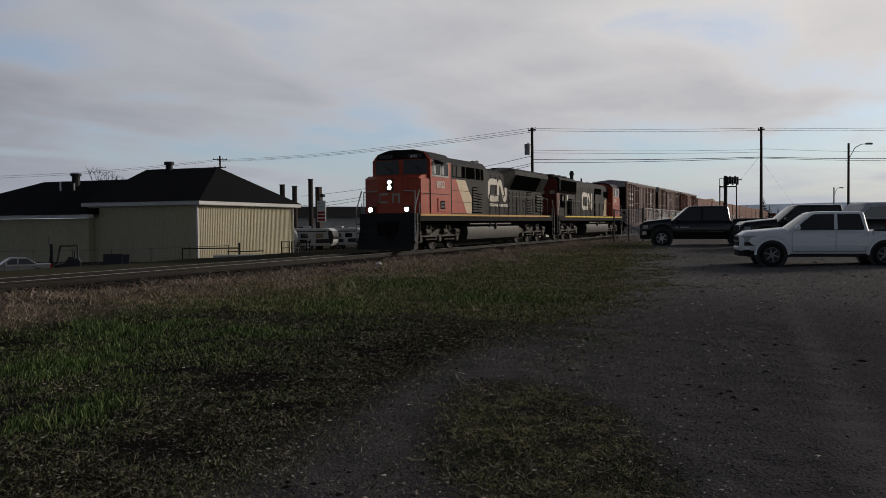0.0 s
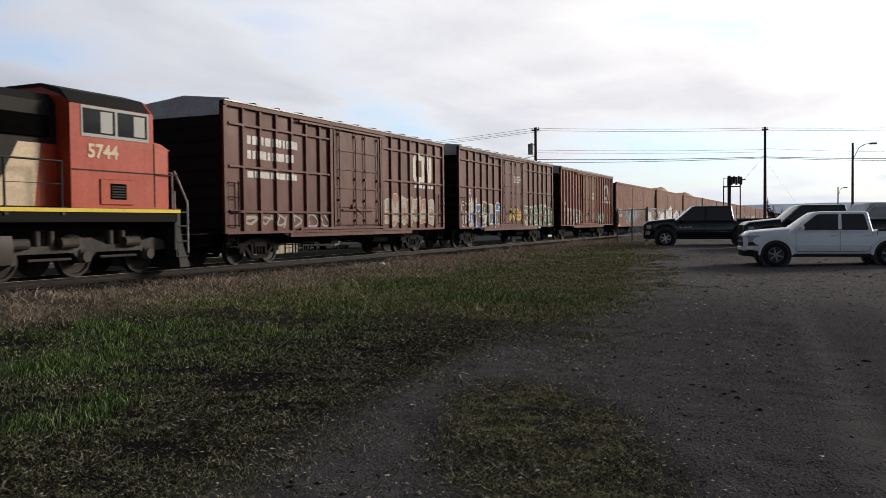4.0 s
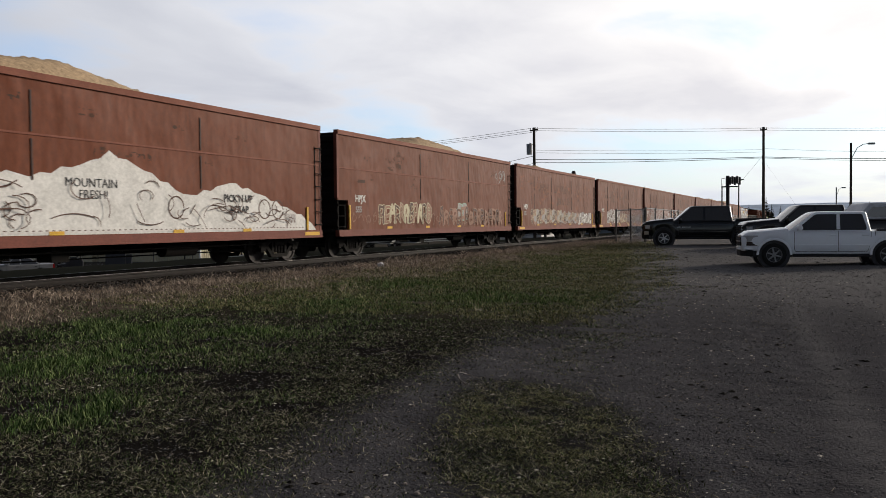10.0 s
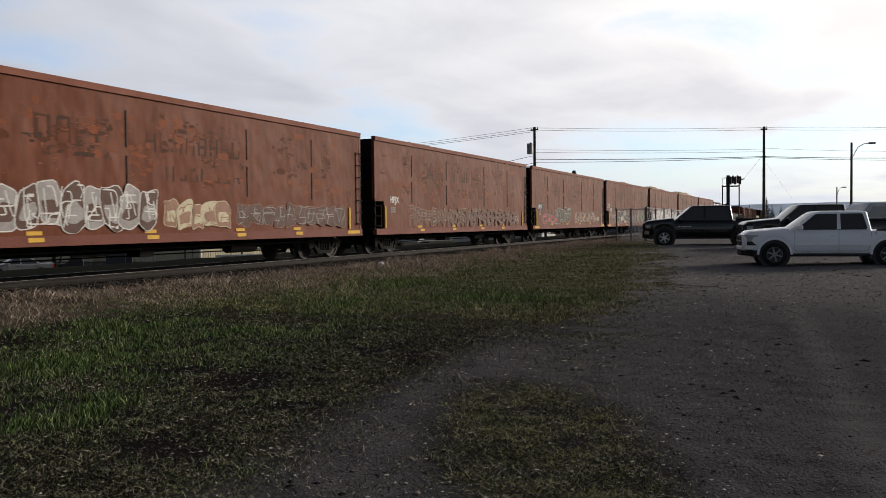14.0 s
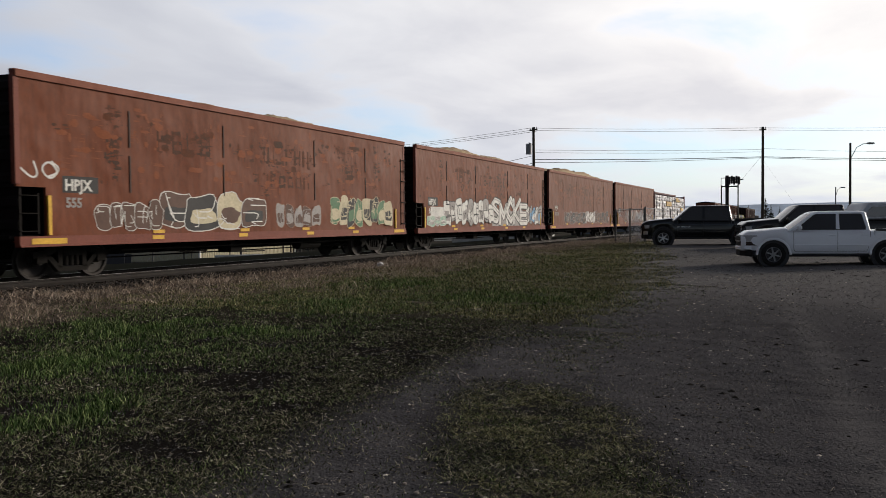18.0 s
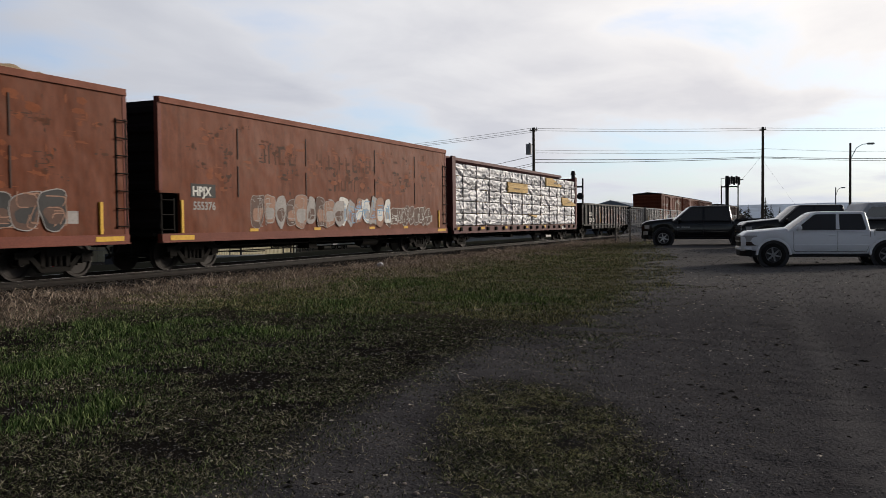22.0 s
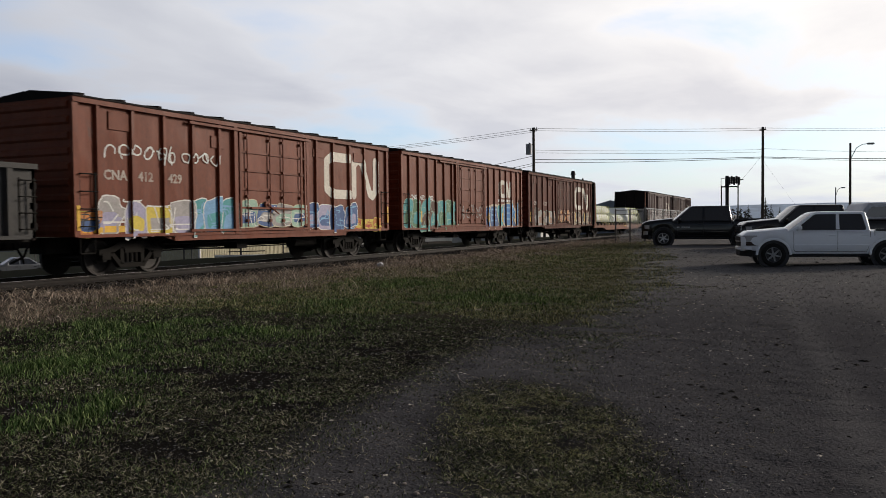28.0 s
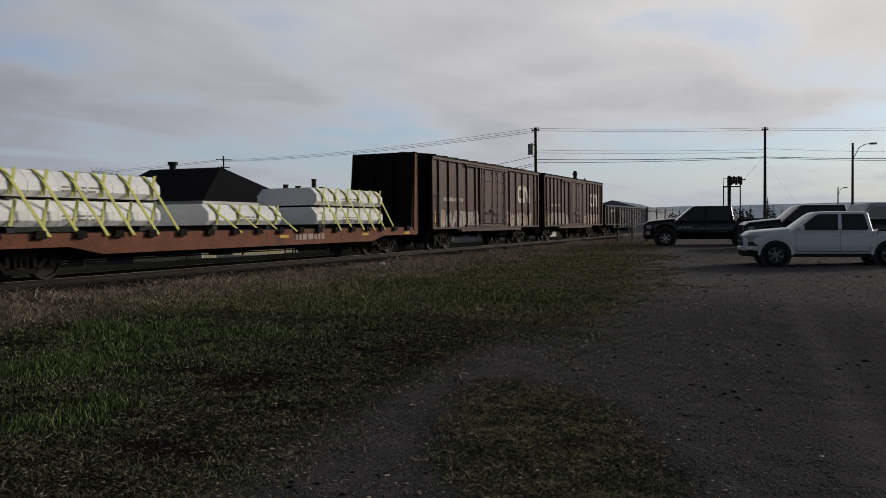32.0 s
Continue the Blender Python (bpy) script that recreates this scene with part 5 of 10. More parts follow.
c, ribs, y = boxcar(-116.1, 5.0, BOX_RED, post_row(0.75, 0.785), (), "red-brown boxcar with plain upright posts and graffiti", True, 3)
text_bars(c, 0.98, 2.44, [0.4], WHITE_PAINT, 0.22, y, 90)
words(c, "40", 0.96, 2.02, 0.34, WHITE_PAINT, y, 0.012)
words(c, "58", 1.86, 2.02, 0.34, WHITE_PAINT, y, 0.012)
words(c, "23", 2.56, 2.02, 0.34, WHITE_PAINT, y, 0.012)
part("repaint_panel", Shape().box(4.82, 5.36, y - 0.004, y, 1.6, 3.3), SPRAY["ghost"], c, "darker repainted panel between posts")
text_bars(c, 1.0, 1.75, [0.45, 0.4], SPRAY["grey"], 0.06, y, 92)
text_bars(c, 1.85, 1.75, [0.45, 0.4], SPRAY["grey"], 0.06, y, 93)
emblem(c, 12.9, 3.15, 1.7, 1.0, 0.13, WHITE_PAINT, y, ribs)
text_bars(c, 12.5, 2.78, [2.4], WHITE_PAINT, 0.17, y, 9, ribs)
text_bars(c, 10.4 - 2.0, 3.4, [0.9, 0.8, 0.9, 0.7], WHITE_PAINT, 0.07, -HALF + 0.008, 10)
throw_up(c, 0.3, 3.3, 1.05, 2.1, 3, 141, [SPRAY["ghost"], SPRAY["faint"]], SPRAY["grey"], SPRAY["faint"], 0.03, y, ribs, "brown-grey graffiti ghosting over the posts", wide=1.1)
throw_up(c, 3.3, 6.2, 0.98, 2.2, 4, 142, [SPRAY["grey"], SPRAY["ghost"]], W, W, 0.03, y, ribs, "grey graffiti with pale outlines")
throw_up(c, 9.8, 12.6, 1.05, 2.1, 4, 143, [SPRAY["ghost"], SPRAY["teal"]], SPRAY["grey"], W, 0.03, y, ribs)
scrawl(c, 6.6, 9.6, 1.25, 2.1, 6, 144, SPRAY["grey"], 0.03, -HALF + 0.006)
scrawl(c, 15.15, 15.75, 1.9, 3.0, 1, 145, SPRAY["grey"], 0.03, y, ribs)
upright_reflectors(c, (4.05, 5.35, 6.85, 10.9, 12.3, 13.6), 1.35, 1.85, -HALF - 0.002)

# three red-brown cars after the gondolas
c, ribs, y = boxcar(181.3, 4.33, BOX_RED, post_row(0.78, 1.14, (6.2, 9.8)), (), "red-brown boxcar with teal and grey graffiti along its foot", False, 4, (6.2, 9.8), dark_end=False)
words(c, "CNA", 0.98, 2.42, 0.34, DULL_WHITE, y, wide=1.05)
words(c, "412", 2.14, 2.42, 0.34, DULL_WHITE, y, wide=1.05)
words(c, "429", 3.24, 2.42, 0.34, DULL_WHITE, y, wide=1.05)
scrawl(c, 1.0, 5.4, 2.85, 3.45, 10, 151, WHITE_PAINT, 0.028, y, ribs, "white sprayed tags above the number")
emblem(c, 11.3, 2.35, 3.6, 1.35, 0.17, LOGO_WHITE, y, ribs)
throw_up(c, 0.7, 4.2, 0.88, 2.0, 4, 152, [SPRAY["grey"], SPRAY["lilac"], SPRAY["yellow"]], W, W, 0.04, y, ribs, "grey and yellow graffiti with pale outlines", lines=4)
throw_up(c, 4.0, 6.3, 0.88, 2.1, 3, 154, [SPRAY["teal"], SPRAY["sky"]], W, SPRAY["sky"], 0.04, y, ribs, "teal bubble graffiti")
throw_up(c, 6.2, 9.9, 1.1, 2.0, 4, 155, [SPRAY["mint"], SPRAY["blue"], SPRAY["grey"]], SPRAY["cream"], W, 0.03, -HALF + 0.008)
throw_up(c, 9.8, 13.4, 0.92, 2.05, 4, 156, [SPRAY["blue"], SPRAY["lilac"], SPRAY["blue"]], W, SPRAY["sky"], 0.04, y, ribs, "dark blue graffiti outlined in white")
throw_up(c, 13.2, 15.4, 0.98, 1.5, 3, 157, [SPRAY["orange"], SPRAY["yellow"]], SPRAY["yellow"], SPRAY["red"], 0.03, y, ribs)
throw_up(c, 0.2, 0.8, 1.0, 1.7, 1, 158, [SPRAY["orange"], SPRAY["blue"]], SPRAY["yellow"], K, 0.03, y, ribs)
for q in ((1.15, 2.0, 3.65, 4.1), (5.0, 5.6, 3.5, 3.85), (10.4, 11.1, 3.6, 3.9), (13.2, 14.0, 3.6, 3.95)):
    part("hatch", Shape().chamfer(q[0], q[1], y - 0.03, y, q[2], q[3], 0.01), BOX_RED, c)
upright_reflectors(c, (0.06,), 1.15, 1.75, -HALF - 0.012)
upright_reflectors(c, (15.74,), 1.3, 1.95, -HALF - 0.012)
text_bars(c, 0.3, 1.1, [1.2], YELLOW, 0.16, y, 11, ribs)
c, ribs, y = boxcar(198.38, 4.33, BOX_RED, post_row(0.84, 0.93), (), "red-brown boxcar with big blue and teal graffiti", False, 5, dark_end=False)
words(c, "CNIS", 1.0, 2.30, 0.30, WHITE_PAINT, y, 0.008)
words(c, "413", 1.98, 2.30, 0.30, WHITE_PAINT, y, 0.008)
words(c, "002", 2.92, 2.30, 0.30, WHITE_PAINT, y, 0.008)
emblem(c, 12.2, 2.75, 1.75, 0.75, 0.12, LOGO_WHITE, y, ribs)
text_bars(c, 12.0, 2.42, [2.1], WHITE_PAINT, 0.13, y, 13, ribs)
throw_up(c, 0.3, 6.4, 0.86, 2.4, 7, 161, [SPRAY["teal"], SPRAY["green"], SPRAY["teal"], SPRAY["ghost"]], SPRAY["mint"], SPRAY["mint"], 0.035, y, ribs, "teal and mint graffiti", lines=5)
graffiti(c, 9.75, 15.2, 0.98, 2.35, 5, 162, [SPRAY["bright_blue"], SPRAY["blue"], SPRAY["teal"], SPRAY["bright_blue"], SPRAY["bright_blue"]], SPRAY["cream"], 0.25, y, ribs, inner=SPRAY["sky"], label="blue block-letter graffiti with cream outline", wash=SPRAY["blue"], text="CEVEN")
scrawl(c, 6.5, 9.4, 1.3, 2.3, 5, 163, SPRAY["grey"], 0.03, -HALF + 0.006)
upright_reflectors(c, (1.9, 3.6, 5.5, 10.3, 12.4, 14.6), 1.3, 1.8, -HALF - 0.002)
c, ribs, y = boxcar(215.5, 4.33, BOX_WORN, post_row(0.78, 1.14, (6.2, 9.8)), (), "weathered red-brown boxcar with grey graffiti along its foot", False, 6, (6.2, 9.8), dark_end=False)
words(c, "CNA", 1.3, 2.35, 0.34, DULL_WHITE, y, wide=1.1)
words(c, "412294", 3.0, 2.35, 0.34, DULL_WHITE, y, wide=1.35)
emblem(c, 11.2, 2.30, 3.5, 1.35, 0.17, LOGO_WHITE, y, ribs)
throw_up(c, 1.5, 5.9, 0.92, 2.1, 6, 171, [SPRAY["ghost"], SPRAY["grey"], SPRAY["faint"]], SPRAY["mint"], SPRAY["grey"], 0.03, y, ribs, "pale grey graffiti")
throw_up(c, 6.4, 9.7, 1.15, 2.1, 6, 172, [SPRAY["ghost"], SPRAY["orange"], SPRAY["faint"]], SPRAY["cream"], SPRAY["cream"], 0.022, -HALF + 0.008)
throw_up(c, 9.9, 15.4, 0.92, 2.1, 8, 173, [SPRAY["ghost"], SPRAY["faint"], K], SPRAY["cream"], SPRAY["cream"], 0.028, y, ribs, "tan graffiti with cream outlines")
upright_reflectors(c, (0.35, 4.3, 8.0, 10.9, 13.5), 1.3, 1.9, -HALF - 0.002)
for q in ((1.3, 1.9, 3.7, 4.0), (4.6, 5.3, 3.65, 3.95), (10.4, 11.2, 3.6, 3.9), (13.9, 15.0, 3.35, 3.75)):
    part("hatch", Shape().chamfer(q[0], q[1], y - 0.03, y, q[2], q[3], 0.01), BOX_WORN, c)
# two dark cars behind the bulkhead flat
for s0, seed, posts in ((255.65, 7, post_row(0.8, 1.14)), (272.75, 8, post_row(0.6, 0.86))):
    c, ribs, y = boxcar(s0, 4.32, BOX_DARK, posts, (), "dark brown boxcar with whitewashed graffiti at its foot", False, seed)
    text_bars(c, 1.4, 2.3, [2.4], DULL_WHITE, 0.18, y, seed + 20, ribs)
    emblem(c, 12.2, 2.55, 1.9, 0.75, 0.13, LOGO_WHITE, y, ribs)
    graffiti(c, 1.0, 5.7, 1.0, 1.95, 7, seed * 25, [DULL_WHITE, SPRAY["grey"]], SPRAY["ghost"], 0.14, y, ribs, label="dull white graffiti")
    graffiti(c, 10.0, 14.5, 1.0, 1.9, 6, seed * 26, DULL_WHITE, SPRAY["ghost"], 0.13, y, ribs)
    text_bars(c, 3.2, 1.02, [2.6], SPRAY["cream"], 0.16, y, seed + 30, ribs)
    upright_reflectors(c, (0.2,), 1.2, 1.8, -HALF - 0.012)

# -- gondolas --
GON = mat("gondola_black_paint", (0.022, 0.021, 0.021), 0.6, other=(0.042, 0.038, 0.035), amount=0.8, scale=1.0, fine=14, bump=0.08)


def gondola(s0, length, high, posts, label):
    c = car("gondola", s0, label, "rail car", "gondolas of the train")
    y = -HALF + 0.10
    for a in (y, -y - 0.06):
        part("side_wall", Shape().prism([(0, 1.0), (2.6, 1.0), (3.1, 0.72), (length - 3.1, 0.72), (length - 2.6, 1.0), (length, 1.0), (length, high), (0, high)], "y", a, a + 0.06), GON, c)
    part("top_chord", Shape().box(0, length, -HALF - 0.02, y + 0.04, high - 0.12, high).box(0, length, -y - 0.04, HALF + 0.02, high - 0.12, high), GON, c)
    part("side_sill", Shape().box(0.2, length - 0.2, -HALF, y, 0.98, 1.06), GON, c)
    ribs = []
    for k in range(posts):
        x = 0.75 + (length - 1.45) * k / (posts - 1)
        ribs.append((x - 0.11, x + 0.11))
        lo = 1.0 if x < 2.8 or x > length - 2.8 else 0.74
        part("side_post", Shape().prism([(x - 0.11, y), (x - 0.07, -HALF), (x + 0.07, -HALF), (x + 0.11, y)], "z", lo, high - 0.1), GON, c)
    for x in (0.0, length - 0.08):
        e = Shape().box(x, x + 0.08, -HALF + 0.1, HALF - 0.1, 0.95, high - 0.02)
        for k in range(3):
            e.box(x - 0.06, x + 0.14, -HALF + 0.1, HALF - 0.1, 1.2 + k * 0.45, 1.34 + k * 0.45)
        part("end_wall", e, END_BLACK, c)
    part("floor_plate", Shape().box(0.1, length - 0.1, -1.45, 1.45, 0.92, 1.0), UNDER, c)
    ladder(c, 0.06, 1.2, high - 0.3, 0.36, 0.4)
    ladder(c, length - 0.5, 1.2, high - 0.3, 0.36, 0.4)
    under_gear(c, length, 0.95, 0.3)
    truck(c, 2.0)
    truck(c, length - 2.0)
    coupler(c, -0.55, -1)
    coupler(c, length + 0.55, 1)
    return c, ribs, y


def sign_plate(c, text, x, z, w, h, y):
    p = part("mark_plate", Shape().box(x, x + w, y - 0.006, y, z, z + h), WHITE_PAINT, c, "white reporting mark plate")
    words(c, text, x + 0.06, z + 0.07, h * 0.95, BLACK_PAINT, y - 0.004, 0.008)


c, ribs, y = gondola(146.1, 16.6, 2.70, 15, "black gondola with white graffiti between its posts")
sign_plate(c, "COER", 1.92, 1.72, 0.86, 0.27, y - 0.09)
sign_plate(c, "802", 1.98, 1.26, 0.62, 0.27, y - 0.09)
sign_plate(c, "931", 3.02, 1.26, 0.5, 0.27, y - 0.09)
throw_up(c, 3.9, 15.4, 0.85, 2.5, 9, 181, [K, SPRAY["ghost"], K], SPRAY["grey"], SPRAY["grey"], 0.045, y, ribs, "big grey outlined graffiti letters", 0.10)
upright_reflectors(c, (0.98, 5.9, 8.0, 11.0, 15.5), 1.2, 1.95, y - 0.01)
text_bars(c, 2.0, 1.1, [0.7, 0.7], DULL_WHITE, 0.06, y, 14, ribs)
c, ribs, y = gondola(164.0, 16.3, 2.66, 15, "black gondola with deep posts and small white marks")
text_bars(c, 2.0, 2.1, [0.9], WHITE_PAINT, 0.24, y, 15, ribs, 0.10)
text_bars(c, 2.0, 1.75, [0.9], WHITE_PAINT, 0.24, y, 16, ribs, 0.10)
upright_reflectors(c, (2.6, 6.4, 9.8, 15.2), 1.2, 1.75, y - 0.012)
text_bars(c, 13.4, 1.9, [0.5, 0.5, 0.5, 0.5], WHITE_PAINT, 0.07, y, 17, ribs)
text_bars(c, 8.5, 1.05, [6.5], DULL_WHITE, 0.05, y, 18, ribs)
c, ribs, y = gondola(289.8, 16.3, 2.66, 14, "dark grey gondola at the far end of the train")
text_bars(c, 2.0, 2.1, [0.9], WHITE_PAINT, 0.2, y, 19, ribs, 0.10)

# -- centre-beam flat with wrapped lumber --
BEAM_RED = mat("dark_red_beam_paint", (0.085, 0.022, 0.022), 0.6, other=(0.05, 0.018, 0.018), scale=1.2, fine=14, bump=0.05)
WRAP = mat("lumber_wrap", (0.50, 0.50, 0.525), 0.42, gloss=0.45, other=(0.33, 0.33, 0.355), amount=0.8, scale=1.6, fine=26, bump=0.05, stretch=(1, 1, 2.2), per=0.1, grime=(0.20, 0.20, 0.215), grime_at=0.62, grain_mix=0.12)
WRAP_MARK = mat("wrap_print", (0.05, 0.05, 0.055), 0.5, other=(0.12, 0.12, 0.12), scale=2, fine=20, bump=0.02)
LUMBER = mat("fresh_lumber", (0.52, 0.36, 0.15), 0.7, other=(0.42, 0.28, 0.11), amount=0.8, scale=2.0, fine=24, bump=0.2, stretch=(0.3, 1, 6))


def bundle_mesh(seed, length, tall, deep):
    """A lumber pack in loose plastic: a soft box with sagging folds."""
    rnd, s = random.Random(seed), Shape()
    nx, nz = 84, 14
    folds = [(rnd.uniform(0, length), rnd.uniform(0.25, 0.8), rnd.uniform(-2.6, 2.6), rnd.uniform(-0.075, 0.055)) for k in range(16)]
    sags = [(rnd.uniform(0.2, 0.9) * tall, rnd.uniform(-0.12, 0.12), rnd.uniform(-0.05, 0.05)) for k in range(3)]
    for j in range(nz + 1):
        for i in range(nx + 1):
            x, z = length * i / nx, tall * j / nz
            a, b = noise.noise((x * 0.8 + z * 2.4 + seed * 7, z * 1.1, seed)), noise.noise((x * 2.0 - z * 3.0, z * 1.4 + x * 0.5, seed + 5.5))
            o = 0.10 * (0.35 - abs(a)) + 0.045 * (0.3 - abs(b)) + 0.02 * noise.noise((x * 5, z * 3, seed + 2.0))
            for fx, fw, fk, amp in folds:
                o += amp * math.exp(-((x - fx - fk * (z - tall / 2)) / (0.06 * fw + 0.02)) ** 2)
            for sz, tilt, amp in sags:
                o += amp * math.exp(-((z - sz - tilt * math.sin(x * 1.7)) / 0.045) ** 2)
            edge = min(i, nx - i, 1.2 * j, 1.2 * (nz - j)) / 2.0
            s.v.append((x, -deep - o * min(1, 0.55 + edge) + 0.018 * (1 - min(1, edge)), z))
    w = nx + 1
    s.f = [(j * w + i, j * w + i + 1, (j + 1) * w + i + 1, (j + 1) * w + i) for j in range(nz) for i in range(nx)]
    n = len(s.v)
    s.v += [(0, 0, 0), (length, 0, 0), (length, 0, tall), (0, 0, tall)]
    s.f += [(n, n + 3, n + 2, n + 1), tuple(range(nx, -1, -1)) + (n, n + 1), tuple(nz * w + i for i in range(nx + 1)) + (n + 2, n + 3),
            tuple(j * w for j in range(nz + 1)) + (n + 3, n), tuple(j * w + nx for j in range(nz, -1, -1)) + (n + 1, n + 2)]
    return s.mesh("lumber_bundle", WRAP, True)


def centerbeam(s0):
    L = 23.0
    c = car("center_beam_car", s0, "dark red centre-beam flat car with end bulkheads", "rail car")
    part("deck", Shape().box(0, L, -1.55, 1.55, 1.0, 1.10), BEAM_RED, c)
    part("side_sill", Shape().box(0.1, L - 0.1, -1.58, -1.45, 0.74, 1.02).box(0.1, L - 0.1, 1.45, 1.58, 0.74, 1.02), BEAM_RED, c)
    for x in (0.0, L - 0.35):
        part("bulkhead", Shape().box(x, x + 0.35, -1.55, 1.55, 1.0, 4.42).box(x - 0.02, x + 0.37, -1.58, -1.46, 0.9, 4.5).box(x - 0.02, x + 0.37, 1.46, 1.58, 0.9, 4.5), BEAM_RED, c)
    part("top_chord", Shape().prism([(-0.30, 4.44), (0.30, 4.44), (0.46, 4.52), (0.46, 4.67), (-0.46, 4.67), (-0.46, 4.52)], "x", 0.1, L - 0.1), BEAM_RED, c, "dark red top chord of the beam")
    web = Shape()
    for k in range(15):
        x = 0.8 + (L - 1.6) * k / 14
        web.box(x - 0.08, x + 0.08, -0.12, 0.12, 1.1, 4.45)
    part("beam_web", web, BEAM_RED, c)
    for k in range(18):
        x = 0.9 + (L - 1.9) * k / 17
        part("winch", Shape().chamfer(x - 0.12, x + 0.12, -1.68, -1.56, 0.86, 1.05, 0.03), UNDER, c)
    reflectors(c, (0.5, 3.6, 7.2, 11.0, 14.6, 18.2, 21.8), 0.92, -1.59, 0.13, 0.55)
    text_bars(c, 19.0, 0.78, [0.5], WHITE_PAINT, 0.2, -1.585, 23)
    under_gear(c, L, 0.86, 0.4)
    truck(c, 2.2)
    truck(c, L - 2.2)
    coupler(c, -0.55, -1)
    coupler(c, L + 0.55, 1)
    packs = [bundle_mesh(k + 3, 3.66, 0.575, 1.12) for k in range(9)]
    rnd = random.Random(8)
    bare = {(2, 3), (4, 4), (5, 2)}
    for col in range(6):
        for row in range(5):
            x, z = 0.42 + col * 3.70, 1.14 + row * 0.615
            b = thing("lumber_bundle", pose(s0 + x, TRACK_Y, RAIL_Z + z), "pack of sawn lumber wrapped in silvery white plastic", "lumber", "lumber packs on the centre-beam car")
            part("wrap", packs[rnd.randrange(9)], None, b, m=pose(0, -0.4, 0))
            for q in (0.5, 3.0):
                part("bunk", Shape().box(q, q + 0.1, -1.5, -0.4, -0.035, 0.0), LUMBER, b)
            if (col, row) in bare:
                for k in range(7):
                    end = 3.6 - (0.0 if row == 3 else 0.42 * max(0, k - 1)) + rnd.uniform(-0.06, 0.04)
                    part("board", Shape().chamfer(0.05 + rnd.uniform(0, 0.05), end, -1.64 + rnd.uniform(0, 0.03), -1.4, 0.03 + k * 0.076, 0.1035 + k * 0.076, 0.004), LUMBER, b, "bare yellow board where the wrap is torn")
            elif rnd.random() < 0.10:
                a = rnd.uniform(0.2, 2.2)
                part("bare_lumber", Shape().prism([(a, 0.57), (a + 1.5, 0.57), (a + 1.3, 0.40), (a + 0.5, 0.5)], "y", -1.62, -1.45), LUMBER, b)
            if rnd.random() < 0.6:
                polys = [stroke((rnd.uniform(0.5, 3), 0.2), (rnd.uniform(0.5, 3.2), 0.42), 0.018) for q in range(3)]
                a = rnd.uniform(0.4, 2.0)
                polys += [[(a + k * 0.14, 0.2), (a + k * 0.14 + 0.09, 0.2), (a + k * 0.14 + 0.09, 0.32), (a + k * 0.14, 0.32)] for k in range(7)]
                decal("wrap_print", polys[3:], -1.63, WRAP_MARK, b)
            for q in (0.9, 2.7):
                part("banding", Shape().box(q, q + 0.018, -1.585, -1.50, 0, 0.585), SPRAY["grey"], b)
            TRAIN.append((b, s0 + x, z))
            far = thing("lumber_bundle", pose(s0 + x, TRACK_Y, RAIL_Z + z), "pack of sawn lumber wrapped in silvery white plastic", "lumber", "lumber packs on the centre-beam car")
            part("wrap", packs[rnd.randrange(9)], None, far, m=pose(3.66, 0.4, 0, 0, 0, 180))
            TRAIN.append((far, s0 + x, z))


centerbeam(121.35)

# -- bulkhead flat with white-wrapped packs under yellow straps --
FLAT_RUST = mat("flat_car_rust", (0.17, 0.06, 0.03), 0.75, other=(0.09, 0.04, 0.028), amount=0.9, scale=1.4, fine=18, bump=0.1, grime=(0.045, 0.03, 0.025), grime_at=0.58)
STRAP = mat("strap_webbing", (0.62, 0.64, 0.20), 0.7, other=(0.52, 0.53, 0.15), scale=5, fine=40, bump=0.1)
PACK_WHITE = mat("pack_white_wrap", (0.88, 0.89, 0.90), 0.3, gloss=0.5, grain_mix=0.12, other=(0.80, 0.81, 0.83), amount=0.7, scale=1.4, fine=8, bump=0.15, per=0.05)


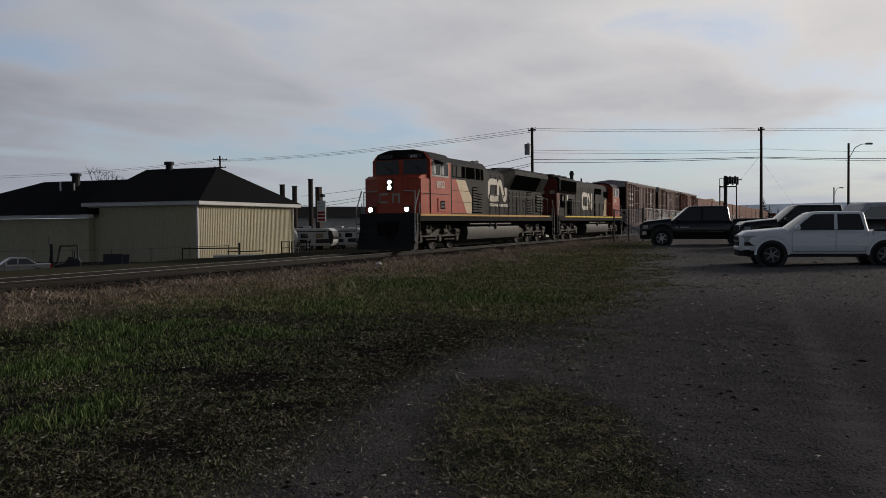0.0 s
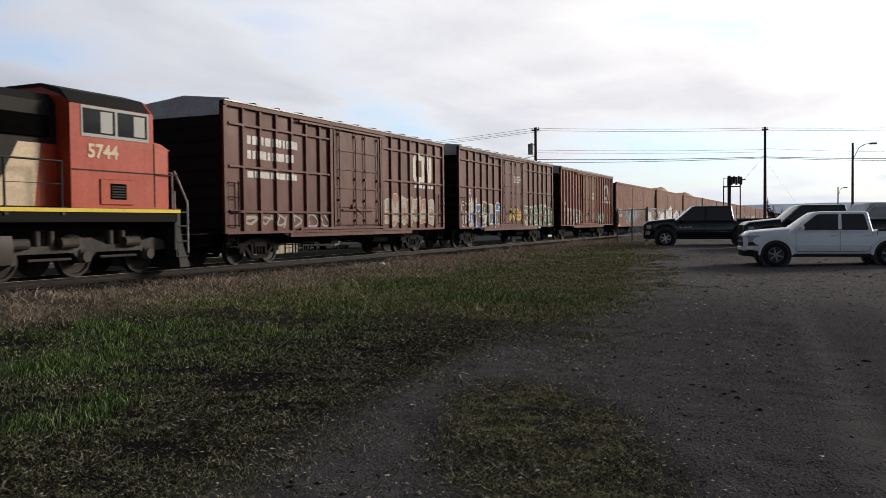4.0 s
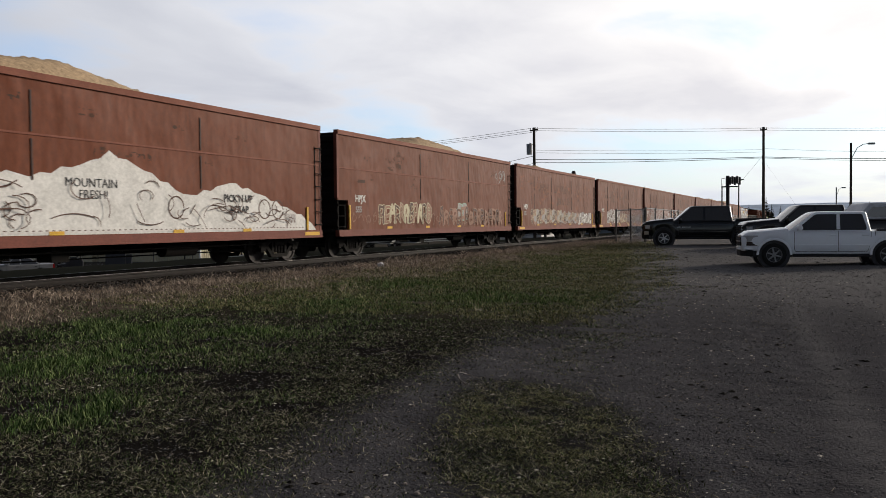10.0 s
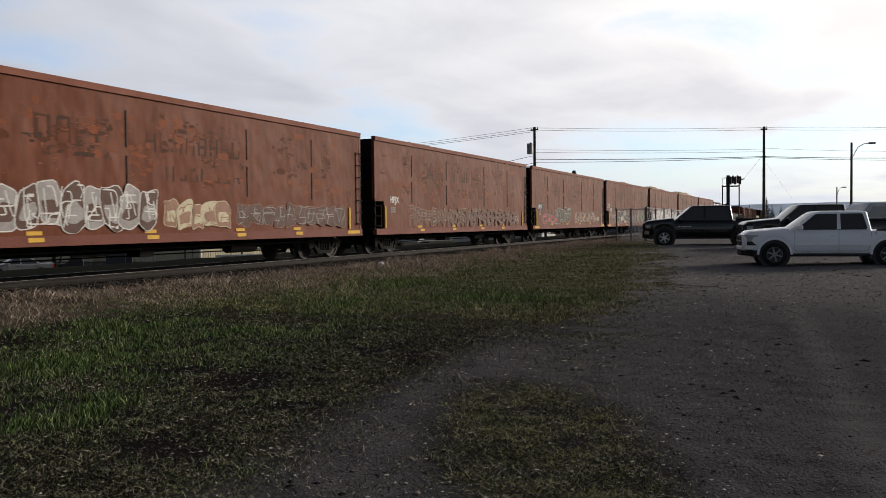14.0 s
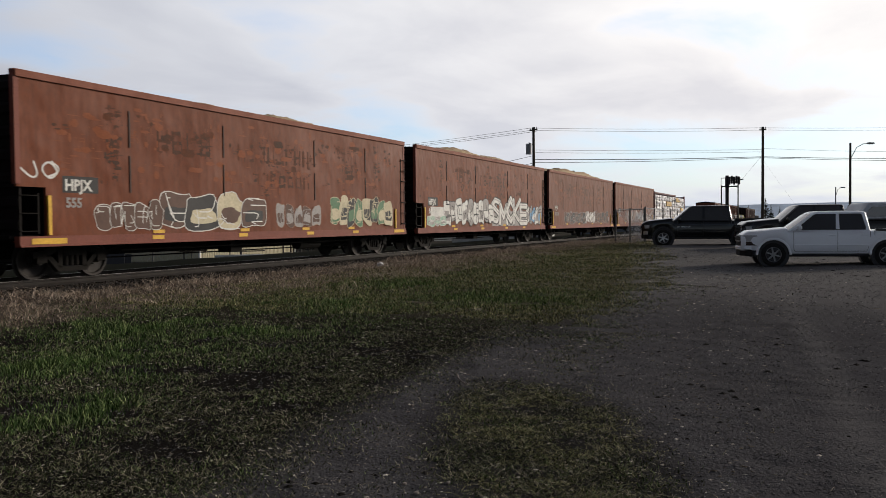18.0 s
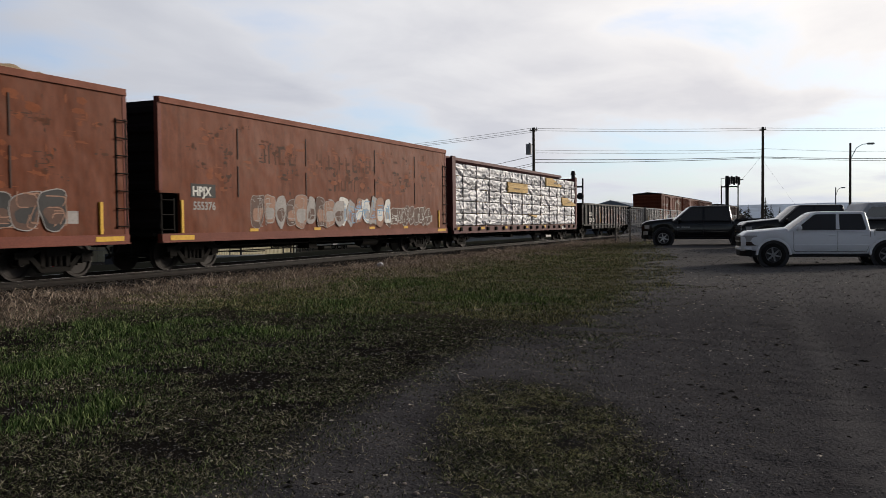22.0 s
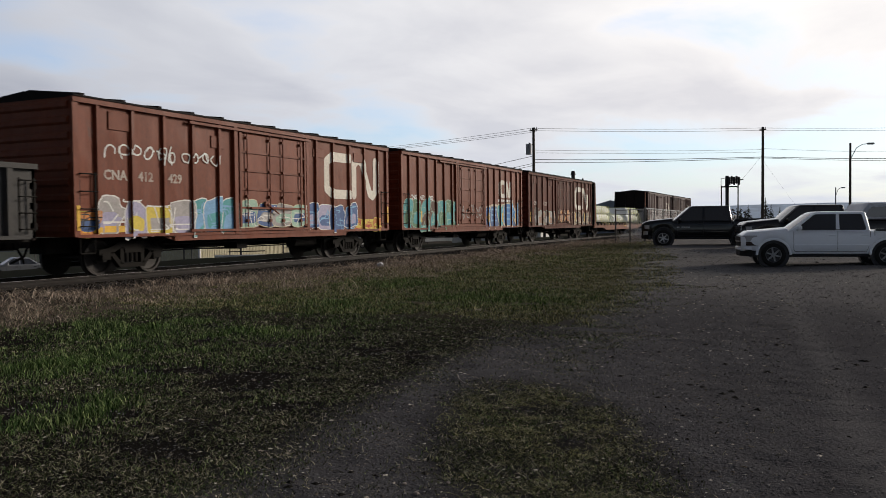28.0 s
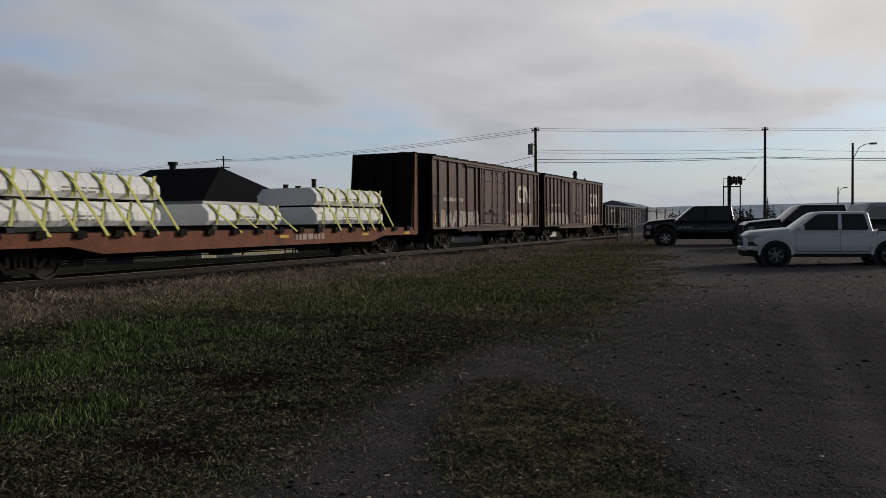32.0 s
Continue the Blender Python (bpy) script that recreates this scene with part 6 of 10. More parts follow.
def flat_car(s0):
    L = 22.0
    c = car("bulkhead_flat_car", s0, "rusty brown bulkhead flat car with stake pockets", "rail car")
    part("deck", Shape().box(0.2, L - 0.2, -1.5, 1.5, 1.02, 1.12), UNDER, c)
    part("side_sill", Shape().prism([(0.1, 0.78), (3.2, 0.78), (4.2, 0.58), (L - 4.2, 0.58), (L - 3.2, 0.78), (L - 0.1, 0.78), (L - 0.1, 1.10), (0.1, 1.10)], "y", -1.56, -1.44), FLAT_RUST, c)
    part("side_sill", Shape().prism([(0.1, 0.78), (3.2, 0.78), (4.2, 0.58), (L - 4.2, 0.58), (L - 3.2, 0.78), (L - 0.1, 0.78), (L - 0.1, 1.10), (0.1, 1.10)], "y", 1.44, 1.56), FLAT_RUST, c)
    for k in range(18):
        x = 1.2 + (L - 2.4) * k / 17
        part("stake_pocket", Shape().prism([(x - 0.16, 0.98), (x + 0.16, 0.98), (x + 0.12, 1.16), (x - 0.12, 1.16)], "y", -1.66, -1.55), UNDER, c)
    for x, way in ((0.0, 1), (L, -1)):
        b = Shape().box(x, x + way * 0.22, -1.55, 1.55, 1.0, 4.38)
        for yy in (-1.55, -0.5, 0.4, 1.43):
            b.prism([(x, 1.0), (x - way * 0.0 + way * 0.75, 1.0), (x + way * 0.3, 4.38), (x, 4.38)], "y", yy, yy + 0.12)
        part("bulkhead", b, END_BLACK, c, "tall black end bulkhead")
        part("bulkhead_edge", Shape().prism([(x + way * 0.22, 1.0), (x + way * 0.55, 1.0), (x + way * 0.34, 4.3), (x + way * 0.22, 4.3)], "y", -1.60, -1.552), FLAT_RUST, c)
    text_bars(c, 12.5, 0.74, [1.7], DULL_WHITE, 0.2, -1.56, 31)
    reflectors(c, (11.6, 17.0, 20.6), 0.82, -1.56, 0.10, 0.5)
    under_gear(c, L, 0.80, 0.4)
    truck(c, 2.3)
    truck(c, L - 2.3)
    coupler(c, -0.55, -1)
    coupler(c, L + 0.55, 1)
    # packs: chamfered long prisms of stacked pieces
    for x0, x1, tiers in ((1.5, 6.5, 2), (8.45, 12.1, 1), (14.25, 19.2, 2)):
        for tier in range(tiers):
            z = 1.26 + tier * 0.69
            p = thing("wrapped_pack", pose(s0 + x0, TRACK_Y, RAIL_Z + z), "long white-wrapped pack on dark bearers under yellow straps", "cargo pack", "white packs on the bulkhead flat car")
            prof = [(-1.28, 0.14), (-1.16, 0.0), (1.16, 0.0), (1.28, 0.14), (1.28, 0.36), (1.02, 0.62), (-1.02, 0.62), (-1.28, 0.36)]
            n, wdt = 6 if x1 - x0 > 4 else 5, (x1 - x0)
            for k in range(n):
                a = wdt * k / n
                part("wrapped_piece", Shape().prism(prof, "x", a + 0.008, a + wdt / n - 0.008), PACK_WHITE, p)
            part("bearer", Shape().box(0.4, 0.6, -1.1, 1.1, -0.07 if tier else -0.14, -0.003).box(wdt - 0.6, wdt - 0.4, -1.1, 1.1, -0.07 if tier else -0.14, -0.003), BLACK_PAINT, p)
            text_bars(p, wdt * 0.35, 0.22, [1.2, 0.9], SPRAY["grey"], 0.045, -1.282, 40 + tier)
            TRAIN.append((p, s0 + x0, z))
        top = 1.26 + (tiers - 1) * 0.69
        for k in range(6 if tiers == 2 else 4):
            x = x0 + 0.35 + (x1 - x0 - 0.7) * k / (5 if tiers == 2 else 3)
            s = Shape()
            w = 0.05
            # over the top, down the shoulder, then slanting out to a pocket on the sill
            path = [(x, 1.02, top + 0.63), (x, -1.03, top + 0.63), (x + 0.02, -1.31, top + 0.36), (x + 0.75, -1.62, 1.02)]
            for p, q in zip(path, path[1:]):
                s.add([(p[0] - w, p[1], p[2]), (p[0] + w, p[1], p[2]), (q[0] + w, q[1], q[2]), (q[0] - w, q[1], q[2]),
                       (p[0] - w, p[1] - 0.012, p[2] + 0.012), (p[0] + w, p[1] - 0.012, p[2] + 0.012), (q[0] + w, q[1] - 0.012, q[2] + 0.012), (q[0] - w, q[1] - 0.012, q[2] + 0.012)],
                      [(0, 3, 2, 1), (4, 5, 6, 7), (0, 1, 5, 4), (2, 3, 7, 6), (1, 2, 6, 5), (0, 4, 7, 3)])
            for zz in range(tiers):
                z = 1.26 + zz * 0.69
                s.prism([(x + 0.10, z + 0.64), (x + 0.19, z + 0.64), (x + 0.05, z + 0.02), (x - 0.04, z + 0.02)], "y", -1.30, -1.285)
            part("tie_down_strap", s, STRAP, c, "yellow webbing tie-down strap")


flat_car(232.25)


# -- locomotives --
LOCO_GREY = mat("sooty_grey_paint", (0.017, 0.016, 0.0145), 0.6, gloss=0.1, other=(0.010, 0.0095, 0.009), amount=0.8, scale=1.0, fine=12, bump=0.03, stretch=(1, 1, 0.4))
TRUCK_GREY = mat("dusty_truck_frame", (0.050, 0.044, 0.036), 0.7, other=(0.022, 0.02, 0.018), amount=0.9, scale=2.0, fine=18, bump=0.1)
HAND_WHITE = mat("handrail_white", (0.3, 0.3, 0.29), 0.5, other=(0.35, 0.34, 0.33), scale=3, fine=30, bump=0.02)
GRILLE = mat("radiator_mesh_black", (0.003, 0.003, 0.003), 0.9, gloss=0.0, other=(0.005, 0.005, 0.005), scale=3, fine=60, bump=0.1)
NUMBER_GLASS = mat("number_board", (0.02, 0.02, 0.02), 0.3, other=(0.03, 0.03, 0.03), scale=3, fine=30, bump=0.0)


class Engine:
    """Builds in a frame with the nose at x = 0; a reversed engine is turned end for end."""

    def __init__(self, s0, length, flip, label):
        self.L, self.flip = length, flip
        self.ob = car("locomotive", s0, label, "locomotive", "locomotives of the train")
        self.m = Matrix.Translation((length, 0, 0)) @ Matrix.Diagonal((-1, 1, 1, 1)) if flip else Matrix.Identity(4)

    def x(self, a):
        return self.L - a if self.flip else a

    def put(self, name, shape, material, label="", smooth=False, parent=None):
        return part(name, shape.moved(self.m), material, parent or self.ob, label, smooth)

    def flat(self, name, polys, y, material, label=""):
        return decal(name, [[(self.x(u), w) for u, w in p] for p in polys], y, material, self.ob, label)


def engine_truck(e, xc):
    t = e.put("engine_truck", Shape().chamfer(xc - 0.25, xc + 0.25, -1.0, 1.0, 0.55, 0.95, 0.05).box(xc - 2.3, xc + 2.3, -0.3, 0.3, 0.45, 0.7), UNDER, "grey three-axle engine truck")
    frame_poly = [(-2.75, 0.62), (-2.75, 0.86), (-2.3, 0.95), (-1.5, 0.80), (-0.7, 0.80), (-0.2, 0.98), (0.5, 0.98), (0.9, 0.80), (1.5, 0.80), (2.2, 0.98), (2.75, 0.90), (2.75, 0.62), (2.35, 0.58), (2.1, 0.40),
                  (1.9, 0.62), (0.35, 0.62), (0.15, 0.40), (-0.15, 0.40), (-0.35, 0.62), (-1.85, 0.62), (-2.1, 0.40), (-2.35, 0.58)]
    for side in (-1, 1):
        e.put("truck_frame", Shape().prism([(xc + u, w) for u, w in frame_poly], "y", side * 1.12, side * 0.98), TRUCK_GREY, parent=t)
        s = Shape()
        for k in (-1, 0, 1):
            x = xc + k * 2.12
            s = Shape().chamfer(x - 0.2, x + 0.2, side * 1.0 - 0.17, side * 1.0 + 0.17, 0.36, 0.70, 0.05)
            s.rod((x, side * 1.02, 0.52), (x, side * 1.22, 0.52), 0.14, 12)
            e.put("axle_box", s, TRUCK_GREY, parent=t)
        s = Shape()
        for x in (xc - 1.25, xc - 0.85, xc + 0.95, xc + 1.35):
            s.rod((x, side * 1.05, 0.80), (x, side * 1.05, 1.15), 0.10, 10)
        e.put("spring_set", s, TRUCK_GREY, parent=t)
        for x in (xc - 1.7, xc + 0.3, xc + 1.7):
            e.put("brake_cylinder", Shape().rod((x, side * 1.18, 0.86), (x + 0.5, side * 1.18, 0.86), 0.13, 12), TRUCK_GREY, parent=t)
        s = Shape().rod((xc - 1.6, side * 1.2, 0.5), (xc - 0.4, side * 1.2, 0.5), 0.035, 6).rod((xc + 0.5, side * 1.2, 0.48), (xc + 1.7, side * 1.2, 0.48), 0.035, 6)
        e.put("brake_rod", s, TRUCK_GREY, parent=t)
    for k in (-1, 0, 1):
        w = part("wheel_set", LOCO_WHEEL, None, t)
        w.matrix_parent_inverse = pose(e.x(xc + k * 2.12), 0, 0.52)
        WHEELS.append(w)


def engine_common(e, sill0, sill1, tank, trucks, stripe):
    L = e.L
    e.put("frame", Shape().box(0.9, L - 0.9, -1.50, 1.50, 1.36, 1.70).box(0.6, L - 0.6, -0.5, 0.5, 0.75, 1.36), UNDER)
    for sgn in (-1, 1):
        e.put("sill_stripe", Shape().box(sill0, sill1, sgn * 1.50, sgn * 1.535, 1.60, 1.69), stripe, "yellow sill stripe")
    a, b = tank
    prof = [(-0.9, 0.22), (0.9, 0.22), (1.38, 0.42), (1.46, 0.80), (1.40, 1.06), (-1.40, 1.06), (-1.46, 0.80), (-1.38, 0.42)]
    tk = e.put("fuel_tank", Shape().prism(prof, "x", a, b), TANK, "grey-brown fuel tank under the frame", True)
    e.put("tank_fitting", Shape().rod((a + 3.2, -1.46, 1.05), (a + 3.2, -1.46, 1.32), 0.05).box(a + 4.0, a + 4.12, -1.52, -1.42, 0.92, 1.25).rod((a + 0.6, -1.3, 1.2), (b - 1.2, -1.3, 1.2), 0.05, 8), TANK, parent=tk)
    e.put("air_reservoir", Shape().rod((a + 0.5, -1.1, 1.24), (b - 2.5, -1.1, 1.24), 0.12, 12), UNDER)
    for xc in trucks:
        engine_truck(e, xc)
    for x, way in ((0.0, -1), (L, 1)):
        coupler(e.ob, e.x(x + 0.15 * -way), way * (-1 if e.flip else 1))
    # plow, end plates and steps
    e.put("snow_plow", Shape().prism([(0.35, 0.10), (0.75, 0.10), (0.95, 1.25), (0.75, 1.30), (0.62, 0.7)], "y", -1.45, 1.45).box(0.72, 0.92, -1.45, 1.45, 0.9, 1.72), BLACK_PAINT, "black snow plow pilot")
    e.put("end_plate", Shape().box(L - 0.95, L - 0.80, -1.45, 1.45, 0.45, 1.72), BLACK_PAINT)
    for x0, x1 in ((0.45, 0.95), (L - 0.95, L - 0.40)):
        for sgn in (-1, 1):
            s = Shape()
            for z in (0.42, 0.84, 1.26, 1.64):
                s.box(x0, x1, sgn * 1.5, sgn * 1.12, z - 0.03, z)
            s.box(x0 if x0 > 3 else x1 - 0.03, x0 + 0.03 if x0 > 3 else x1, sgn * 1.5, sgn * 1.12, 0.4, 1.7)
            e.put("step_well", s, BLACK_PAINT)
            x = x1 if x0 > 3 else x0
            y = sgn * 1.47
            e.put("grab_rail", Shape().bar([(x, y, 0.5), (x, y, 1.9), (x + (-0.5 if x0 > 3 else 0.5), y, 2.75)], 0.028, 8).bar([(x + (-0.5 if x0 > 3 else 0.5), y, 0.6), (x + (-0.5 if x0 > 3 else 0.5), y, 2.2)], 0.024, 8), HAND_WHITE, "pale bent grab rail")


def side_rail(e, a, b, n, dip=0.0):
    for k in range(n + 1):
        x = a + (b - a) * k / n
        e.put("rail_post", Shape().rod((x, -1.47, 1.66), (x, -1.47, 2.78), 0.028, 8).box(x - 0.05, x + 0.05, -1.53, -1.47, 1.52, 1.72), BLACK_PAINT)
    e.put("handrail", Shape().rod((a, -1.47, 2.78), (b, -1.47, 2.78), 0.024, 8).rod((a, -1.47, 2.25), (b, -1.47, 2.25), 0.008, 5), BLACK_PAINT)
    e.put("handrail", Shape().rod((a, 1.47, 2.78), (b, 1.47, 2.78), 0.024, 8), LOCO_GREY)


def slats(e, name, x0, x1, z0, z1, y, n, material, lip=0.05):
    s = Shape()
    for k in range(n):
        z = z0 + (z1 - z0) * (k + 0.5) / n
        h = (z1 - z0) / n * 0.36
        s.prism([(y, z - h), (y - lip, z - h), (y, z + h)], "x", x0, x1)
    e.put(name + "_backing", Shape().box(x0 - 0.04, x1 + 0.04, y - 0.004, y + 0.03, z0 - 0.03, z1 + 0.03), GRILLE)
    e.put(name, s, material)


def hood_doors(e, x0, x1, z0, z1, y, n, seed):
    """Door leaves a hair proud of the hood, with hinges and latches."""
    rnd = random.Random(seed)
    for k in range(n):
        a, b = x0 + (x1 - x0) * k / n, x0 + (x1 - x0) * (k + 1) / n
        d = e.put("hood_door", Shape().chamfer(a + 0.02, b - 0.02, y - 0.022, y + 0.01, z0, z1, 0.008), LOCO_GREY)
        s = Shape()
        for z in (z0 + 0.25, (z0 + z1) / 2, z1 - 0.25):
            s.box(a + 0.05, a + 0.09, y - 0.045, y - 0.02, z, z + 0.16)
        s.box(b - 0.16, b - 0.08, y - 0.04, y - 0.02, (z0 + z1) / 2 - 0.2, (z0 + z1) / 2 - 0.05)
        e.put("door_latch", s, BLACK_PAINT, parent=d)


def cab(e, x0, x1, nose0, number, visor):
    """Wide nose, cab with windshield, side windows and roof."""
    red = LOCO_RED
    plan = [(nose0, -0.62), (nose0 + 0.28, -1.42), (x0 + 0.05, -1.48), (x0 + 0.05, 1.48), (nose0 + 0.28, 1.42), (nose0, 0.62)]
    e.put("nose", Shape().prism(plan, "z", 1.70, 3.30).prism([(nose0 + 0.12, 3.29), (x0 + 0.05, 3.29), (x0 + 0.05, 3.50), (nose0 + 0.5, 3.45)], "y", -1.36, 1.36), red, "orange-red wide nose")
    prof = [(-1.5, 1.70), (1.5, 1.70), (1.5, 4.18), (1.22, 4.50), (0.6, 4.66), (-0.6, 4.66), (-1.22, 4.50), (-1.5, 4.18)]
    e.put("cab", Shape().prism(prof, "x", x0, x1), red, "orange-red cab side")
    e.put("cab_roof", Shape().prism([(1.52, 4.19), (1.24, 4.52), (0.6, 4.69), (-0.6, 4.69), (-1.24, 4.52), (-1.52, 4.19), (-1.2, 4.40), (-0.6, 4.6), (0.6, 4.6), (1.2, 4.40)], "x", x0 + 0.12, x1 + 0.02), LOCO_BLACK)
    # side windows in a pale frame
    a, b = x0 + 0.18, x1 - 0.32
    f = e.put("window_frame", Shape().box(a, b, -1.515, -1.495, 3.42, 3.50).box(a, b, -1.515, -1.495, 4.10, 4.17).box(a, a + 0.05, -1.515, -1.495, 3.5, 4.1).box(b - 0.05, b, -1.515, -1.495, 3.5, 4.1)
              .box((a + b) / 2 - 0.04, (a + b) / 2 + 0.04, -1.515, -1.495, 3.5, 4.1), HAND_WHITE, "pale side window frame")
    for p, q in ((a + 0.05, (a + b) / 2 - 0.04), ((a + b) / 2 + 0.04, b - 0.05)):
        e.put("pane", Shape().box(p, q, -1.507, -1.497, 3.5, 4.1), GLASS, parent=f)
        e.put("blind", Shape().box(p + 0.08, p + (q - p) * 0.45, -1.512, -1.508, 3.54, 4.06), HAND_WHITE, parent=f)
    if visor:
        e.put("visor", Shape().prism([(-1.5, 4.22), (-1.86, 4.10), (-1.86, 4.08), (-1.5, 4.18)], "x", a + 0.2, b - 0.1), LOCO_BLACK, "tilted sun visor")
    for y0, y1 in ((-1.34, -0.12), (0.12, 1.34)):
        w = e.put("windshield", Shape().box(x0 - 0.012, x0 + 0.01, y0, y1, 3.54, 4.20), CAB_GLASS, "dark windshield")
        e.put("wiper", Shape().rod((x0 - 0.03, y0 + 0.2, 3.6), (x0 - 0.03, y0 + 0.7, 3.95), 0.012, 5), BLACK_PAINT, parent=w)
    e.put("cab_brow", Shape().prism([(-1.30, 4.24), (1.30, 4.24), (1.18, 4.50), (0.6, 4.67), (-0.6, 4.67), (-1.18, 4.50)], "x", x0 - 0.035, x0 + 0.16), LOCO_BLACK, "black brow over the windshields")
    for yb in (-0.75, 0.75):
        e.put("number_board", Shape().chamfer(x0 - 0.075, x0 + 0.1, yb - 0.36, yb + 0.36, 4.27, 4.47, 0.02), NUMBER_GLASS)
    # headlights on the nose, ditch lights over the plow
    hd = e.put("headlight_housing", Shape().chamfer(nose0 - 0.05, nose0 + 0.05, -0.17, 0.17, 2.72, 3.28, 0.02), BLACK_PAINT)
    for z in (2.88, 3.13):
        e.put("headlight", Shape().rod((nose0 - 0.075, 0, z), (nose0 - 0.05, 0, z), 0.095, 16), HEADLIGHT if not e.flip else GLASS, "lit round headlight" if not e.flip else "", parent=hd)
    for sgn in (-1, 1):
        d = e.put("ditch_light_housing", Shape().chamfer(0.78, 0.98, sgn * 0.92 - 0.15, sgn * 0.92 + 0.15, 1.74, 2.04, 0.03), BLACK_PAINT)
        e.put("ditch_light", Shape().rod((0.755, sgn * 0.92, 1.89), (0.78, sgn * 0.92, 1.89), 0.10, 16), HEADLIGHT if not e.flip else GLASS, "lit ditch light" if not e.flip else "", parent=d)
    e.put("front_rail", Shape().bar([(0.85, -1.3, 1.7), (0.85, -1.3, 2.7), (1.0, -0.5, 2.75)], 0.025, 8).bar([(0.85, 1.3, 1.7), (0.85, 1.3, 2.7), (1.0, 0.5, 2.75)], 0.025, 8), HAND_WHITE)
    e.put("cab_hatch", Shape().chamfer(x0 + 0.75, x0 + 1.85, -1.535, -1.495, 1.78, 2.42, 0.02), red)
    slats(e, "cab_vent", x0 + 1.05, x0 + 1.50, 1.95, 2.28, -1.54, 5, LOCO_BLACK, 0.02)
    s = Shape().box(x0 - 0.9, x1 - 0.02, -1.512, -1.49, 2.60, 2.63).box(x0 - 0.03, x0, -1.512, -1.49, 1.75, 3.42)
    e.put("panel_seam", s, LOCO_BLACK)


def lead_engine():
    e = Engine(-197.2, 22.6, False, "orange and black diesel locomotive with lit headlights leading the train")
    engine_common(e, 0.95, 20.95, (6.7, 14.9), (3.75, 18.35), YELLOW_DULL)
    cab(e, 2.1, 4.45, 0.95, "8932", True)
    ob = e.ob
    words(ob, "8932", 2.75, 2.92, 0.46, LOGO_WHITE, -1.505, 0.012, 1.05)
    words(ob, "8932", 0, 0, 0.17, LOGO_WHITE).matrix_basis = pose(2.02, -0.52, 4.30, 0, 0, -90)
    # full-width body behind the cab
    prof = [(-1.48, 1.70), (1.48, 1.70), (1.48, 4.12), (1.22, 4.42), (0.7, 4.54), (-0.7, 4.54), (-1.22, 4.42), (-1.48, 4.12)]
    e.put("equipment_body", Shape().prism(prof, "x", 4.45, 9.4), LOCO_BLACK, "black body behind the cab")
    e.flat("red_panel", [[(4.5, 1.74), (6.5, 1.74), (5.08, 3.42), (4.5, 3.42)]], -1.486, LOCO_RED)
    e.flat("cream_stripe", [[(6.5, 1.74), (7.15, 1.74), (7.15, 2.55), (6.28, 3.42), (5.08, 3.42)]], -1.487, LOCO_WHITE, "cream diagonal stripe")
    e.put("panel_seam", Shape().box(4.5, 9.3, -1.50, -1.47, 3.40, 3.44).box(4.5, 7.2, -1.497, -1.47, 2.84, 2.86).box(4.5, 7.2, -1.497, -1.47, 2.28, 2.30).box(4.47, 4.53, -1.51, -1.47, 1.72, 4.1), LOCO_BLACK)
    for a, b in ((4.65, 5.05), (5.15, 5.75), (5.85, 6.3), (6.4, 7.6), (7.75, 8.35), (8.45, 8.85)):
        e.put("equipment_window", Shape().box(a, b, -1.492, -1.47, 3.50, 4.08), GRILLE)
    e.put("equipment_door", Shape().chamfer(4.65, 5.05, -1.51, -1.48, 3.52, 4.06, 0.01).chamfer(5.15, 5.75, -1.51, -1.48, 3.52, 4.06, 0.01), LOCO_GREY)
    slats(e, "louvre", 7.3, 7.95, 1.80, 3.08, -1.482, 9, LOCO_GREY, 0.06)
    slats(e, "louvre", 8.02, 8.6, 1.80, 2.75, -1.482, 7, LOCO_GREY, 0.06)
    e.put("roof_conduit", Shape().rod((4.6, -1.35, 4.2), (9.3, -1.35, 4.14), 0.03, 6).bar([(9.3, -1.35, 4.14), (9.45, -1.2, 3.0), (9.6, -1.2, 2.85)], 0.025), BLACK_PAINT)
    e.put("horn", Shape().rod((9.55, -0.6, 4.2), (9.55, -0.6, 4.5), 0.04).rod((9.3, -0.75, 4.52), (9.8, -0.75, 4.55), 0.05, 10, 0.11).rod((9.3, -0.5, 4.52), (9.8, -0.5, 4.55), 0.05, 10, 0.11), BLACK_PAINT)
    # hood
    hood = [(-0.98, 1.70), (0.98, 1.70), (0.98, 4.05), (0.75, 4.24), (-0.75, 4.24), (-0.98, 4.05)]
    e.put("hood", Shape().prism(hood, "x", 9.4, 20.95), LOCO_BLACK)
    hood_doors(e, 9.7, 14.2, 1.80, 3.95, -0.98, 6, 5)
    hood_doors(e, 14.3, 17.6, 1.80, 3.15, -0.98, 5, 6)
    emblem(ob, 10.95, 2.62, 2.75, 0.95, 0.17, LOGO_WHITE, -1.003)
    text_bars(ob, 10.95, 2.18, [2.7], LOGO_WHITE, 0.16, -1.005, 51)
    slats(e, "radiator_louvre", 17.75, 18.6, 1.85, 3.15, -0.99, 13, LOCO_GREY, 0.05)
    slats(e, "air_vent", 19.6, 20.9, 1.95, 3.05, -0.99, 6, TANK, 0.12)
    e.put("radiator_wing", Shape().prism([(-0.98, 3.22), (-0.2, 3.22), (-0.2, 4.49), (-1.12, 4.49), (-1.42, 4.32), (-1.42, 4.08)], "x", 14.3, 20.95)
          .prism([(0.98, 3.22), (0.2, 3.22), (0.2, 4.49), (1.12, 4.49), (1.42, 4.32), (1.42, 4.08)], "x", 14.3, 20.95), LOCO_GREY, "flared grey radiator housing")
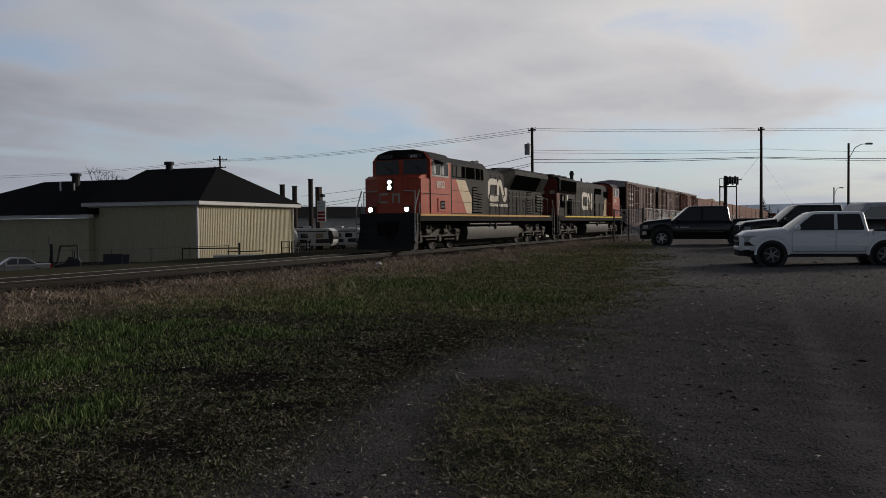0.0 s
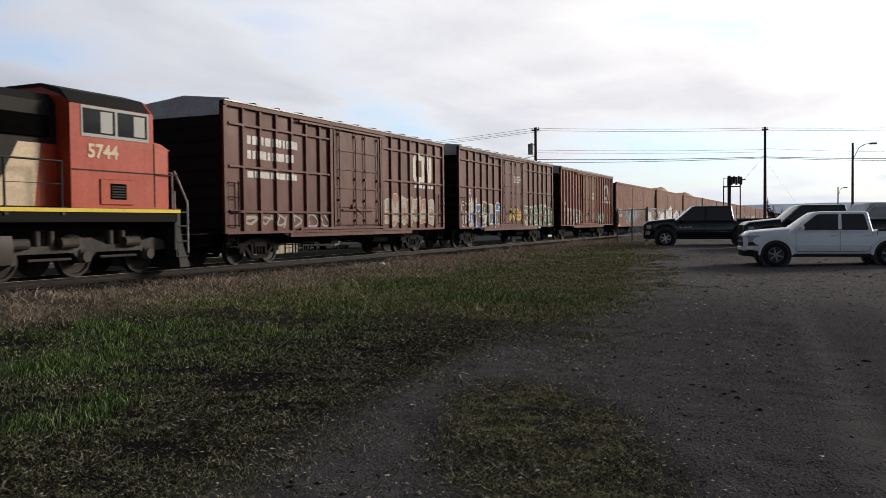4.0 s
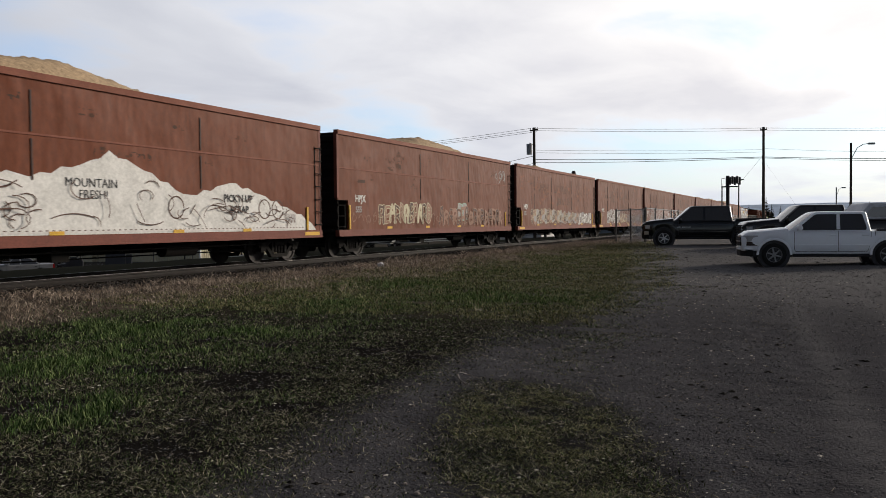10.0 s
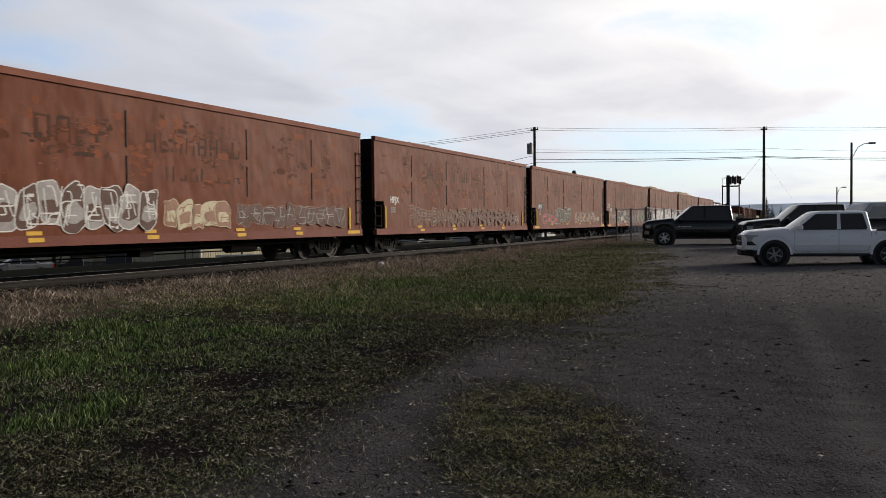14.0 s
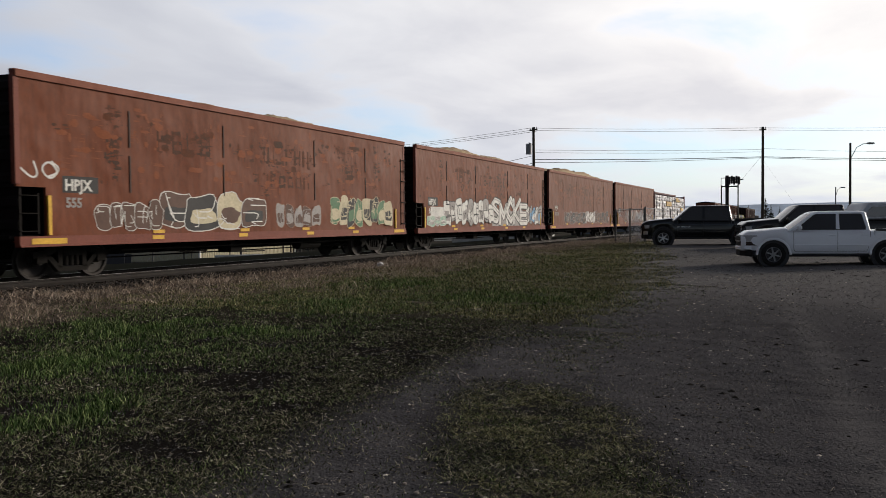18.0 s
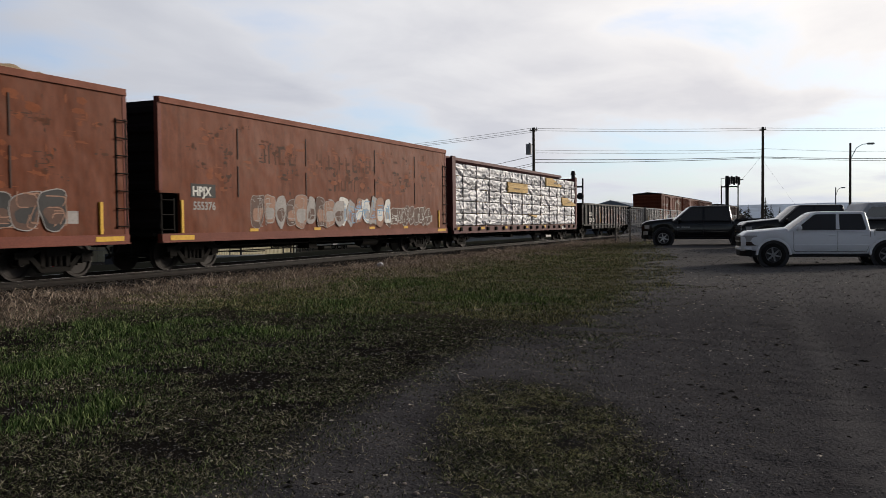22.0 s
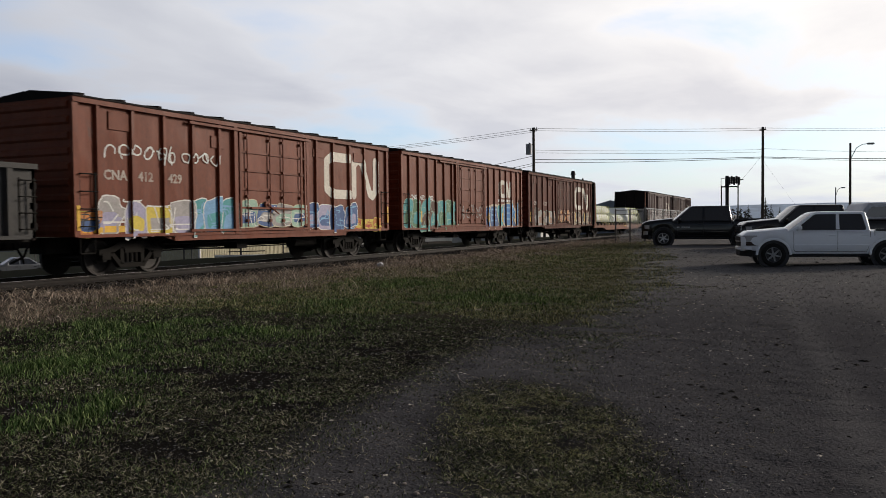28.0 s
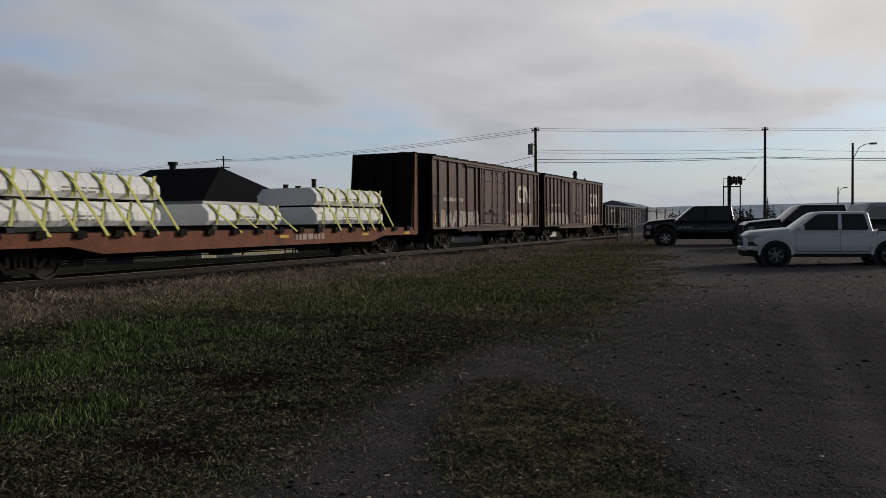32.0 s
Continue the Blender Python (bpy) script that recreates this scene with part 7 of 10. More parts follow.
    e.put("radiator_grille", Shape().prism([(-1.00, 3.25), (-1.425, 4.07), (-1.44, 4.06), (-1.02, 3.24)], "x", 14.45, 19.4), GRILLE, "black sloping radiator grille")
    for sg in (-1, 1):
        tip, root = [(13.35, -0.985, 3.25), (13.35, -0.985, 4.04), (13.2, -0.76, 4.245), (13.2, -0.2, 4.245)], [(14.3, -0.985, 3.22), (14.3, -1.42, 4.08), (14.3, -1.42, 4.32), (14.3, -1.12, 4.49), (14.3, -0.2, 4.49)]
        hull = bmesh.new()
        for px, py, pz in tip + root:
            hull.verts.new((px, -sg * py, pz))
        bmesh.ops.convex_hull(hull, input=hull.verts)
        hull.verts.index_update()
        e.put("radiator_end", Shape().add([v.co for v in hull.verts], [[v.index for v in f.verts] for f in hull.faces]), LOCO_BLACK, "tapered front of the radiator housing")
        hull.free()
    for x in (15.6, 17.3, 19.0):
        e.put("roof_fan", Shape().rod((x, 0, 4.45), (x, 0, 4.58), 0.62, 24), LOCO_BLACK)
    side_rail(e, 9.75, 20.6, 7)
    e.put("grime_edge", Shape().box(9.4, 20.9, -1.45, -1.0, 1.69, 1.705), UNDER)
    # faded emblem on the nose
    s = Shape()
    for y0, y1, z0, z1 in ((-0.60, -0.10, 2.18, 2.28), (-0.60, -0.50, 2.18, 2.62), (-0.60, -0.10, 2.54, 2.64), (0.10, 0.20, 2.18, 2.62), (0.40, 0.50, 2.18, 2.62), (0.18, 0.42, 2.52, 2.62)):
        s.box(0.944, 0.952, -y1, -y0, z0, z1)
    e.put("nose_emblem", s, DULL_WHITE)


def second_engine():
    e = Engine(-174.59, 22.04, True, "black diesel locomotive running backwards with its orange cab trailing")
    engine_common(e, 0.8, 19.85, (6.0, 13.5), (3.75, 17.9), YELLOW_BRIGHT)
    cab(e, 1.75, 4.45, 0.85, "5744", False)
    ob = e.ob
    words(ob, "5744", e.x(3.95), 2.93, 0.46, LOCO_WHITE, -1.505, 0.014, 1.05)
    prof = [(-1.05, 1.70), (1.05, 1.70), (1.05, 4.18), (0.82, 4.40), (-0.82, 4.40), (-1.05, 4.18)]
    e.put("hood", Shape().prism(prof, "x", 4.45, 20.2), LOCO_BLACK)
    e.put("hood_end", Shape().prism(prof, "x", 20.2, 20.38), HOOD_RED, "dark red hood end")
    e.put("end_stripe", Shape().box(19.7, 20.2, -1.056, -1.05, 1.72, 4.0), HOOD_RED)
    e.flat("cream_stripe", [[(5.1, 1.74), (6.3, 1.74), (5.5, 3.2), (4.9, 3.2)]], -1.054, LOCO_WHITE, "cream diagonal stripe")
    e.flat("red_panel", [[(4.46, 1.74), (5.1, 1.74), (4.9, 3.2), (4.46, 3.2)]], -1.055, LOCO_RED)
    e.put("inertial_filter", Shape().box(6.6, 9.3, -1.12, -1.04, 1.75, 3.5), LOCO_GREY)
    e.put("filter_screen", Shape().box(7.2, 9.2, -1.13, -1.05, 3.55, 4.0).box(4.7, 6.0, -1.12, -1.05, 3.35, 3.85).box(9.22, 9.45, -1.10, -1.04, 1.75, 3.9), GRILLE)
    hood_doors(e, 9.5, 15.3, 1.80, 3.95, -1.05, 8, 8)
    emblem(ob, e.x(13.35), 2.35, 3.0, 1.05, 0.17, LOGO_WHITE, -1.075)
    e.put("radiator_housing", Shape().prism([(-1.05, 3.3), (-1.22, 3.45), (-1.22, 4.32), (-0.95, 4.47), (0.95, 4.47), (1.22, 4.32), (1.22, 3.45), (1.05, 3.3)], "x", 15.5, 20.2), LOCO_BLACK)
    e.put("radiator_grille", Shape().box(15.7, 20.0, -1.235, -1.215, 3.46, 4.24), GRILLE, "wide black radiator screen")
    e.put("electrical_box", Shape().chamfer(15.75, 16.25, -1.32, -1.05, 1.85, 2.95, 0.02).chamfer(16.3, 16.8, -1.32, -1.05, 1.85, 2.95, 0.02).chamfer(16.85, 17.35, -1.32, -1.05, 1.85, 2.95, 0.02), LOCO_GREY, "grey equipment cabinet on the walkway")
    # flat near-black plate, painted for the shade inside the open bay
    e.put("open_bay", Shape().box(18.2, 19.5, -1.062, -1.045, 2.3, 3.25), GRILLE, "open bay with a fan, its shade drawn as a near-black plate")
    e.put("bay_fan", Shape().rod((18.85, -1.08, 2.95), (18.85, -1.06, 2.95), 0.22, 16), TANK)
    e.put("crest", Shape().rod((17.6, -1.062, 2.95), (17.6, -1.056, 2.95), 0.16, 16).box(17.45, 17.75, -1.062, -1.056, 3.1, 3.22), WHITE_PAINT, "small white shield plate")
    for x in (16.4, 17.9, 19.4):
        e.put("roof_fan", Shape().rod((x, 0, 4.45), (x, 0, 4.62), 0.70, 24).rod((x, 0, 4.62), (x, 0, 4.67), 0.62, 24), LOCO_BLACK)
    e.put("exhaust_stack", Shape().box(10.2, 11.5, -0.3, 0.3, 4.38, 4.56).box(8.0, 9.6, -0.6, 0.6, 4.38, 4.50), LOCO_BLACK)
    e.put("horn", Shape().rod((14.3, -0.4, 4.42), (14.9, -0.4, 4.55), 0.05, 10, 0.1).rod((14.3, -0.1, 4.42), (14.9, -0.1, 4.55), 0.05, 10, 0.1), BLACK_PAINT)
    side_rail(e, 4.7, 19.8, 10, 1.0)
    e.put("end_number", Shape().box(20.385, 20.39, -0.9, -0.55, 3.25, 3.5).box(20.385, 20.39, -0.15, 0.1, 3.25, 3.5), DULL_WHITE)
    e.put("end_lamp", Shape().rod((20.38, -0.1, 4.0), (20.42, -0.1, 4.0), 0.09, 12).rod((20.38, 0.12, 4.0), (20.42, 0.12, 4.0), 0.09, 12), GLASS)


YELLOW_DULL = mat("dull_yellow_stripe", (0.50, 0.29, 0.07), 0.6, other=(0.36, 0.2, 0.05), scale=2.0, fine=20, bump=0.03)
YELLOW_BRIGHT = mat("bright_yellow_stripe", (0.68, 0.50, 0.04), 0.5, other=(0.55, 0.38, 0.04), scale=2.0, fine=20, bump=0.03)
HOOD_RED = mat("dark_hood_red", (0.13, 0.022, 0.014), 0.55, other=(0.08, 0.018, 0.013), scale=1.0, fine=14, bump=0.03)
lead_engine()
second_engine()


# ---- beyond the track: warehouse, yard and far things ----
CREAM = mat("cream_metal_siding", (0.42, 0.38, 0.26), 0.6, other=(0.36, 0.32, 0.22), amount=0.6, scale=0.4, fine=10, bump=0.05, stretch=(1, 1, 0.3))
SHINGLE = mat("black_shingles", (0.008, 0.008, 0.0095), 0.9, gloss=0.03, other=(0.013, 0.013, 0.0145), scale=0.8, fine=12, bump=0.3)
FASCIA = mat("white_fascia", (0.55, 0.55, 0.55), 0.5, other=(0.45, 0.45, 0.45), scale=1.0, fine=14, bump=0.03)
GREY_METAL = mat("galvanised_steel", (0.24, 0.24, 0.245), 0.5, 0.5, other=(0.17, 0.17, 0.17), scale=2.0, fine=20, bump=0.05)
POLE_WOOD = mat("pole_wood", (0.055, 0.043, 0.035), 0.85, other=(0.035, 0.028, 0.024), scale=2.0, fine=24, bump=0.3, stretch=(4, 4, 0.4))
CABLE = mat("cable_black", (0.012, 0.012, 0.013), 0.6, other=(0.02, 0.02, 0.02), scale=2, fine=20, bump=0.0)
SHED_GREY = mat("grey_shed_sheet", (0.50, 0.50, 0.49), 0.6, other=(0.20, 0.21, 0.23), scale=0.3, fine=6, bump=0.05)
RV_WHITE = mat("trailer_white", (0.52, 0.53, 0.54), 0.35, other=(0.45, 0.45, 0.46), scale=0.8, fine=10, bump=0.02, grain_mix=0.08)
RV_DARK = mat("trailer_charcoal", (0.03, 0.03, 0.034), 0.4, other=(0.05, 0.05, 0.055), scale=1, fine=12, bump=0.02)
RUBBER = mat("tyre_rubber", (0.012, 0.012, 0.012), 0.8, other=(0.02, 0.019, 0.018), scale=3, fine=40, bump=0.2)
ALLOY = mat("alloy_rim", (0.42, 0.42, 0.43), 0.35, 0.8, other=(0.25, 0.25, 0.25), scale=3, fine=30, bump=0.02)
YARD_Z = -2.05


def warehouse():
    c, a, b = Vector((65.3, 55.2, 0)), Vector((0.9954, 0.0958, 0)), Vector((-0.0958, 0.9954, 0))
    base = Matrix.Translation((65.3, 55.2, 0)) @ Matrix.Rotation(radians(5.5), 4, "Z")
    w = thing("warehouse", base, "cream metal warehouse with a black hipped roof and white eaves", "building")
    z0, z1, dx, dy = YARD_Z - 0.2, 3.62, 19.4, 13.0
    for n, s in (("wall", Shape().box(0, 0.25, 0.25, dy - 0.25, z0, z1)), ("wall", Shape().box(0, dx, 0, 0.25, z0, z1)), ("wall", Shape().box(dx - 0.25, dx, 0.25, dy - 0.25, z0, z1)), ("wall", Shape().box(0, dx, dy - 0.25, dy, z0, z1))):
        part(n, s, CREAM, w)
    rib = Shape()
    for k in range(64):
        rib.prism([(0.1 + k * 0.3, -0.0), (0.14 + k * 0.3, -0.04), (0.22 + k * 0.3, -0.04), (0.26 + k * 0.3, -0.0)], "z", z0, z1)
    part("metal_siding", rib, CREAM, w, "upright ribs of the metal siding")
    rib = Shape()
    for k in range(42):
        rib.prism([(0.0, 0.1 + k * 0.3), (-0.02, 0.13 + k * 0.3), (-0.02, 0.19 + k * 0.3), (0.0, 0.22 + k * 0.3)], "z", z0, z1)
    part("metal_siding", rib, CREAM, w)
    part("corner_trim", Shape().box(-0.06, 0.12, -0.06, 0.12, z0, z1).box(dx - 0.12, dx + 0.06, -0.06, 0.12, z0, z1), FASCIA, w)
    part("downspout", Shape().rod((dx - 0.3, -0.15, z0), (dx - 0.3, -0.15, z1), 0.08), FASCIA, w)
    o = 0.7
    f = Shape().box(-o, dx + o, -o, -o + 0.06, z1 + 0.02, z1 + 0.40).box(-o, -o + 0.06, -o, dy + 0.35, z1 + 0.02, z1 + 0.40).box(dx + o - 0.06, dx + o, -o, dy + 0.35, z1 + 0.02, z1 + 0.40)
    part("fascia", f, FASCIA, w, "white eave fascia")
    part("soffit", Shape().box(-o + 0.05, dx + o - 0.05, -o + 0.05, dy + 0.3, z1 - 0.02, z1 + 0.03), FASCIA, w)
    zr = 8.0
    r0, r1 = (dx / 2, 4.0, zr), (dx / 2, dy + 0.35, zr)
    A, B, C, D = (-o - 0.05, -o - 0.05, z1 + 0.38), (dx + o + 0.05, -o - 0.05, z1 + 0.38), (dx + o + 0.05, dy + 0.35, z1 + 0.38), (-o - 0.05, dy + 0.35, z1 + 0.38)
    part("roof", Shape().add([A, B, C, D, r0, r1], [(0, 1, 4), (1, 2, 5, 4), (2, 3, 5), (3, 0, 4, 5), (3, 2, 1, 0)]), SHINGLE, w, "black shingled hip roof")
    for x, y, z, r in ((dx / 2 - 0.4, 10.0, zr - 0.2, 0.5),):
        v = part("roof_vent", Shape().rod((x, y, z - 0.4), (x, y, z + 0.6), r * 0.75, 14).rod((x, y, z + 0.6), (x, y, z + 0.95), r * 1.1, 14), BLACK_PAINT, w, "black roof vent")
    # lower wing
    g = thing("warehouse_wing", base @ Matrix.Translation((0, 12.4, 0)), "lower cream wing of the warehouse under a black roof", "building")
    wz, wx, wy = 2.45, 16.5, 23.0
    part("wall", Shape().box(-0.8, -0.55, 0, wy, z0, wz), CREAM, g)
    part("end_wall", Shape().box(-0.55, 0.0, 0, 0.25, z0, wz), CREAM, g)
    part("fascia", Shape().box(-1.5, -1.43, -0.6, wy + 0.6, wz + 0.02, wz + 0.38).box(-1.43, -0.75, -0.6, -0.53, wz + 0.02, wz + 0.38), FASCIA, g, "white eave fascia")
    part("roof", Shape().add([(-1.55, -0.65, wz + 0.37), (wx, -0.65, wz + 0.37), (wx, wy + 0.7, wz + 0.37), (-1.55, wy + 0.7, wz + 0.37), (8.0, -0.65, 6.85), (8.0, 13.9, 6.85)],
                             [(0, 1, 4), (1, 2, 5, 4), (2, 3, 5), (3, 0, 4, 5), (3, 2, 1, 0)]), SHINGLE, g, "black shingled roof")
    part("roof_stack", Shape().rod((6.5, 8.0, 5.6), (6.5, 8.0, 7.3), 0.45, 14).rod((6.5, 8.0, 7.3), (6.5, 8.0, 7.6), 0.6, 14), BLACK_PAINT, g, "black roof stack")
    part("flue_pipe", Shape().rod((5.2, 9.0, 4.8), (5.2, 9.0, 6.6), 0.09, 8), FASCIA, g, "pale flue pipe")
    part("flue_pipe", Shape().rod((5.2, 7.1, 4.8), (5.2, 7.1, 6.4), 0.09, 8), FASCIA, g, "pale flue pipe")
    part("wall_lamp", Shape().chamfer(2.0, 2.3, 16.2, 16.6, 4.4, 4.7, 0.05), FASCIA, g)


warehouse()


WIRE = mat("zinc_wire", (0.50, 0.50, 0.51), 0.6, other=(0.38, 0.38, 0.39), scale=2, fine=20, bump=0.0)
POST_GREY = mat("weathered_post", (0.10, 0.095, 0.09), 0.7, other=(0.06, 0.055, 0.05), scale=3, fine=20, bump=0.05)


def chain_fence(name, pts, high, label, spacing=2.6, mesh_gap=0.16, thick=0.004):
    """Steel posts with rails and a woven wire mesh between them."""
    f = thing(name, Matrix.Identity(4), label, "fence", "chain-link fences")
    for (x0, y0, z0), (x1, y1, z1) in zip(pts, pts[1:]):
        p, q = Vector((x0, y0, z0)), Vector((x1, y1, z1))
        run_len = (q - p).length
        n = max(1, round(run_len / spacing))
        up = Vector((0, 0, high))
        for k in range(n + (1 if (x1, y1, z1) == pts[-1] else 0)):
            r = p.lerp(q, k / n)
            part("post", Shape().rod(r - Vector((0, 0, 0.3)), r + up, 0.045, 8).rod(r + up, r + up + Vector((0, 0, 0.06)), 0.055, 8, 0.02), POST_GREY, f)
        part("top_rail", Shape().rod(p + up * 0.985, q + up * 0.985, 0.028, 6), GREY_METAL, f)
        s = Shape()
        m = int(run_len / mesh_gap)
        d = (q - p) / m
        k2 = max(1, round(high / mesh_gap))
        for k in range(m):
            for way in (1, -1):
                a = p + d * k + (Vector() if way > 0 else up)
                e = min(m - k, k2)
                b = a + d * e + up * (e / k2) * way
                s.add([a + Vector((0, 0, thick)), a - Vector((0, 0, thick)), b - Vector((0, 0, thick)), b + Vector((0, 0, thick))], [(0, 1, 2, 3)])
        part("wire_mesh", s, WIRE, f, fix=False)
    return f


chain_fence("yard_fence", [(44.6, 61.8, YARD_Z), (50.4, 51.3, YARD_Z), (55.9, 44.1, YARD_Z + 0.2)], 1.75, "grey chain-link fence before the warehouse wall", 2.9, 0.3)
chain_fence("lot_fence", [(45.88, 10.0, 0.30), (47.55, 8.75, 0.36)], 1.86, "grey chain-link fence corner with a sagging rail beside the lot", 0.85, 0.075, 0.009)
chain_fence("lot_fence", [(47.6, 8.7, 0.36), (62.0, 8.6, 0.30), (104.0, 8.4, 0.2)], 1.92, "grey chain-link fence running along the railway", 2.8, 0.14, 0.008)


# -- vehicles: x forward, z up, origin on the ground under the middle --
def arch(cx, r, z0, n=10):
    return [(cx + r * math.cos(math.pi * k / n), z0 + r * math.sin(math.pi * k / n)) for k in range(n + 1)]


def wheel(parent, x, y, r, out, rim=None):
    w = part("wheel", Shape().rod((x, y - 0.10, r), (x, y + 0.10, r), r * 0.35, 12), RUBBER, parent)
    t = Shape().lathe([(-0.115, r * 0.64), (-0.125, r * 0.82), (-0.10, r * 0.97), (-0.05, r), (0.05, r), (0.10, r * 0.97), (0.125, r * 0.82), (0.115, r * 0.64)], "y", 30, (x, y, r), False)
    part("tyre", t, RUBBER, w, smooth=True)
    s, yo = Shape(), y + out * 0.108
    s.lathe([(yo - out * 0.06 - y, r * 0.60), (yo - y, r * 0.66), (yo + out * 0.01 - y, r * 0.62), (yo - out * 0.04 - y, r * 0.56)], "y", 26, (x, y, r))
    for k in range(6):
        a = 2 * math.pi * k / 6 + 0.3
        c, d = math.cos(a), math.sin(a)
        px, pz = -d * r * 0.065, c * r * 0.065
        s.prism([(x + px * 1.3, r + pz * 1.3), (x - px * 1.3, r - pz * 1.3), (x + c * r * 0.6 - px * 0.75, r + d * r * 0.6 - pz * 0.75), (x + c * r * 0.6 + px * 0.75, r + d * r * 0.6 + pz * 0.75)], "y", yo - 0.02, yo + 0.01)
    s.rod((x, yo - 0.03, r), (x, yo + out * 0.015, r), r * 0.17, 12)
    part("brake_disc", Shape().rod((x, yo - out * 0.06, r), (x, yo - out * 0.05, r), r * 0.6, 20), RUBBER, w)
    part("rim", s, rim or ALLOY, w, "bright alloy rim", True)


def loft(sections):
    """Skins a row of equal-sized rings."""
    s, n = Shape(), len(sections[0])
    for r in sections:
        s.v += r
    for k in range(len(sections) - 1):
        for i in range(n):
            j = (i + 1) % n
            s.f.append((k * n + i, k * n + j, (k + 1) * n + j, (k + 1) * n + i))
    s.f += [tuple(range(n))[::-1], tuple((len(sections) - 1) * n + i for i in range(n))]
    return s


def soften(ob, width=0.04, segments=3):
    b = ob.modifiers.new("bevel", "BEVEL")
    b.width, b.segments, b.limit_method, b.angle_limit = width, segments, "ANGLE", radians(28)
    return ob


def motor_car(name, m, label, category, paint, L, H, W, wb, r, shape, rim=None, chrome=False):
    """A car or pickup from its side outline: shape gives hood, belt and glass stations as parts of length and height."""
    v = thing(name, m, label, category)
    h = L / 2
    fa = h - shape["front"]
    ra = fa - wb
    low, belt, hood = r * 1.02, shape["belt"] * H, shape["hood"] * H
    side = [(-h + 0.04, 0.62 * r + 0.30)] + [(-h + 0.10, low)] + [(ra - r * 1.16, low * 0.95)] + [(ra - (p[0] - ra), p[1]) for p in arch(ra, r * 1.16, r * 0.98)][1:-1] + [(ra + r * 1.16, low * 0.80)]
    side += [(fa - r * 1.16, low * 0.80)] + [(fa - (p[0] - fa), p[1]) for p in arch(fa, r * 1.16, r * 0.98)][1:-1] + [(fa + r * 1.16, low * 0.95)]
    side += [(h - 0.06, low), (h, low + 0.22), (h - 0.02, hood - 0.16), (h - 0.16, hood - 0.03)]
    side += [(h - 0.5, hood + 0.02), (shape["cowl"] * L - h, shape["cowlz"] * H), (shape["glass"][0] * L - h - 0.25, belt - 0.01), (shape["tail"] * L - h, belt), (-h + 0.02, shape["deck"] * H), (-h, shape["deck"] * H - 0.25)]
    body = part("body", Shape().prism(side, "y", -W / 2, W / 2), paint, v, smooth=True)
    soften(body, 0.05)
    # cabin with inward-leaning sides
    st = shape["glass"]  # base front, roof front, roof rear, base rear, in parts of the length
    xs = [s * L - h for s in st]
    wb0, wt = W * 0.485, W * 0.40
    zb = belt - 0.03
    cab_pts = [(xs[0], zb), (xs[1], H - 0.015), ((xs[1] + xs[2]) / 2, H), (xs[2], H - 0.02), (xs[3], zb)]
    verts = []
    for x, z in cab_pts:
        f = (z - zb) / (H - zb)
        verts.append((x, wb0 + (wt - wb0) * f, z))
    n = len(verts)
    s = Shape().add([(x, -y, z) for x, y, z in verts] + verts, [tuple(range(n)), tuple(range(2 * n - 1, n - 1, -1))] + [(i, n + i, n + (i + 1) % n, (i + 1) % n) for i in range(n)])
    soften(part("cabin", s, paint, v, smooth=True), 0.05)

    def on_side(x, z, sgn, off=0.008):
        f = (z - zb) / (H - zb)
        return (x, sgn * (wb0 + (wt - wb0) * f + off), z)
    z0, z1 = belt + 0.03, H - 0.11
    def front_x(z):
        return xs[0] + (xs[1] - xs[0]) * (z - zb) / (H - zb)
    def rear_x(z):
        return xs[3] + (xs[2] - xs[3]) * (z - zb) / (H - zb)
    mid = shape["pillar"] * L - h
    for sgn in (-1, 1):
        for a0, a1, b1, b0 in ((front_x(z0) - 0.16, front_x(z1) - 0.10, mid + 0.05, mid + 0.05), (mid - 0.05, mid - 0.05, rear_x(z1) + 0.10, rear_x(z0) + 0.16)):
            q = [on_side(a0, z0, sgn), on_side(a1, z1, sgn), on_side(b1, z1, sgn), on_side(b0, z0, sgn)]
            part("side_window", Shape().add(q + [(x, y - sgn * 0.02, z) for x, y, z in q], [(0, 1, 2, 3), (7, 6, 5, 4), (0, 4, 5, 1), (1, 5, 6, 2), (2, 6, 7, 3), (3, 7, 4, 0)]), CAR_GLASS, v, "dark tinted side window")
    for za, zz, fx, off, nm in ((z0, z1, front_x, 0.012, "windshield"), (z0, z1, rear_x, -0.012, "rear_window")):
        ya, yb = wb0 - 0.10, wt - 0.06
        q = [(fx(za) + off, -ya, za), (fx(za) + off, ya, za), (fx(zz) + off, yb, zz), (fx(zz) + off, -yb, zz)]
        part(nm, Shape().add(q + [(x - off * 1.5, y, z) for x, y, z in q], [(0, 1, 2, 3), (7, 6, 5, 4), (0, 4, 5, 1), (1, 5, 6, 2), (2, 6, 7, 3), (3, 7, 4, 0)]), CAR_GLASS, v)
    for x in (fa, ra):
        for sgn in (-1, 1):
            wheel(v, x, sgn * (W / 2 - 0.13), r, sgn, rim)
            part("wheel_well", Shape().rod((x, sgn * (W / 2 - 0.34), r), (x, sgn * (W / 2 - 0.28), r), r * 1.14, 20), RV_DARK, v)
    soften(part("front_bumper", Shape().prism([(h - 0.10, -W / 2 + 0.10), (h + 0.06, -W / 2 + 0.25), (h + 0.09, 0), (h + 0.06, W / 2 - 0.25), (h - 0.10, W / 2 - 0.10)], "z", low * 0.85, low + 0.20), ALLOY if chrome else paint, v, "chrome front bumper" if chrome else ""), 0.02)
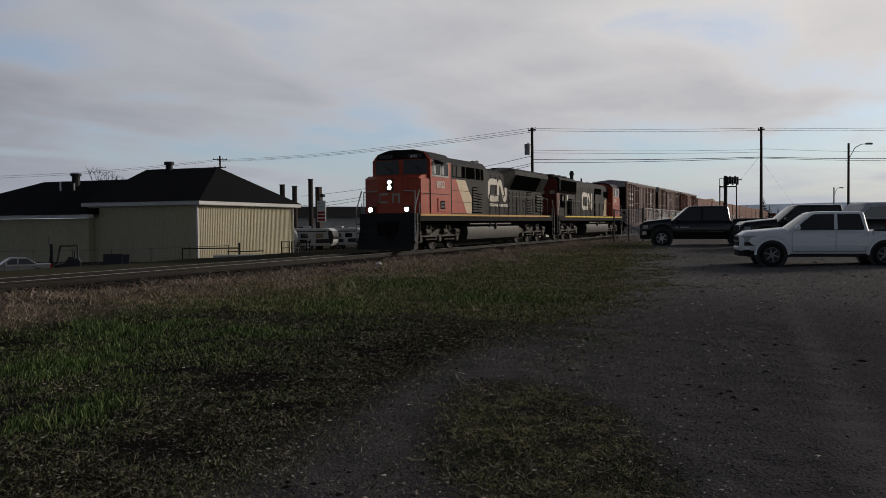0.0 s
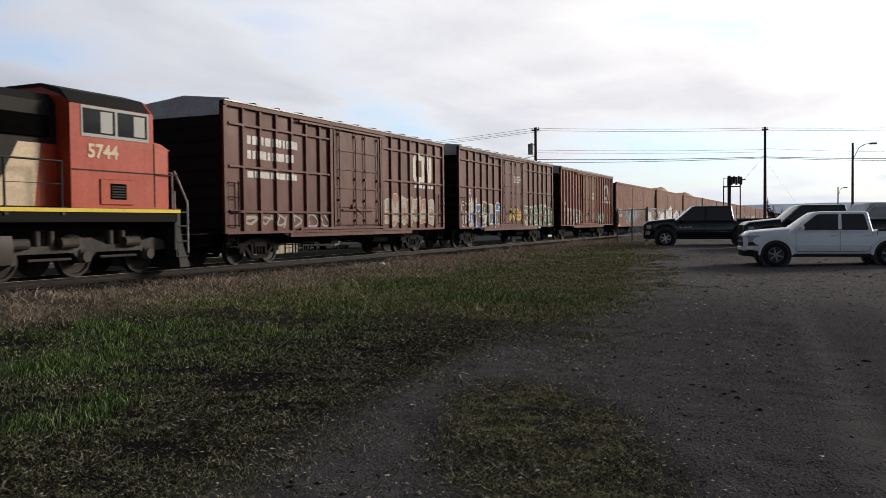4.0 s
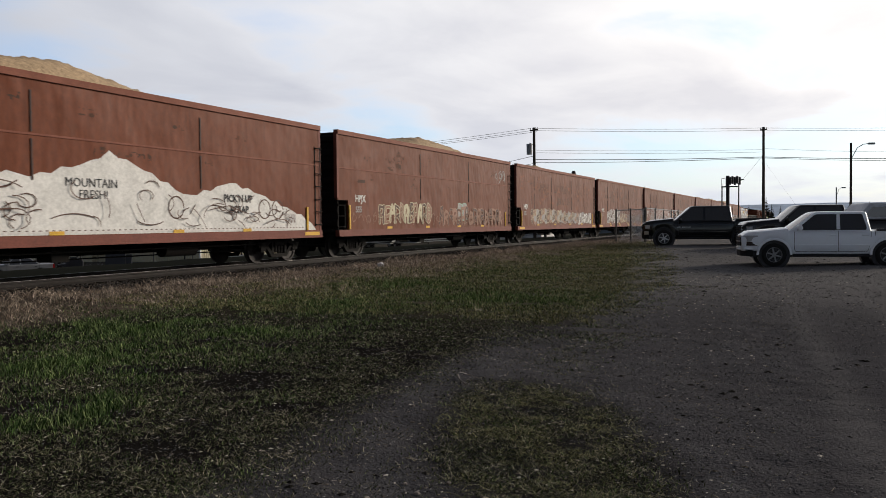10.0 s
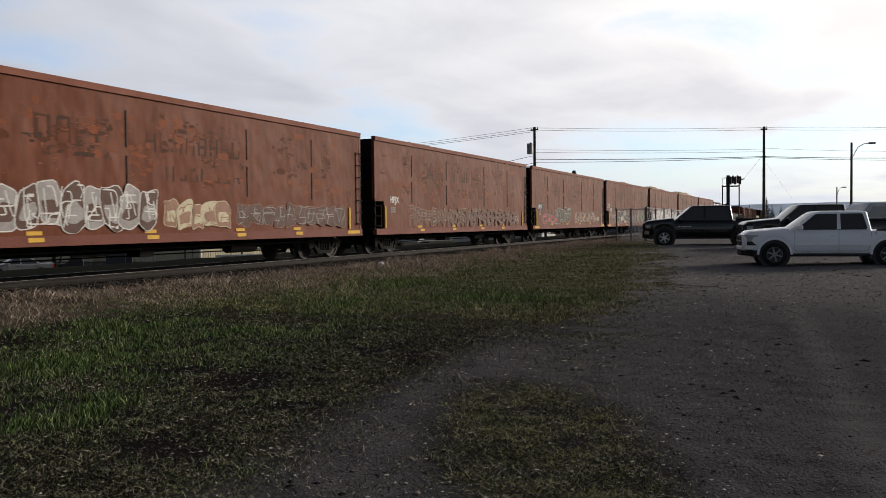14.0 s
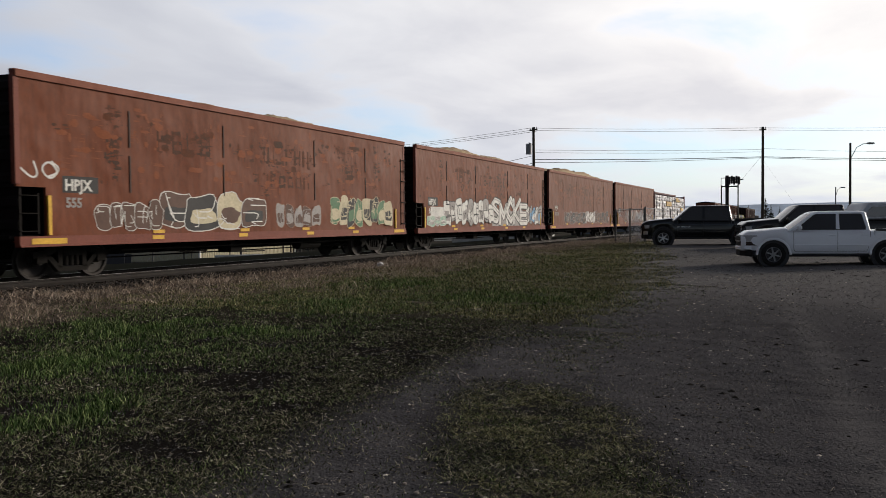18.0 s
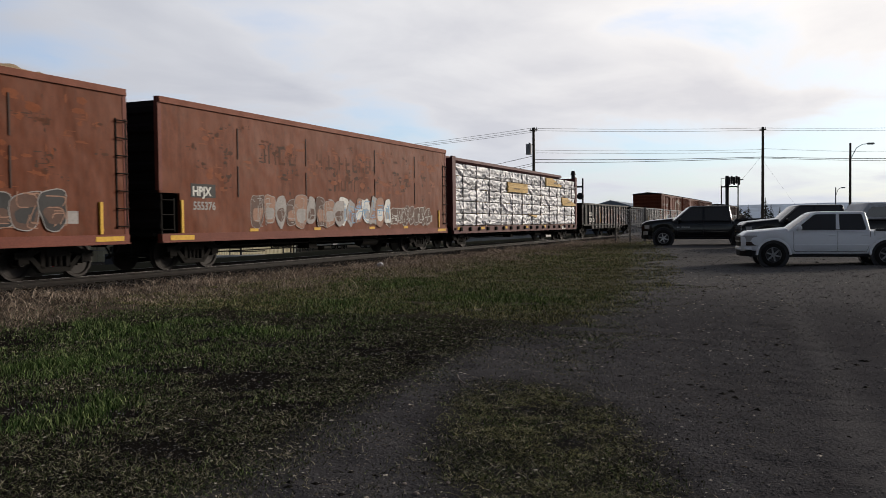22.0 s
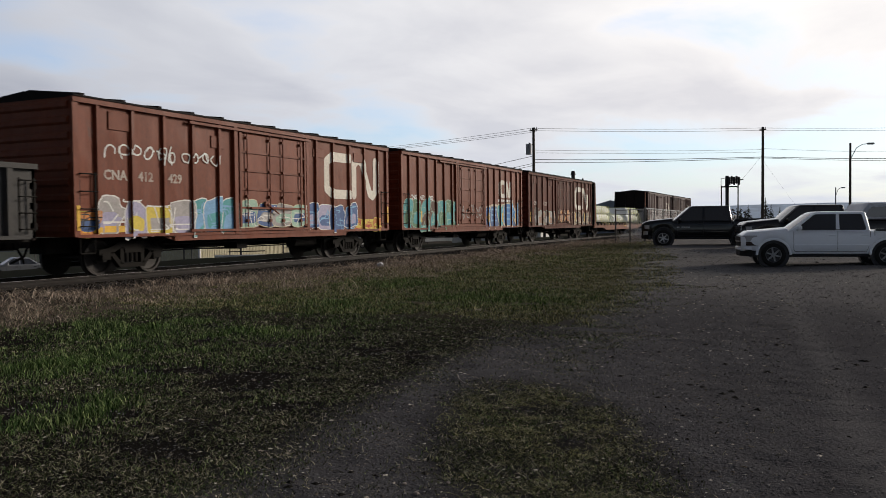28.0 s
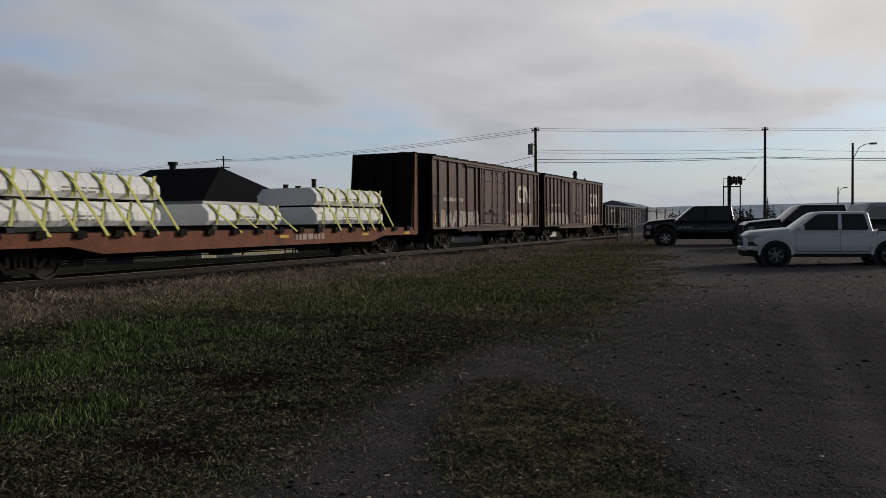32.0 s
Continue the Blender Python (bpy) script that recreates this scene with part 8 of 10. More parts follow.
    soften(part("rear_bumper", Shape().box(-h - 0.08, -h + 0.12, -W / 2 + 0.06, W / 2 - 0.06, low * 0.9, low + 0.22), ALLOY if chrome else RV_DARK, v), 0.02)
    gr = part("grille", Shape().box(h - 0.02, h + 0.012, -W * 0.26, W * 0.26, low + 0.24, hood - 0.18), RV_DARK, v)
    sl = Shape()
    for k in range(3):
        z = low + 0.28 + (hood - low - 0.50) * k / 2
        sl.box(h + 0.010, h + 0.028, -W * 0.25, W * 0.25, z, z + 0.035)
    part("grille_bar", sl, ALLOY, gr)
    for sgn in (-1, 1):
        y0, y1 = sgn * W * 0.30, sgn * (W / 2 - 0.015)
        part("headlight", Shape().prism([(h - 0.02, y0), (h + 0.02, y0), (h + 0.005, y1 - sgn * 0.12), (h - 0.20, y1 + sgn * 0.024), (h - 0.26, y1 + sgn * 0.024), (h - 0.2, y0)], "z", hood - 0.34, hood - 0.15), LAMP_GLASS, v, "clear wraparound headlight")
        part("tail_light", Shape().box(-h - 0.005, -h + 0.10, sgn * (W / 2 - 0.10), sgn * (W / 2 + 0.006), shape["deck"] * H - 0.38, shape["deck"] * H - 0.05), TAIL_RED, v, "red tail light")
        mx = front_x(z0) - 0.25
        part("mirror", Shape().chamfer(mx - 0.07, mx + 0.07, sgn * (W / 2 + 0.13) - 0.11, sgn * (W / 2 + 0.13) + 0.11, belt - 0.01, belt + 0.18, 0.03).box(mx - 0.03, mx + 0.03, sgn * (W / 2 + 0.04), sgn * (W / 2 - 0.06), belt + 0.0, belt + 0.06), paint if shape["mirror"] else RV_DARK, v)
        y = sgn * (W / 2 + 0.003)
        seam = Shape()
        for x in (front_x(belt) - 0.22, mid, rear_x(belt) + 0.12):
            seam.box(x - 0.008, x + 0.008, y - 0.002, y + 0.002, low + 0.05, belt - 0.03)
        seam.box(rear_x(belt) + 0.12, front_x(belt) - 0.22, y - 0.002, y + 0.002, low + 0.03, low + 0.045)
        if shape["deck"] > 0.64 and category == "pickup truck":
            seam.box(rear_x(belt) - 0.06, rear_x(belt) - 0.03, y - 0.003, y + 0.003, low + 0.05, belt - 0.02)
            part("bed_rail", Shape().chamfer(-h + 0.06, rear_x(belt) - 0.06, y - 0.05, y + 0.008, shape["deck"] * H - 0.03, shape["deck"] * H + 0.035, 0.012), RV_DARK, v)
        part("door_gap", seam, RV_DARK, v)
        for x in (mid + 0.12, rear_x(belt) + 0.24):
            part("door_handle", Shape().chamfer(x, x + 0.20, y - 0.02, y + 0.02, belt - 0.17, belt - 0.125, 0.008), RV_DARK if shape["mirror"] else paint, v)
        part("rub_strip", Shape().chamfer(rear_x(belt) + 0.2, front_x(belt) - 0.3, y - 0.012, y + 0.012, low + 0.20, low + 0.25, 0.004), paint, v)
    part("underbody", Shape().box(-h + 0.35, h - 0.35, -W / 2 + 0.18, W / 2 - 0.18, low * 0.62, low + 0.05), RV_DARK, v)
    return v


def pickup(m, label, paint, d, trim):
    """A crew-cab pickup: lofted body with wheel arches, cab with raked glass, open bed. d holds its stations in metres, the nose towards +x."""
    v = thing("pickup_truck", m, label, "pickup truck")
    W, H, r, fa, ra, nose, tail, sill, belt = (d[k] for k in ("W", "H", "r", "fa", "ra", "nose", "tail", "sill", "belt"))
    cowl, hood, cowlz, rear, deck = d["cowl"], d["hood"], d["cowlz"], d["rear"], d["deck"]
    R = r * 1.27

    def low(x):
        z = sill if ra < x < fa else sill + 0.10
        for a in (fa, ra):
            if abs(x - a) < R:
                z = max(z, r + math.sqrt(R * R - (x - a) ** 2))
        return z

    def top(x):
        if x > cowl:
            f = (nose - x) / (nose - cowl)
            return hood - 0.10 * (1 - smoothstep(0, 0.16, f)) + (cowlz - hood) * f ** 0.8
        if x > rear - 0.05:
            return belt - 0.01
        return deck

    def half(x):
        f = max(0.0, 1 - (nose - x) / 0.55)
        g = max(0.0, 1 - (x - tail) / 0.2)
        flare = max(math.exp(-((x - a) / (R * 1.15)) ** 6) for a in (fa, ra)) * 0.022
        return W / 2 - 0.13 * f ** 2.2 - 0.03 * g ** 2 + flare - 0.012
    xs = {nose, nose - 0.03, nose - 0.09, nose - 0.2, nose - 0.33, cowl + 0.02, cowl + 0.3, cowl - 0.02, rear - 0.045, rear - 0.055, tail, tail + 0.03, tail + 0.15, 0.0, -0.5, 0.6}
    for a in (fa, ra):
        xs |= {a + R * math.cos(radians(k)) for k in range(0, 181, 12)} | {a - R * 1.06, a + R * 1.06, a + R * 1.3, a - R * 1.3}
    rings = []
    for x in sorted(xs):
        w, z0, z1 = half(x), low(x), top(x)
        dz = z1 - z0
        prof = [(w - 0.05, z0), (w - 0.004, z0 + min(0.07, dz * 0.2)), (w + 0.006, z0 + dz * 0.45), (w, z1 - min(0.20, dz * 0.42)), (w - 0.018, z1 - min(0.09, dz * 0.25)), (w - 0.055, z1 - 0.028), (w - 0.13, z1 - 0.004), (w * 0.5, z1 + 0.022 if x > cowl else z1)]
        rings.append([(x, y, z) for y, z in prof] + [(x, -y, z) for y, z in prof[::-1]])
    part("body", loft(rings), paint, v, smooth=True)
    # cab
    bx, fx, rx, qx = d["glass"]
    wb0, wt, zb, zt = W / 2 - 0.035, W / 2 - 0.17, belt - 0.03, H - 0.07

    def ring(z, f, inset):
        a, b, w = bx + (fx - bx) * f - inset, qx + (rx - qx) * f + inset, wb0 + (wt - wb0) * f - inset * 0.7
        c = 0.07
        half_ring = [(a + 0.09, 0), (a + 0.055, w * 0.55), (a - 0.01, w - 0.06), (a - c, w), ((a + b) / 2, w), (b + c * 0.6, w), (b, w - c), (b - 0.01, w * 0.5)]
        return [(x, y, z) for x, y in half_ring] + [(b - 0.012, 0, z)] + [(x, -y, z) for x, y in half_ring[1:][::-1]]
    cab = [ring(zb, 0, 0), ring(zb + 0.1, 0.1 / (zt - zb), 0), ring(zt, 1, 0), ring(zt + 0.035, 1.03, 0.03), ring(zt + 0.058, 1.05, 0.10), ring(H, 1.06, 0.30)]
    part("cabin", loft(cab), paint, v, smooth=True)

    def lean(z):
        return (z - zb) / (zt - zb)

    def on_side(x, z, sgn, off=0.007):
        return (x, sgn * (wb0 + (wt - wb0) * lean(z) + off), z)

    def pane(nm, q, inward, material, lab=""):
        n = len(q)
        s = Shape().add(q + [tuple(a + b for a, b in zip(p, inward)) for p in q], [tuple(range(n)), tuple(range(n, 2 * n))[::-1]] + [(i, (i + 1) % n, n + (i + 1) % n, n + i) for i in range(n)])
        return part(nm, s, material, v, lab)
    z0, z1, mid = belt + 0.025, zt - 0.02, d["pillar"]

    def slope(z):
        return bx + (fx - bx) * lean(z)
    for sgn in (-1, 1):
        g = 0.03
        q = [(slope(z0) - 0.21, z0), (slope(z0 + 0.12) - 0.15, z0 + 0.12), (slope(z1 - 0.03) - 0.11, z1 - 0.03), (slope(z1) - 0.15, z1), (mid + g, z1), (mid + g + 0.02, z0)]
        pane("side_window", [on_side(x, z, sgn) for x, z in q], (0, -sgn * 0.02, 0), CAR_GLASS, "dark front door window")
        q = [(mid - g - 0.03, z0), (mid - g - 0.03, z1), (rx + 0.17, z1), (rx + 0.13, z1 - 0.04), (qx + 0.14, z0 + 0.03), (qx + 0.17, z0)]
        pane("side_window", [on_side(x, z, sgn) for x, z in q], (0, -sgn * 0.02, 0), CAR_GLASS, "dark rear door window")
    s, rows = Shape(), []
    for z in (z0 - 0.02, z1):
        f = lean(z)
        w = wb0 + (wt - wb0) * f - 0.075
        rows.append([(slope(z) + 0.012 + 0.098 * (1 - (k / 3) ** 2) - 0.012 * (abs(k) == 3), w * k / 3, z) for k in range(-3, 4)])
    s.add(rows[0] + rows[1], [(k, k + 1, k + 8, k + 7) for k in range(6)])
    s.add([(x - 0.014, y, z) for x, y, z in rows[0] + rows[1]], [(k + 7, k + 8, k + 1, k) for k in range(6)])
    part("windshield", s, WINDSHIELD, v, smooth=True)
    zr = z0 + 0.04
    pane("rear_window", [(qx + (rx - qx) * lean(z) - 0.022, y, z) for y, z in ((-0.6, zr), (-0.52, z1 - 0.02), (0.52, z1 - 0.02), (0.6, zr))], (0.012, 0, 0), CAR_GLASS)
    for x in (fa, ra):
        for sgn in (-1, 1):
            wheel(v, x, sgn * (W / 2 - 0.125), r, sgn, trim["rim"])
            part("wheel_well", Shape().rod((x, sgn * (W / 2 - 0.36), r), (x, sgn * (W / 2 - 0.05), r), R * 0.995, 24), RV_DARK, v)
    # front end
    bm_ = trim["bumper"]
    zb0, zb1 = sill + 0.02, sill + (0.22 if d["lamp"] > 0.4 else 0.30)
    bump_top = [(nose - 0.30, -W / 2 + 0.012), (nose - 0.10, -W / 2 + 0.07), (nose + 0.05, -W / 2 + 0.34), (nose + 0.09, 0), (nose + 0.05, W / 2 - 0.34), (nose - 0.10, W / 2 - 0.07), (nose - 0.30, W / 2 - 0.012)]
    soften(part("front_bumper", Shape().prism(bump_top, "z", zb0 + 0.10, zb1), bm_, v, trim["bumper_label"]), 0.025)
    soften(part("bumper_valance", Shape().prism([(x - 0.03, y * 0.985) for x, y in bump_top], "z", zb0 - 0.09, zb0 + 0.098), RUBBER, v, "black lower bumper valance"), 0.03)
    gz0, gz1 = zb1 + 0.03, hood - 0.13
    gw = W * (0.34 if d["lamp"] > 0.4 else 0.29)
    gr = part("grille", Shape().prism([(nose - 0.05, -gw), (nose + 0.022, -gw), (nose + 0.045, 0), (nose + 0.022, gw), (nose - 0.05, gw)], "z", gz0, gz1), RUBBER, v)
    gb = trim["grille"]
    for z in trim["bars"](gz0, gz1):
        part("grille_bar", Shape().prism([(nose, -gw), (nose + 0.035, -gw), (nose + 0.06, 0), (nose + 0.035, gw), (nose, gw)], "z", z - 0.022, z + 0.022), gb, gr)
    for sgn in (-1, 1):
        y0, y1 = sgn * (gw + 0.02), sgn * (W / 2)
        hl = [(nose + 0.012, y0), (nose - 0.05, y1 - sgn * 0.16), (nose - 0.17, y1 - sgn * 0.055), (nose - d["lamp"], y1 - sgn * 0.004), (nose - d["lamp"], y1 - sgn * 0.08), (nose - 0.25, y1 - sgn * 0.2), (nose - 0.1, y0)]
        lamp = part("headlight", Shape().prism(hl, "z", zb1 + 0.16 if d["lamp"] > 0.4 else zb1 + 0.12, hood - (0.09 if d["lamp"] > 0.4 else 0.155)), LAMP_GLASS, v, "clear wraparound headlight")
        if d["lamp"] > 0.4:
            part("turn_lamp", Shape().prism([(x + 0.004, y + sgn * 0.003) for x, y in hl], "z", zb1 + 0.035, zb1 + 0.155), AMBER, lamp, "amber turn lamp under the headlight")
        part("tail_light", Shape().box(tail - 0.008, tail + 0.12, sgn * (W / 2 - 0.10), sgn * (W / 2 + 0.004), deck - 0.45, deck - 0.05), TAIL_RED, v, "red tail light")
        mx = slope(belt) - 0.30
        ms = part("mirror", Shape().chamfer(mx - 0.06, mx + 0.08, sgn * (W / 2 + 0.12) - 0.10, sgn * (W / 2 + 0.12) + 0.10, belt + 0.0, belt + 0.17, 0.045), trim["mirror"], v)
        part("mirror_arm", Shape().chamfer(mx - 0.02, mx + 0.05, sgn * (W / 2 - 0.08), sgn * (W / 2 + 0.06), belt + 0.01, belt + 0.07, 0.015), RV_DARK, ms)
        y = sgn * (W / 2 - 0.004)
        df, dr = d["door"]
        for a, b in ((df, mid), (mid, dr)):
            gap = 0.006
            edge = [(a, belt - 0.03), (a, sill + 0.14), (a - 0.03 if b == mid else a, sill + 0.075), (b if b == mid else b + 0.10, sill + 0.075), (b, sill + 0.17 if b == mid else sill + 0.34), (b, belt - 0.03)]
            ln = Shape()
            for p, q in zip(edge, edge[1:]):
                ln.rod((p[0], y, p[1]), (q[0], y, q[1]), gap, 5)
            part("door_gap", ln, RV_DARK, v)
            part("door_handle", Shape().chamfer(b + 0.06, b + 0.25, y - 0.02, y + sgn * 0.03, belt - 0.165, belt - 0.125, 0.01), trim["handle"], v)
            part("rub_strip", Shape().chamfer(b + 0.04, a - 0.04, y - 0.008, y + sgn * 0.014, sill + 0.24, sill + 0.285, 0.006), paint, v)
        part("window_trim", Shape().rod(on_side(slope(z0) - 0.20, z0 - 0.008, sgn), on_side(qx + 0.16, z0 - 0.008, sgn), 0.010, 5), RV_DARK, v)
        part("bed_gap", Shape().rod((rear - 0.05, y, sill + 0.1), (rear - 0.05, y, deck - 0.02), 0.009, 5), RV_DARK, v)
        part("bed_rail", Shape().chamfer(tail + 0.05, rear - 0.08, y - sgn * 0.13, y + sgn * 0.004, deck - 0.035, deck + 0.03, 0.014), RV_DARK, v, "black bed rail cap")
        part("fender_lip", Shape().join(arch_strip(fa, r, R, y, sgn)), trim["arch"], v)
        part("fender_lip", Shape().join(arch_strip(ra, r, R, y, sgn)), trim["arch"], v)
        part("running_board", Shape().rod((ra + R * 1.15, sgn * (W / 2 - 0.10), sill - 0.05), (fa - R * 1.15, sgn * (W / 2 - 0.10), sill - 0.05), 0.035, 8), RV_DARK, v)
    soften(part("rear_bumper", Shape().box(tail - 0.12, tail + 0.08, -W / 2 + 0.06, W / 2 - 0.06, sill + 0.06, sill + 0.26), bm_, v), 0.02)
    part("underbody", Shape().box(tail + 0.25, nose - 0.25, -W / 2 + 0.16, W / 2 - 0.16, sill - 0.10, sill + 0.2), RV_DARK, v)
    part("axle", Shape().rod((ra, -W / 2 + 0.2, r), (ra, W / 2 - 0.2, r), 0.06, 8), RV_DARK, v)
    if trim.get("letters"):
        for x0, x1 in trim["letters"]:
            part("lettering_bar", Shape().box(x0, x1, W / 2 - 0.002, W / 2 + 0.006, belt - 0.31, belt - 0.27), ALLOY, v)
    return v


def arch_strip(a, r, R, y, sgn):
    s, ring = Shape(), []
    for k in range(0, 181, 12):
        c, z = math.cos(radians(k)), math.sin(radians(k))
        ring.append([(a + c * (R - 0.015), y - sgn * 0.03, r + z * (R - 0.015)), (a + c * (R - 0.015), y + sgn * 0.026, r + z * (R - 0.015)), (a + c * (R + 0.035), y + sgn * 0.026, r + z * (R + 0.035)), (a + c * (R + 0.055), y - sgn * 0.01, r + z * (R + 0.055))])
    return loft(ring)


AMBER = mat("amber_lamp", (0.035, 0.020, 0.016), 0.25, other=(0.03, 0.018, 0.014), scale=4, fine=30, bump=0.0)
RIM_GREY = mat("dull_alloy_rim", (0.26, 0.26, 0.27), 0.4, 0.6, other=(0.10, 0.10, 0.10), scale=6, fine=40, bump=0.0)
CHROME = mat("chrome_trim", (0.55, 0.56, 0.58), 0.18, 0.9, other=(0.45, 0.46, 0.48), scale=3, fine=30, bump=0.0)
WINDSHIELD = glass_mat("windshield_glass", (0.05, 0.055, 0.06), 0.06)
WINDSHIELD.node_tree.nodes["Principled BSDF"].inputs["IOR"].default_value = 2.0
WINDSHIELD.node_tree.nodes["Principled BSDF"].inputs["Specular IOR Level"].default_value = 0.9
CAR_GLASS = glass_mat("tinted_car_glass", (0.010, 0.012, 0.017), 0.03)
CAR_GLASS.node_tree.nodes["Principled BSDF"].inputs["IOR"].default_value = 1.62
CAR_GLASS.node_tree.nodes["Principled BSDF"].inputs["Specular IOR Level"].default_value = 0.6
LAMP_GLASS = glass_mat("headlamp_glass", (0.42, 0.43, 0.45), 0.08)
TAIL_RED = mat("tail_lamp_red", (0.25, 0.01, 0.01), 0.2, other=(0.2, 0.01, 0.01), scale=4, fine=30, bump=0.0)
CAR_WHITE = mat("white_car_paint", (0.80, 0.83, 0.88), 0.3, other=(0.77, 0.80, 0.85), amount=0.5, scale=0.8, fine=8, bump=0.0, coat=0.3, gloss=0.4, grain_mix=0.03)
CAR_BLACK = mat("black_car_paint", (0.006, 0.006, 0.007), 0.22, other=(0.010, 0.010, 0.011), amount=0.5, scale=0.8, fine=8, bump=0.0, coat=0.3, gloss=0.25, grain_mix=0.03)
CAR_SILVER = mat("silver_car_paint", (0.20, 0.205, 0.215), 0.35, 0.2, other=(0.17, 0.175, 0.18), amount=0.5, scale=0.8, fine=8, bump=0.0, coat=0.3, gloss=0.4, grain_mix=0.03)
SEDAN_SHAPE = dict(front=0.95, belt=0.64, hood=0.58, cowl=0.73, cowlz=0.66, tail=0.17, deck=0.66, glass=(0.73, 0.56, 0.36, 0.18), pillar=0.48, mirror=True)


def parked(x, y, turn, z=None):
    return pose(x, y, ground_z(x, y) if z is None else z, 0, 0, turn)


COLORADO = dict(W=1.74, H=1.70, r=0.37, fa=1.64, ra=-1.58, nose=2.58, tail=-2.62, sill=0.40, belt=1.115, cowl=1.22, hood=1.06, cowlz=1.19, rear=-1.17, deck=1.12, glass=(1.25, 0.52, -1.02, -1.13), pillar=-0.19, door=(1.06, -1.10), lamp=0.46)
RAM = dict(W=2.0, H=1.94, r=0.41, fa=1.85, ra=-1.72, nose=2.86, tail=-2.94, sill=0.46, belt=1.23, cowl=1.42, hood=1.20, cowlz=1.36, rear=-1.32, deck=1.29, glass=(1.42, 0.66, -1.18, -1.29), pillar=0.02, door=(1.18, -1.24), lamp=0.36)
pickup(parked(28.89, -0.30, 100.5, 0.06), "white crew-cab pickup truck parked on the gravel lot", CAR_WHITE, COLORADO, dict(rim=RIM_GREY, bumper=CAR_WHITE, bumper_label="", bars=lambda a, b: ((a + b) / 2,), grille=RIM_GREY, mirror=CAR_WHITE, handle=CAR_WHITE, arch=CAR_WHITE))
pickup(parked(42.06, 4.92, 98, 0.28), "black full-size pickup truck parked by the fence", CAR_BLACK, RAM, dict(rim=ALLOY, bumper=ALLOY, bumper_label="dull silver front bumper", bars=lambda a, b: ((a + b) / 2,), grille=RUBBER, mirror=CAR_BLACK, handle=CAR_BLACK, arch=CAR_BLACK, letters=((0.62, 1.02), (1.10, 1.22))))
pickup(parked(39.0, 0.25, 105, 0.20), "black pickup truck with a chrome grille behind the white one", CAR_BLACK, RAM, dict(rim=ALLOY, bumper=CHROME, bumper_label="chrome front bumper", bars=lambda a, b: (a + 0.02, (a + b) / 2, b - 0.02), grille=CHROME, mirror=CAR_BLACK, handle=CAR_BLACK, arch=CAR_BLACK))
motor_car("sedan_car", parked(42.4, 52.4, 150, YARD_Z + 0.02), "silver-grey sedan parked in the yard beyond the track", "car", CAR_SILVER, 4.6, 1.45, 1.75, 2.7, 0.31, SEDAN_SHAPE)


def van():
    v = thing("grey_van", pose(46.0, -3.54, 0.36, 0, 0, 114), "grey panel van parked behind the pickups", "van")
    soften(part("body", Shape().prism([(-2.7, 0.4), (2.7, 0.4), (2.75, 1.0), (2.3, 1.2), (1.7, 1.92), (-2.7, 1.96)], "y", -0.98, 0.98), VAN_GREY, v, smooth=True), 0.10)
    part("side_window", Shape().prism([(0.4, 1.25), (2.0, 1.25), (1.6, 1.72), (0.4, 1.75)], "y", -0.995, -0.97).prism([(0.4, 1.25), (2.0, 1.25), (1.6, 1.72), (0.4, 1.75)], "y", 0.97, 0.995), CAR_GLASS, v)
    part("rub_strip", Shape().box(-2.6, 2.5, -0.992, -0.97, 0.85, 0.92).box(-2.6, 2.5, 0.97, 0.992, 0.85, 0.92), RV_DARK, v)
    for x in (-1.7, 1.75):
        for s in (-1, 1):
            wheel(v, x, s * 0.86, 0.36, s)


VAN_GREY = mat("grey_van_paint", (0.46, 0.48, 0.52), 0.4, other=(0.095, 0.10, 0.11), scale=0.8, fine=8, bump=0.0, coat=0.3)
van()


def forklift():
    f = thing("forklift", pose(46.9, 52.5, YARD_Z, 0, 0, 135), "dark forklift standing before the chain-link fence", "forklift")
    soften(part("body", Shape().prism([(-1.1, 0.35), (0.7, 0.35), (0.7, 0.75), (0.1, 0.8), (-0.2, 1.15), (-1.0, 1.2), (-1.15, 0.9)], "y", -0.5, 0.5), RV_DARK, f), 0.05)
    part("mast", Shape().box(0.85, 1.0, -0.42, -0.30, 0.05, 2.3).box(0.85, 1.0, 0.30, 0.42, 0.05, 2.3).box(0.87, 0.97, -0.42, 0.42, 2.1, 2.25).box(0.87, 0.97, -0.42, 0.42, 1.1, 1.2), BLACK_PAINT, f)
    part("load_guard", Shape().box(1.0, 1.05, -0.5, 0.5, 0.3, 1.35).box(1.02, 1.07, -0.48, 0.48, 2.25, 2.85), RV_DARK, f)
    part("backrest_panel", Shape().box(1.05, 1.08, -0.42, 0.42, 2.3, 2.85), RV_WHITE, f, "pale panel above the mast")
    for y in (-0.3, 0.2):
        part("fork", Shape().box(1.05, 2.1, y, y + 0.1, 0.06, 0.11), BLACK_PAINT, f)
    part("overhead_guard", Shape().bar([(0.55, -0.45, 0.8), (0.3, -0.45, 2.15), (-0.95, -0.45, 2.15), (-0.95, -0.45, 1.1)], 0.05).bar([(0.55, 0.45, 0.8), (0.3, 0.45, 2.15), (-0.95, 0.45, 2.15), (-0.95, 0.45, 1.1)], 0.05)
         .box(-0.95, 0.3, -0.47, 0.47, 2.13, 2.19), BLACK_PAINT, f)
    part("seat", Shape().chamfer(-0.7, -0.2, -0.25, 0.25, 1.15, 1.3, 0.04).chamfer(-0.8, -0.65, -0.25, 0.25, 1.25, 1.7, 0.04), RV_DARK, f)
    for x, r in ((0.5, 0.33), (-0.75, 0.27)):
        for s in (-1, 1):
            wheel(f, x, s * 0.48, r, s)


forklift()


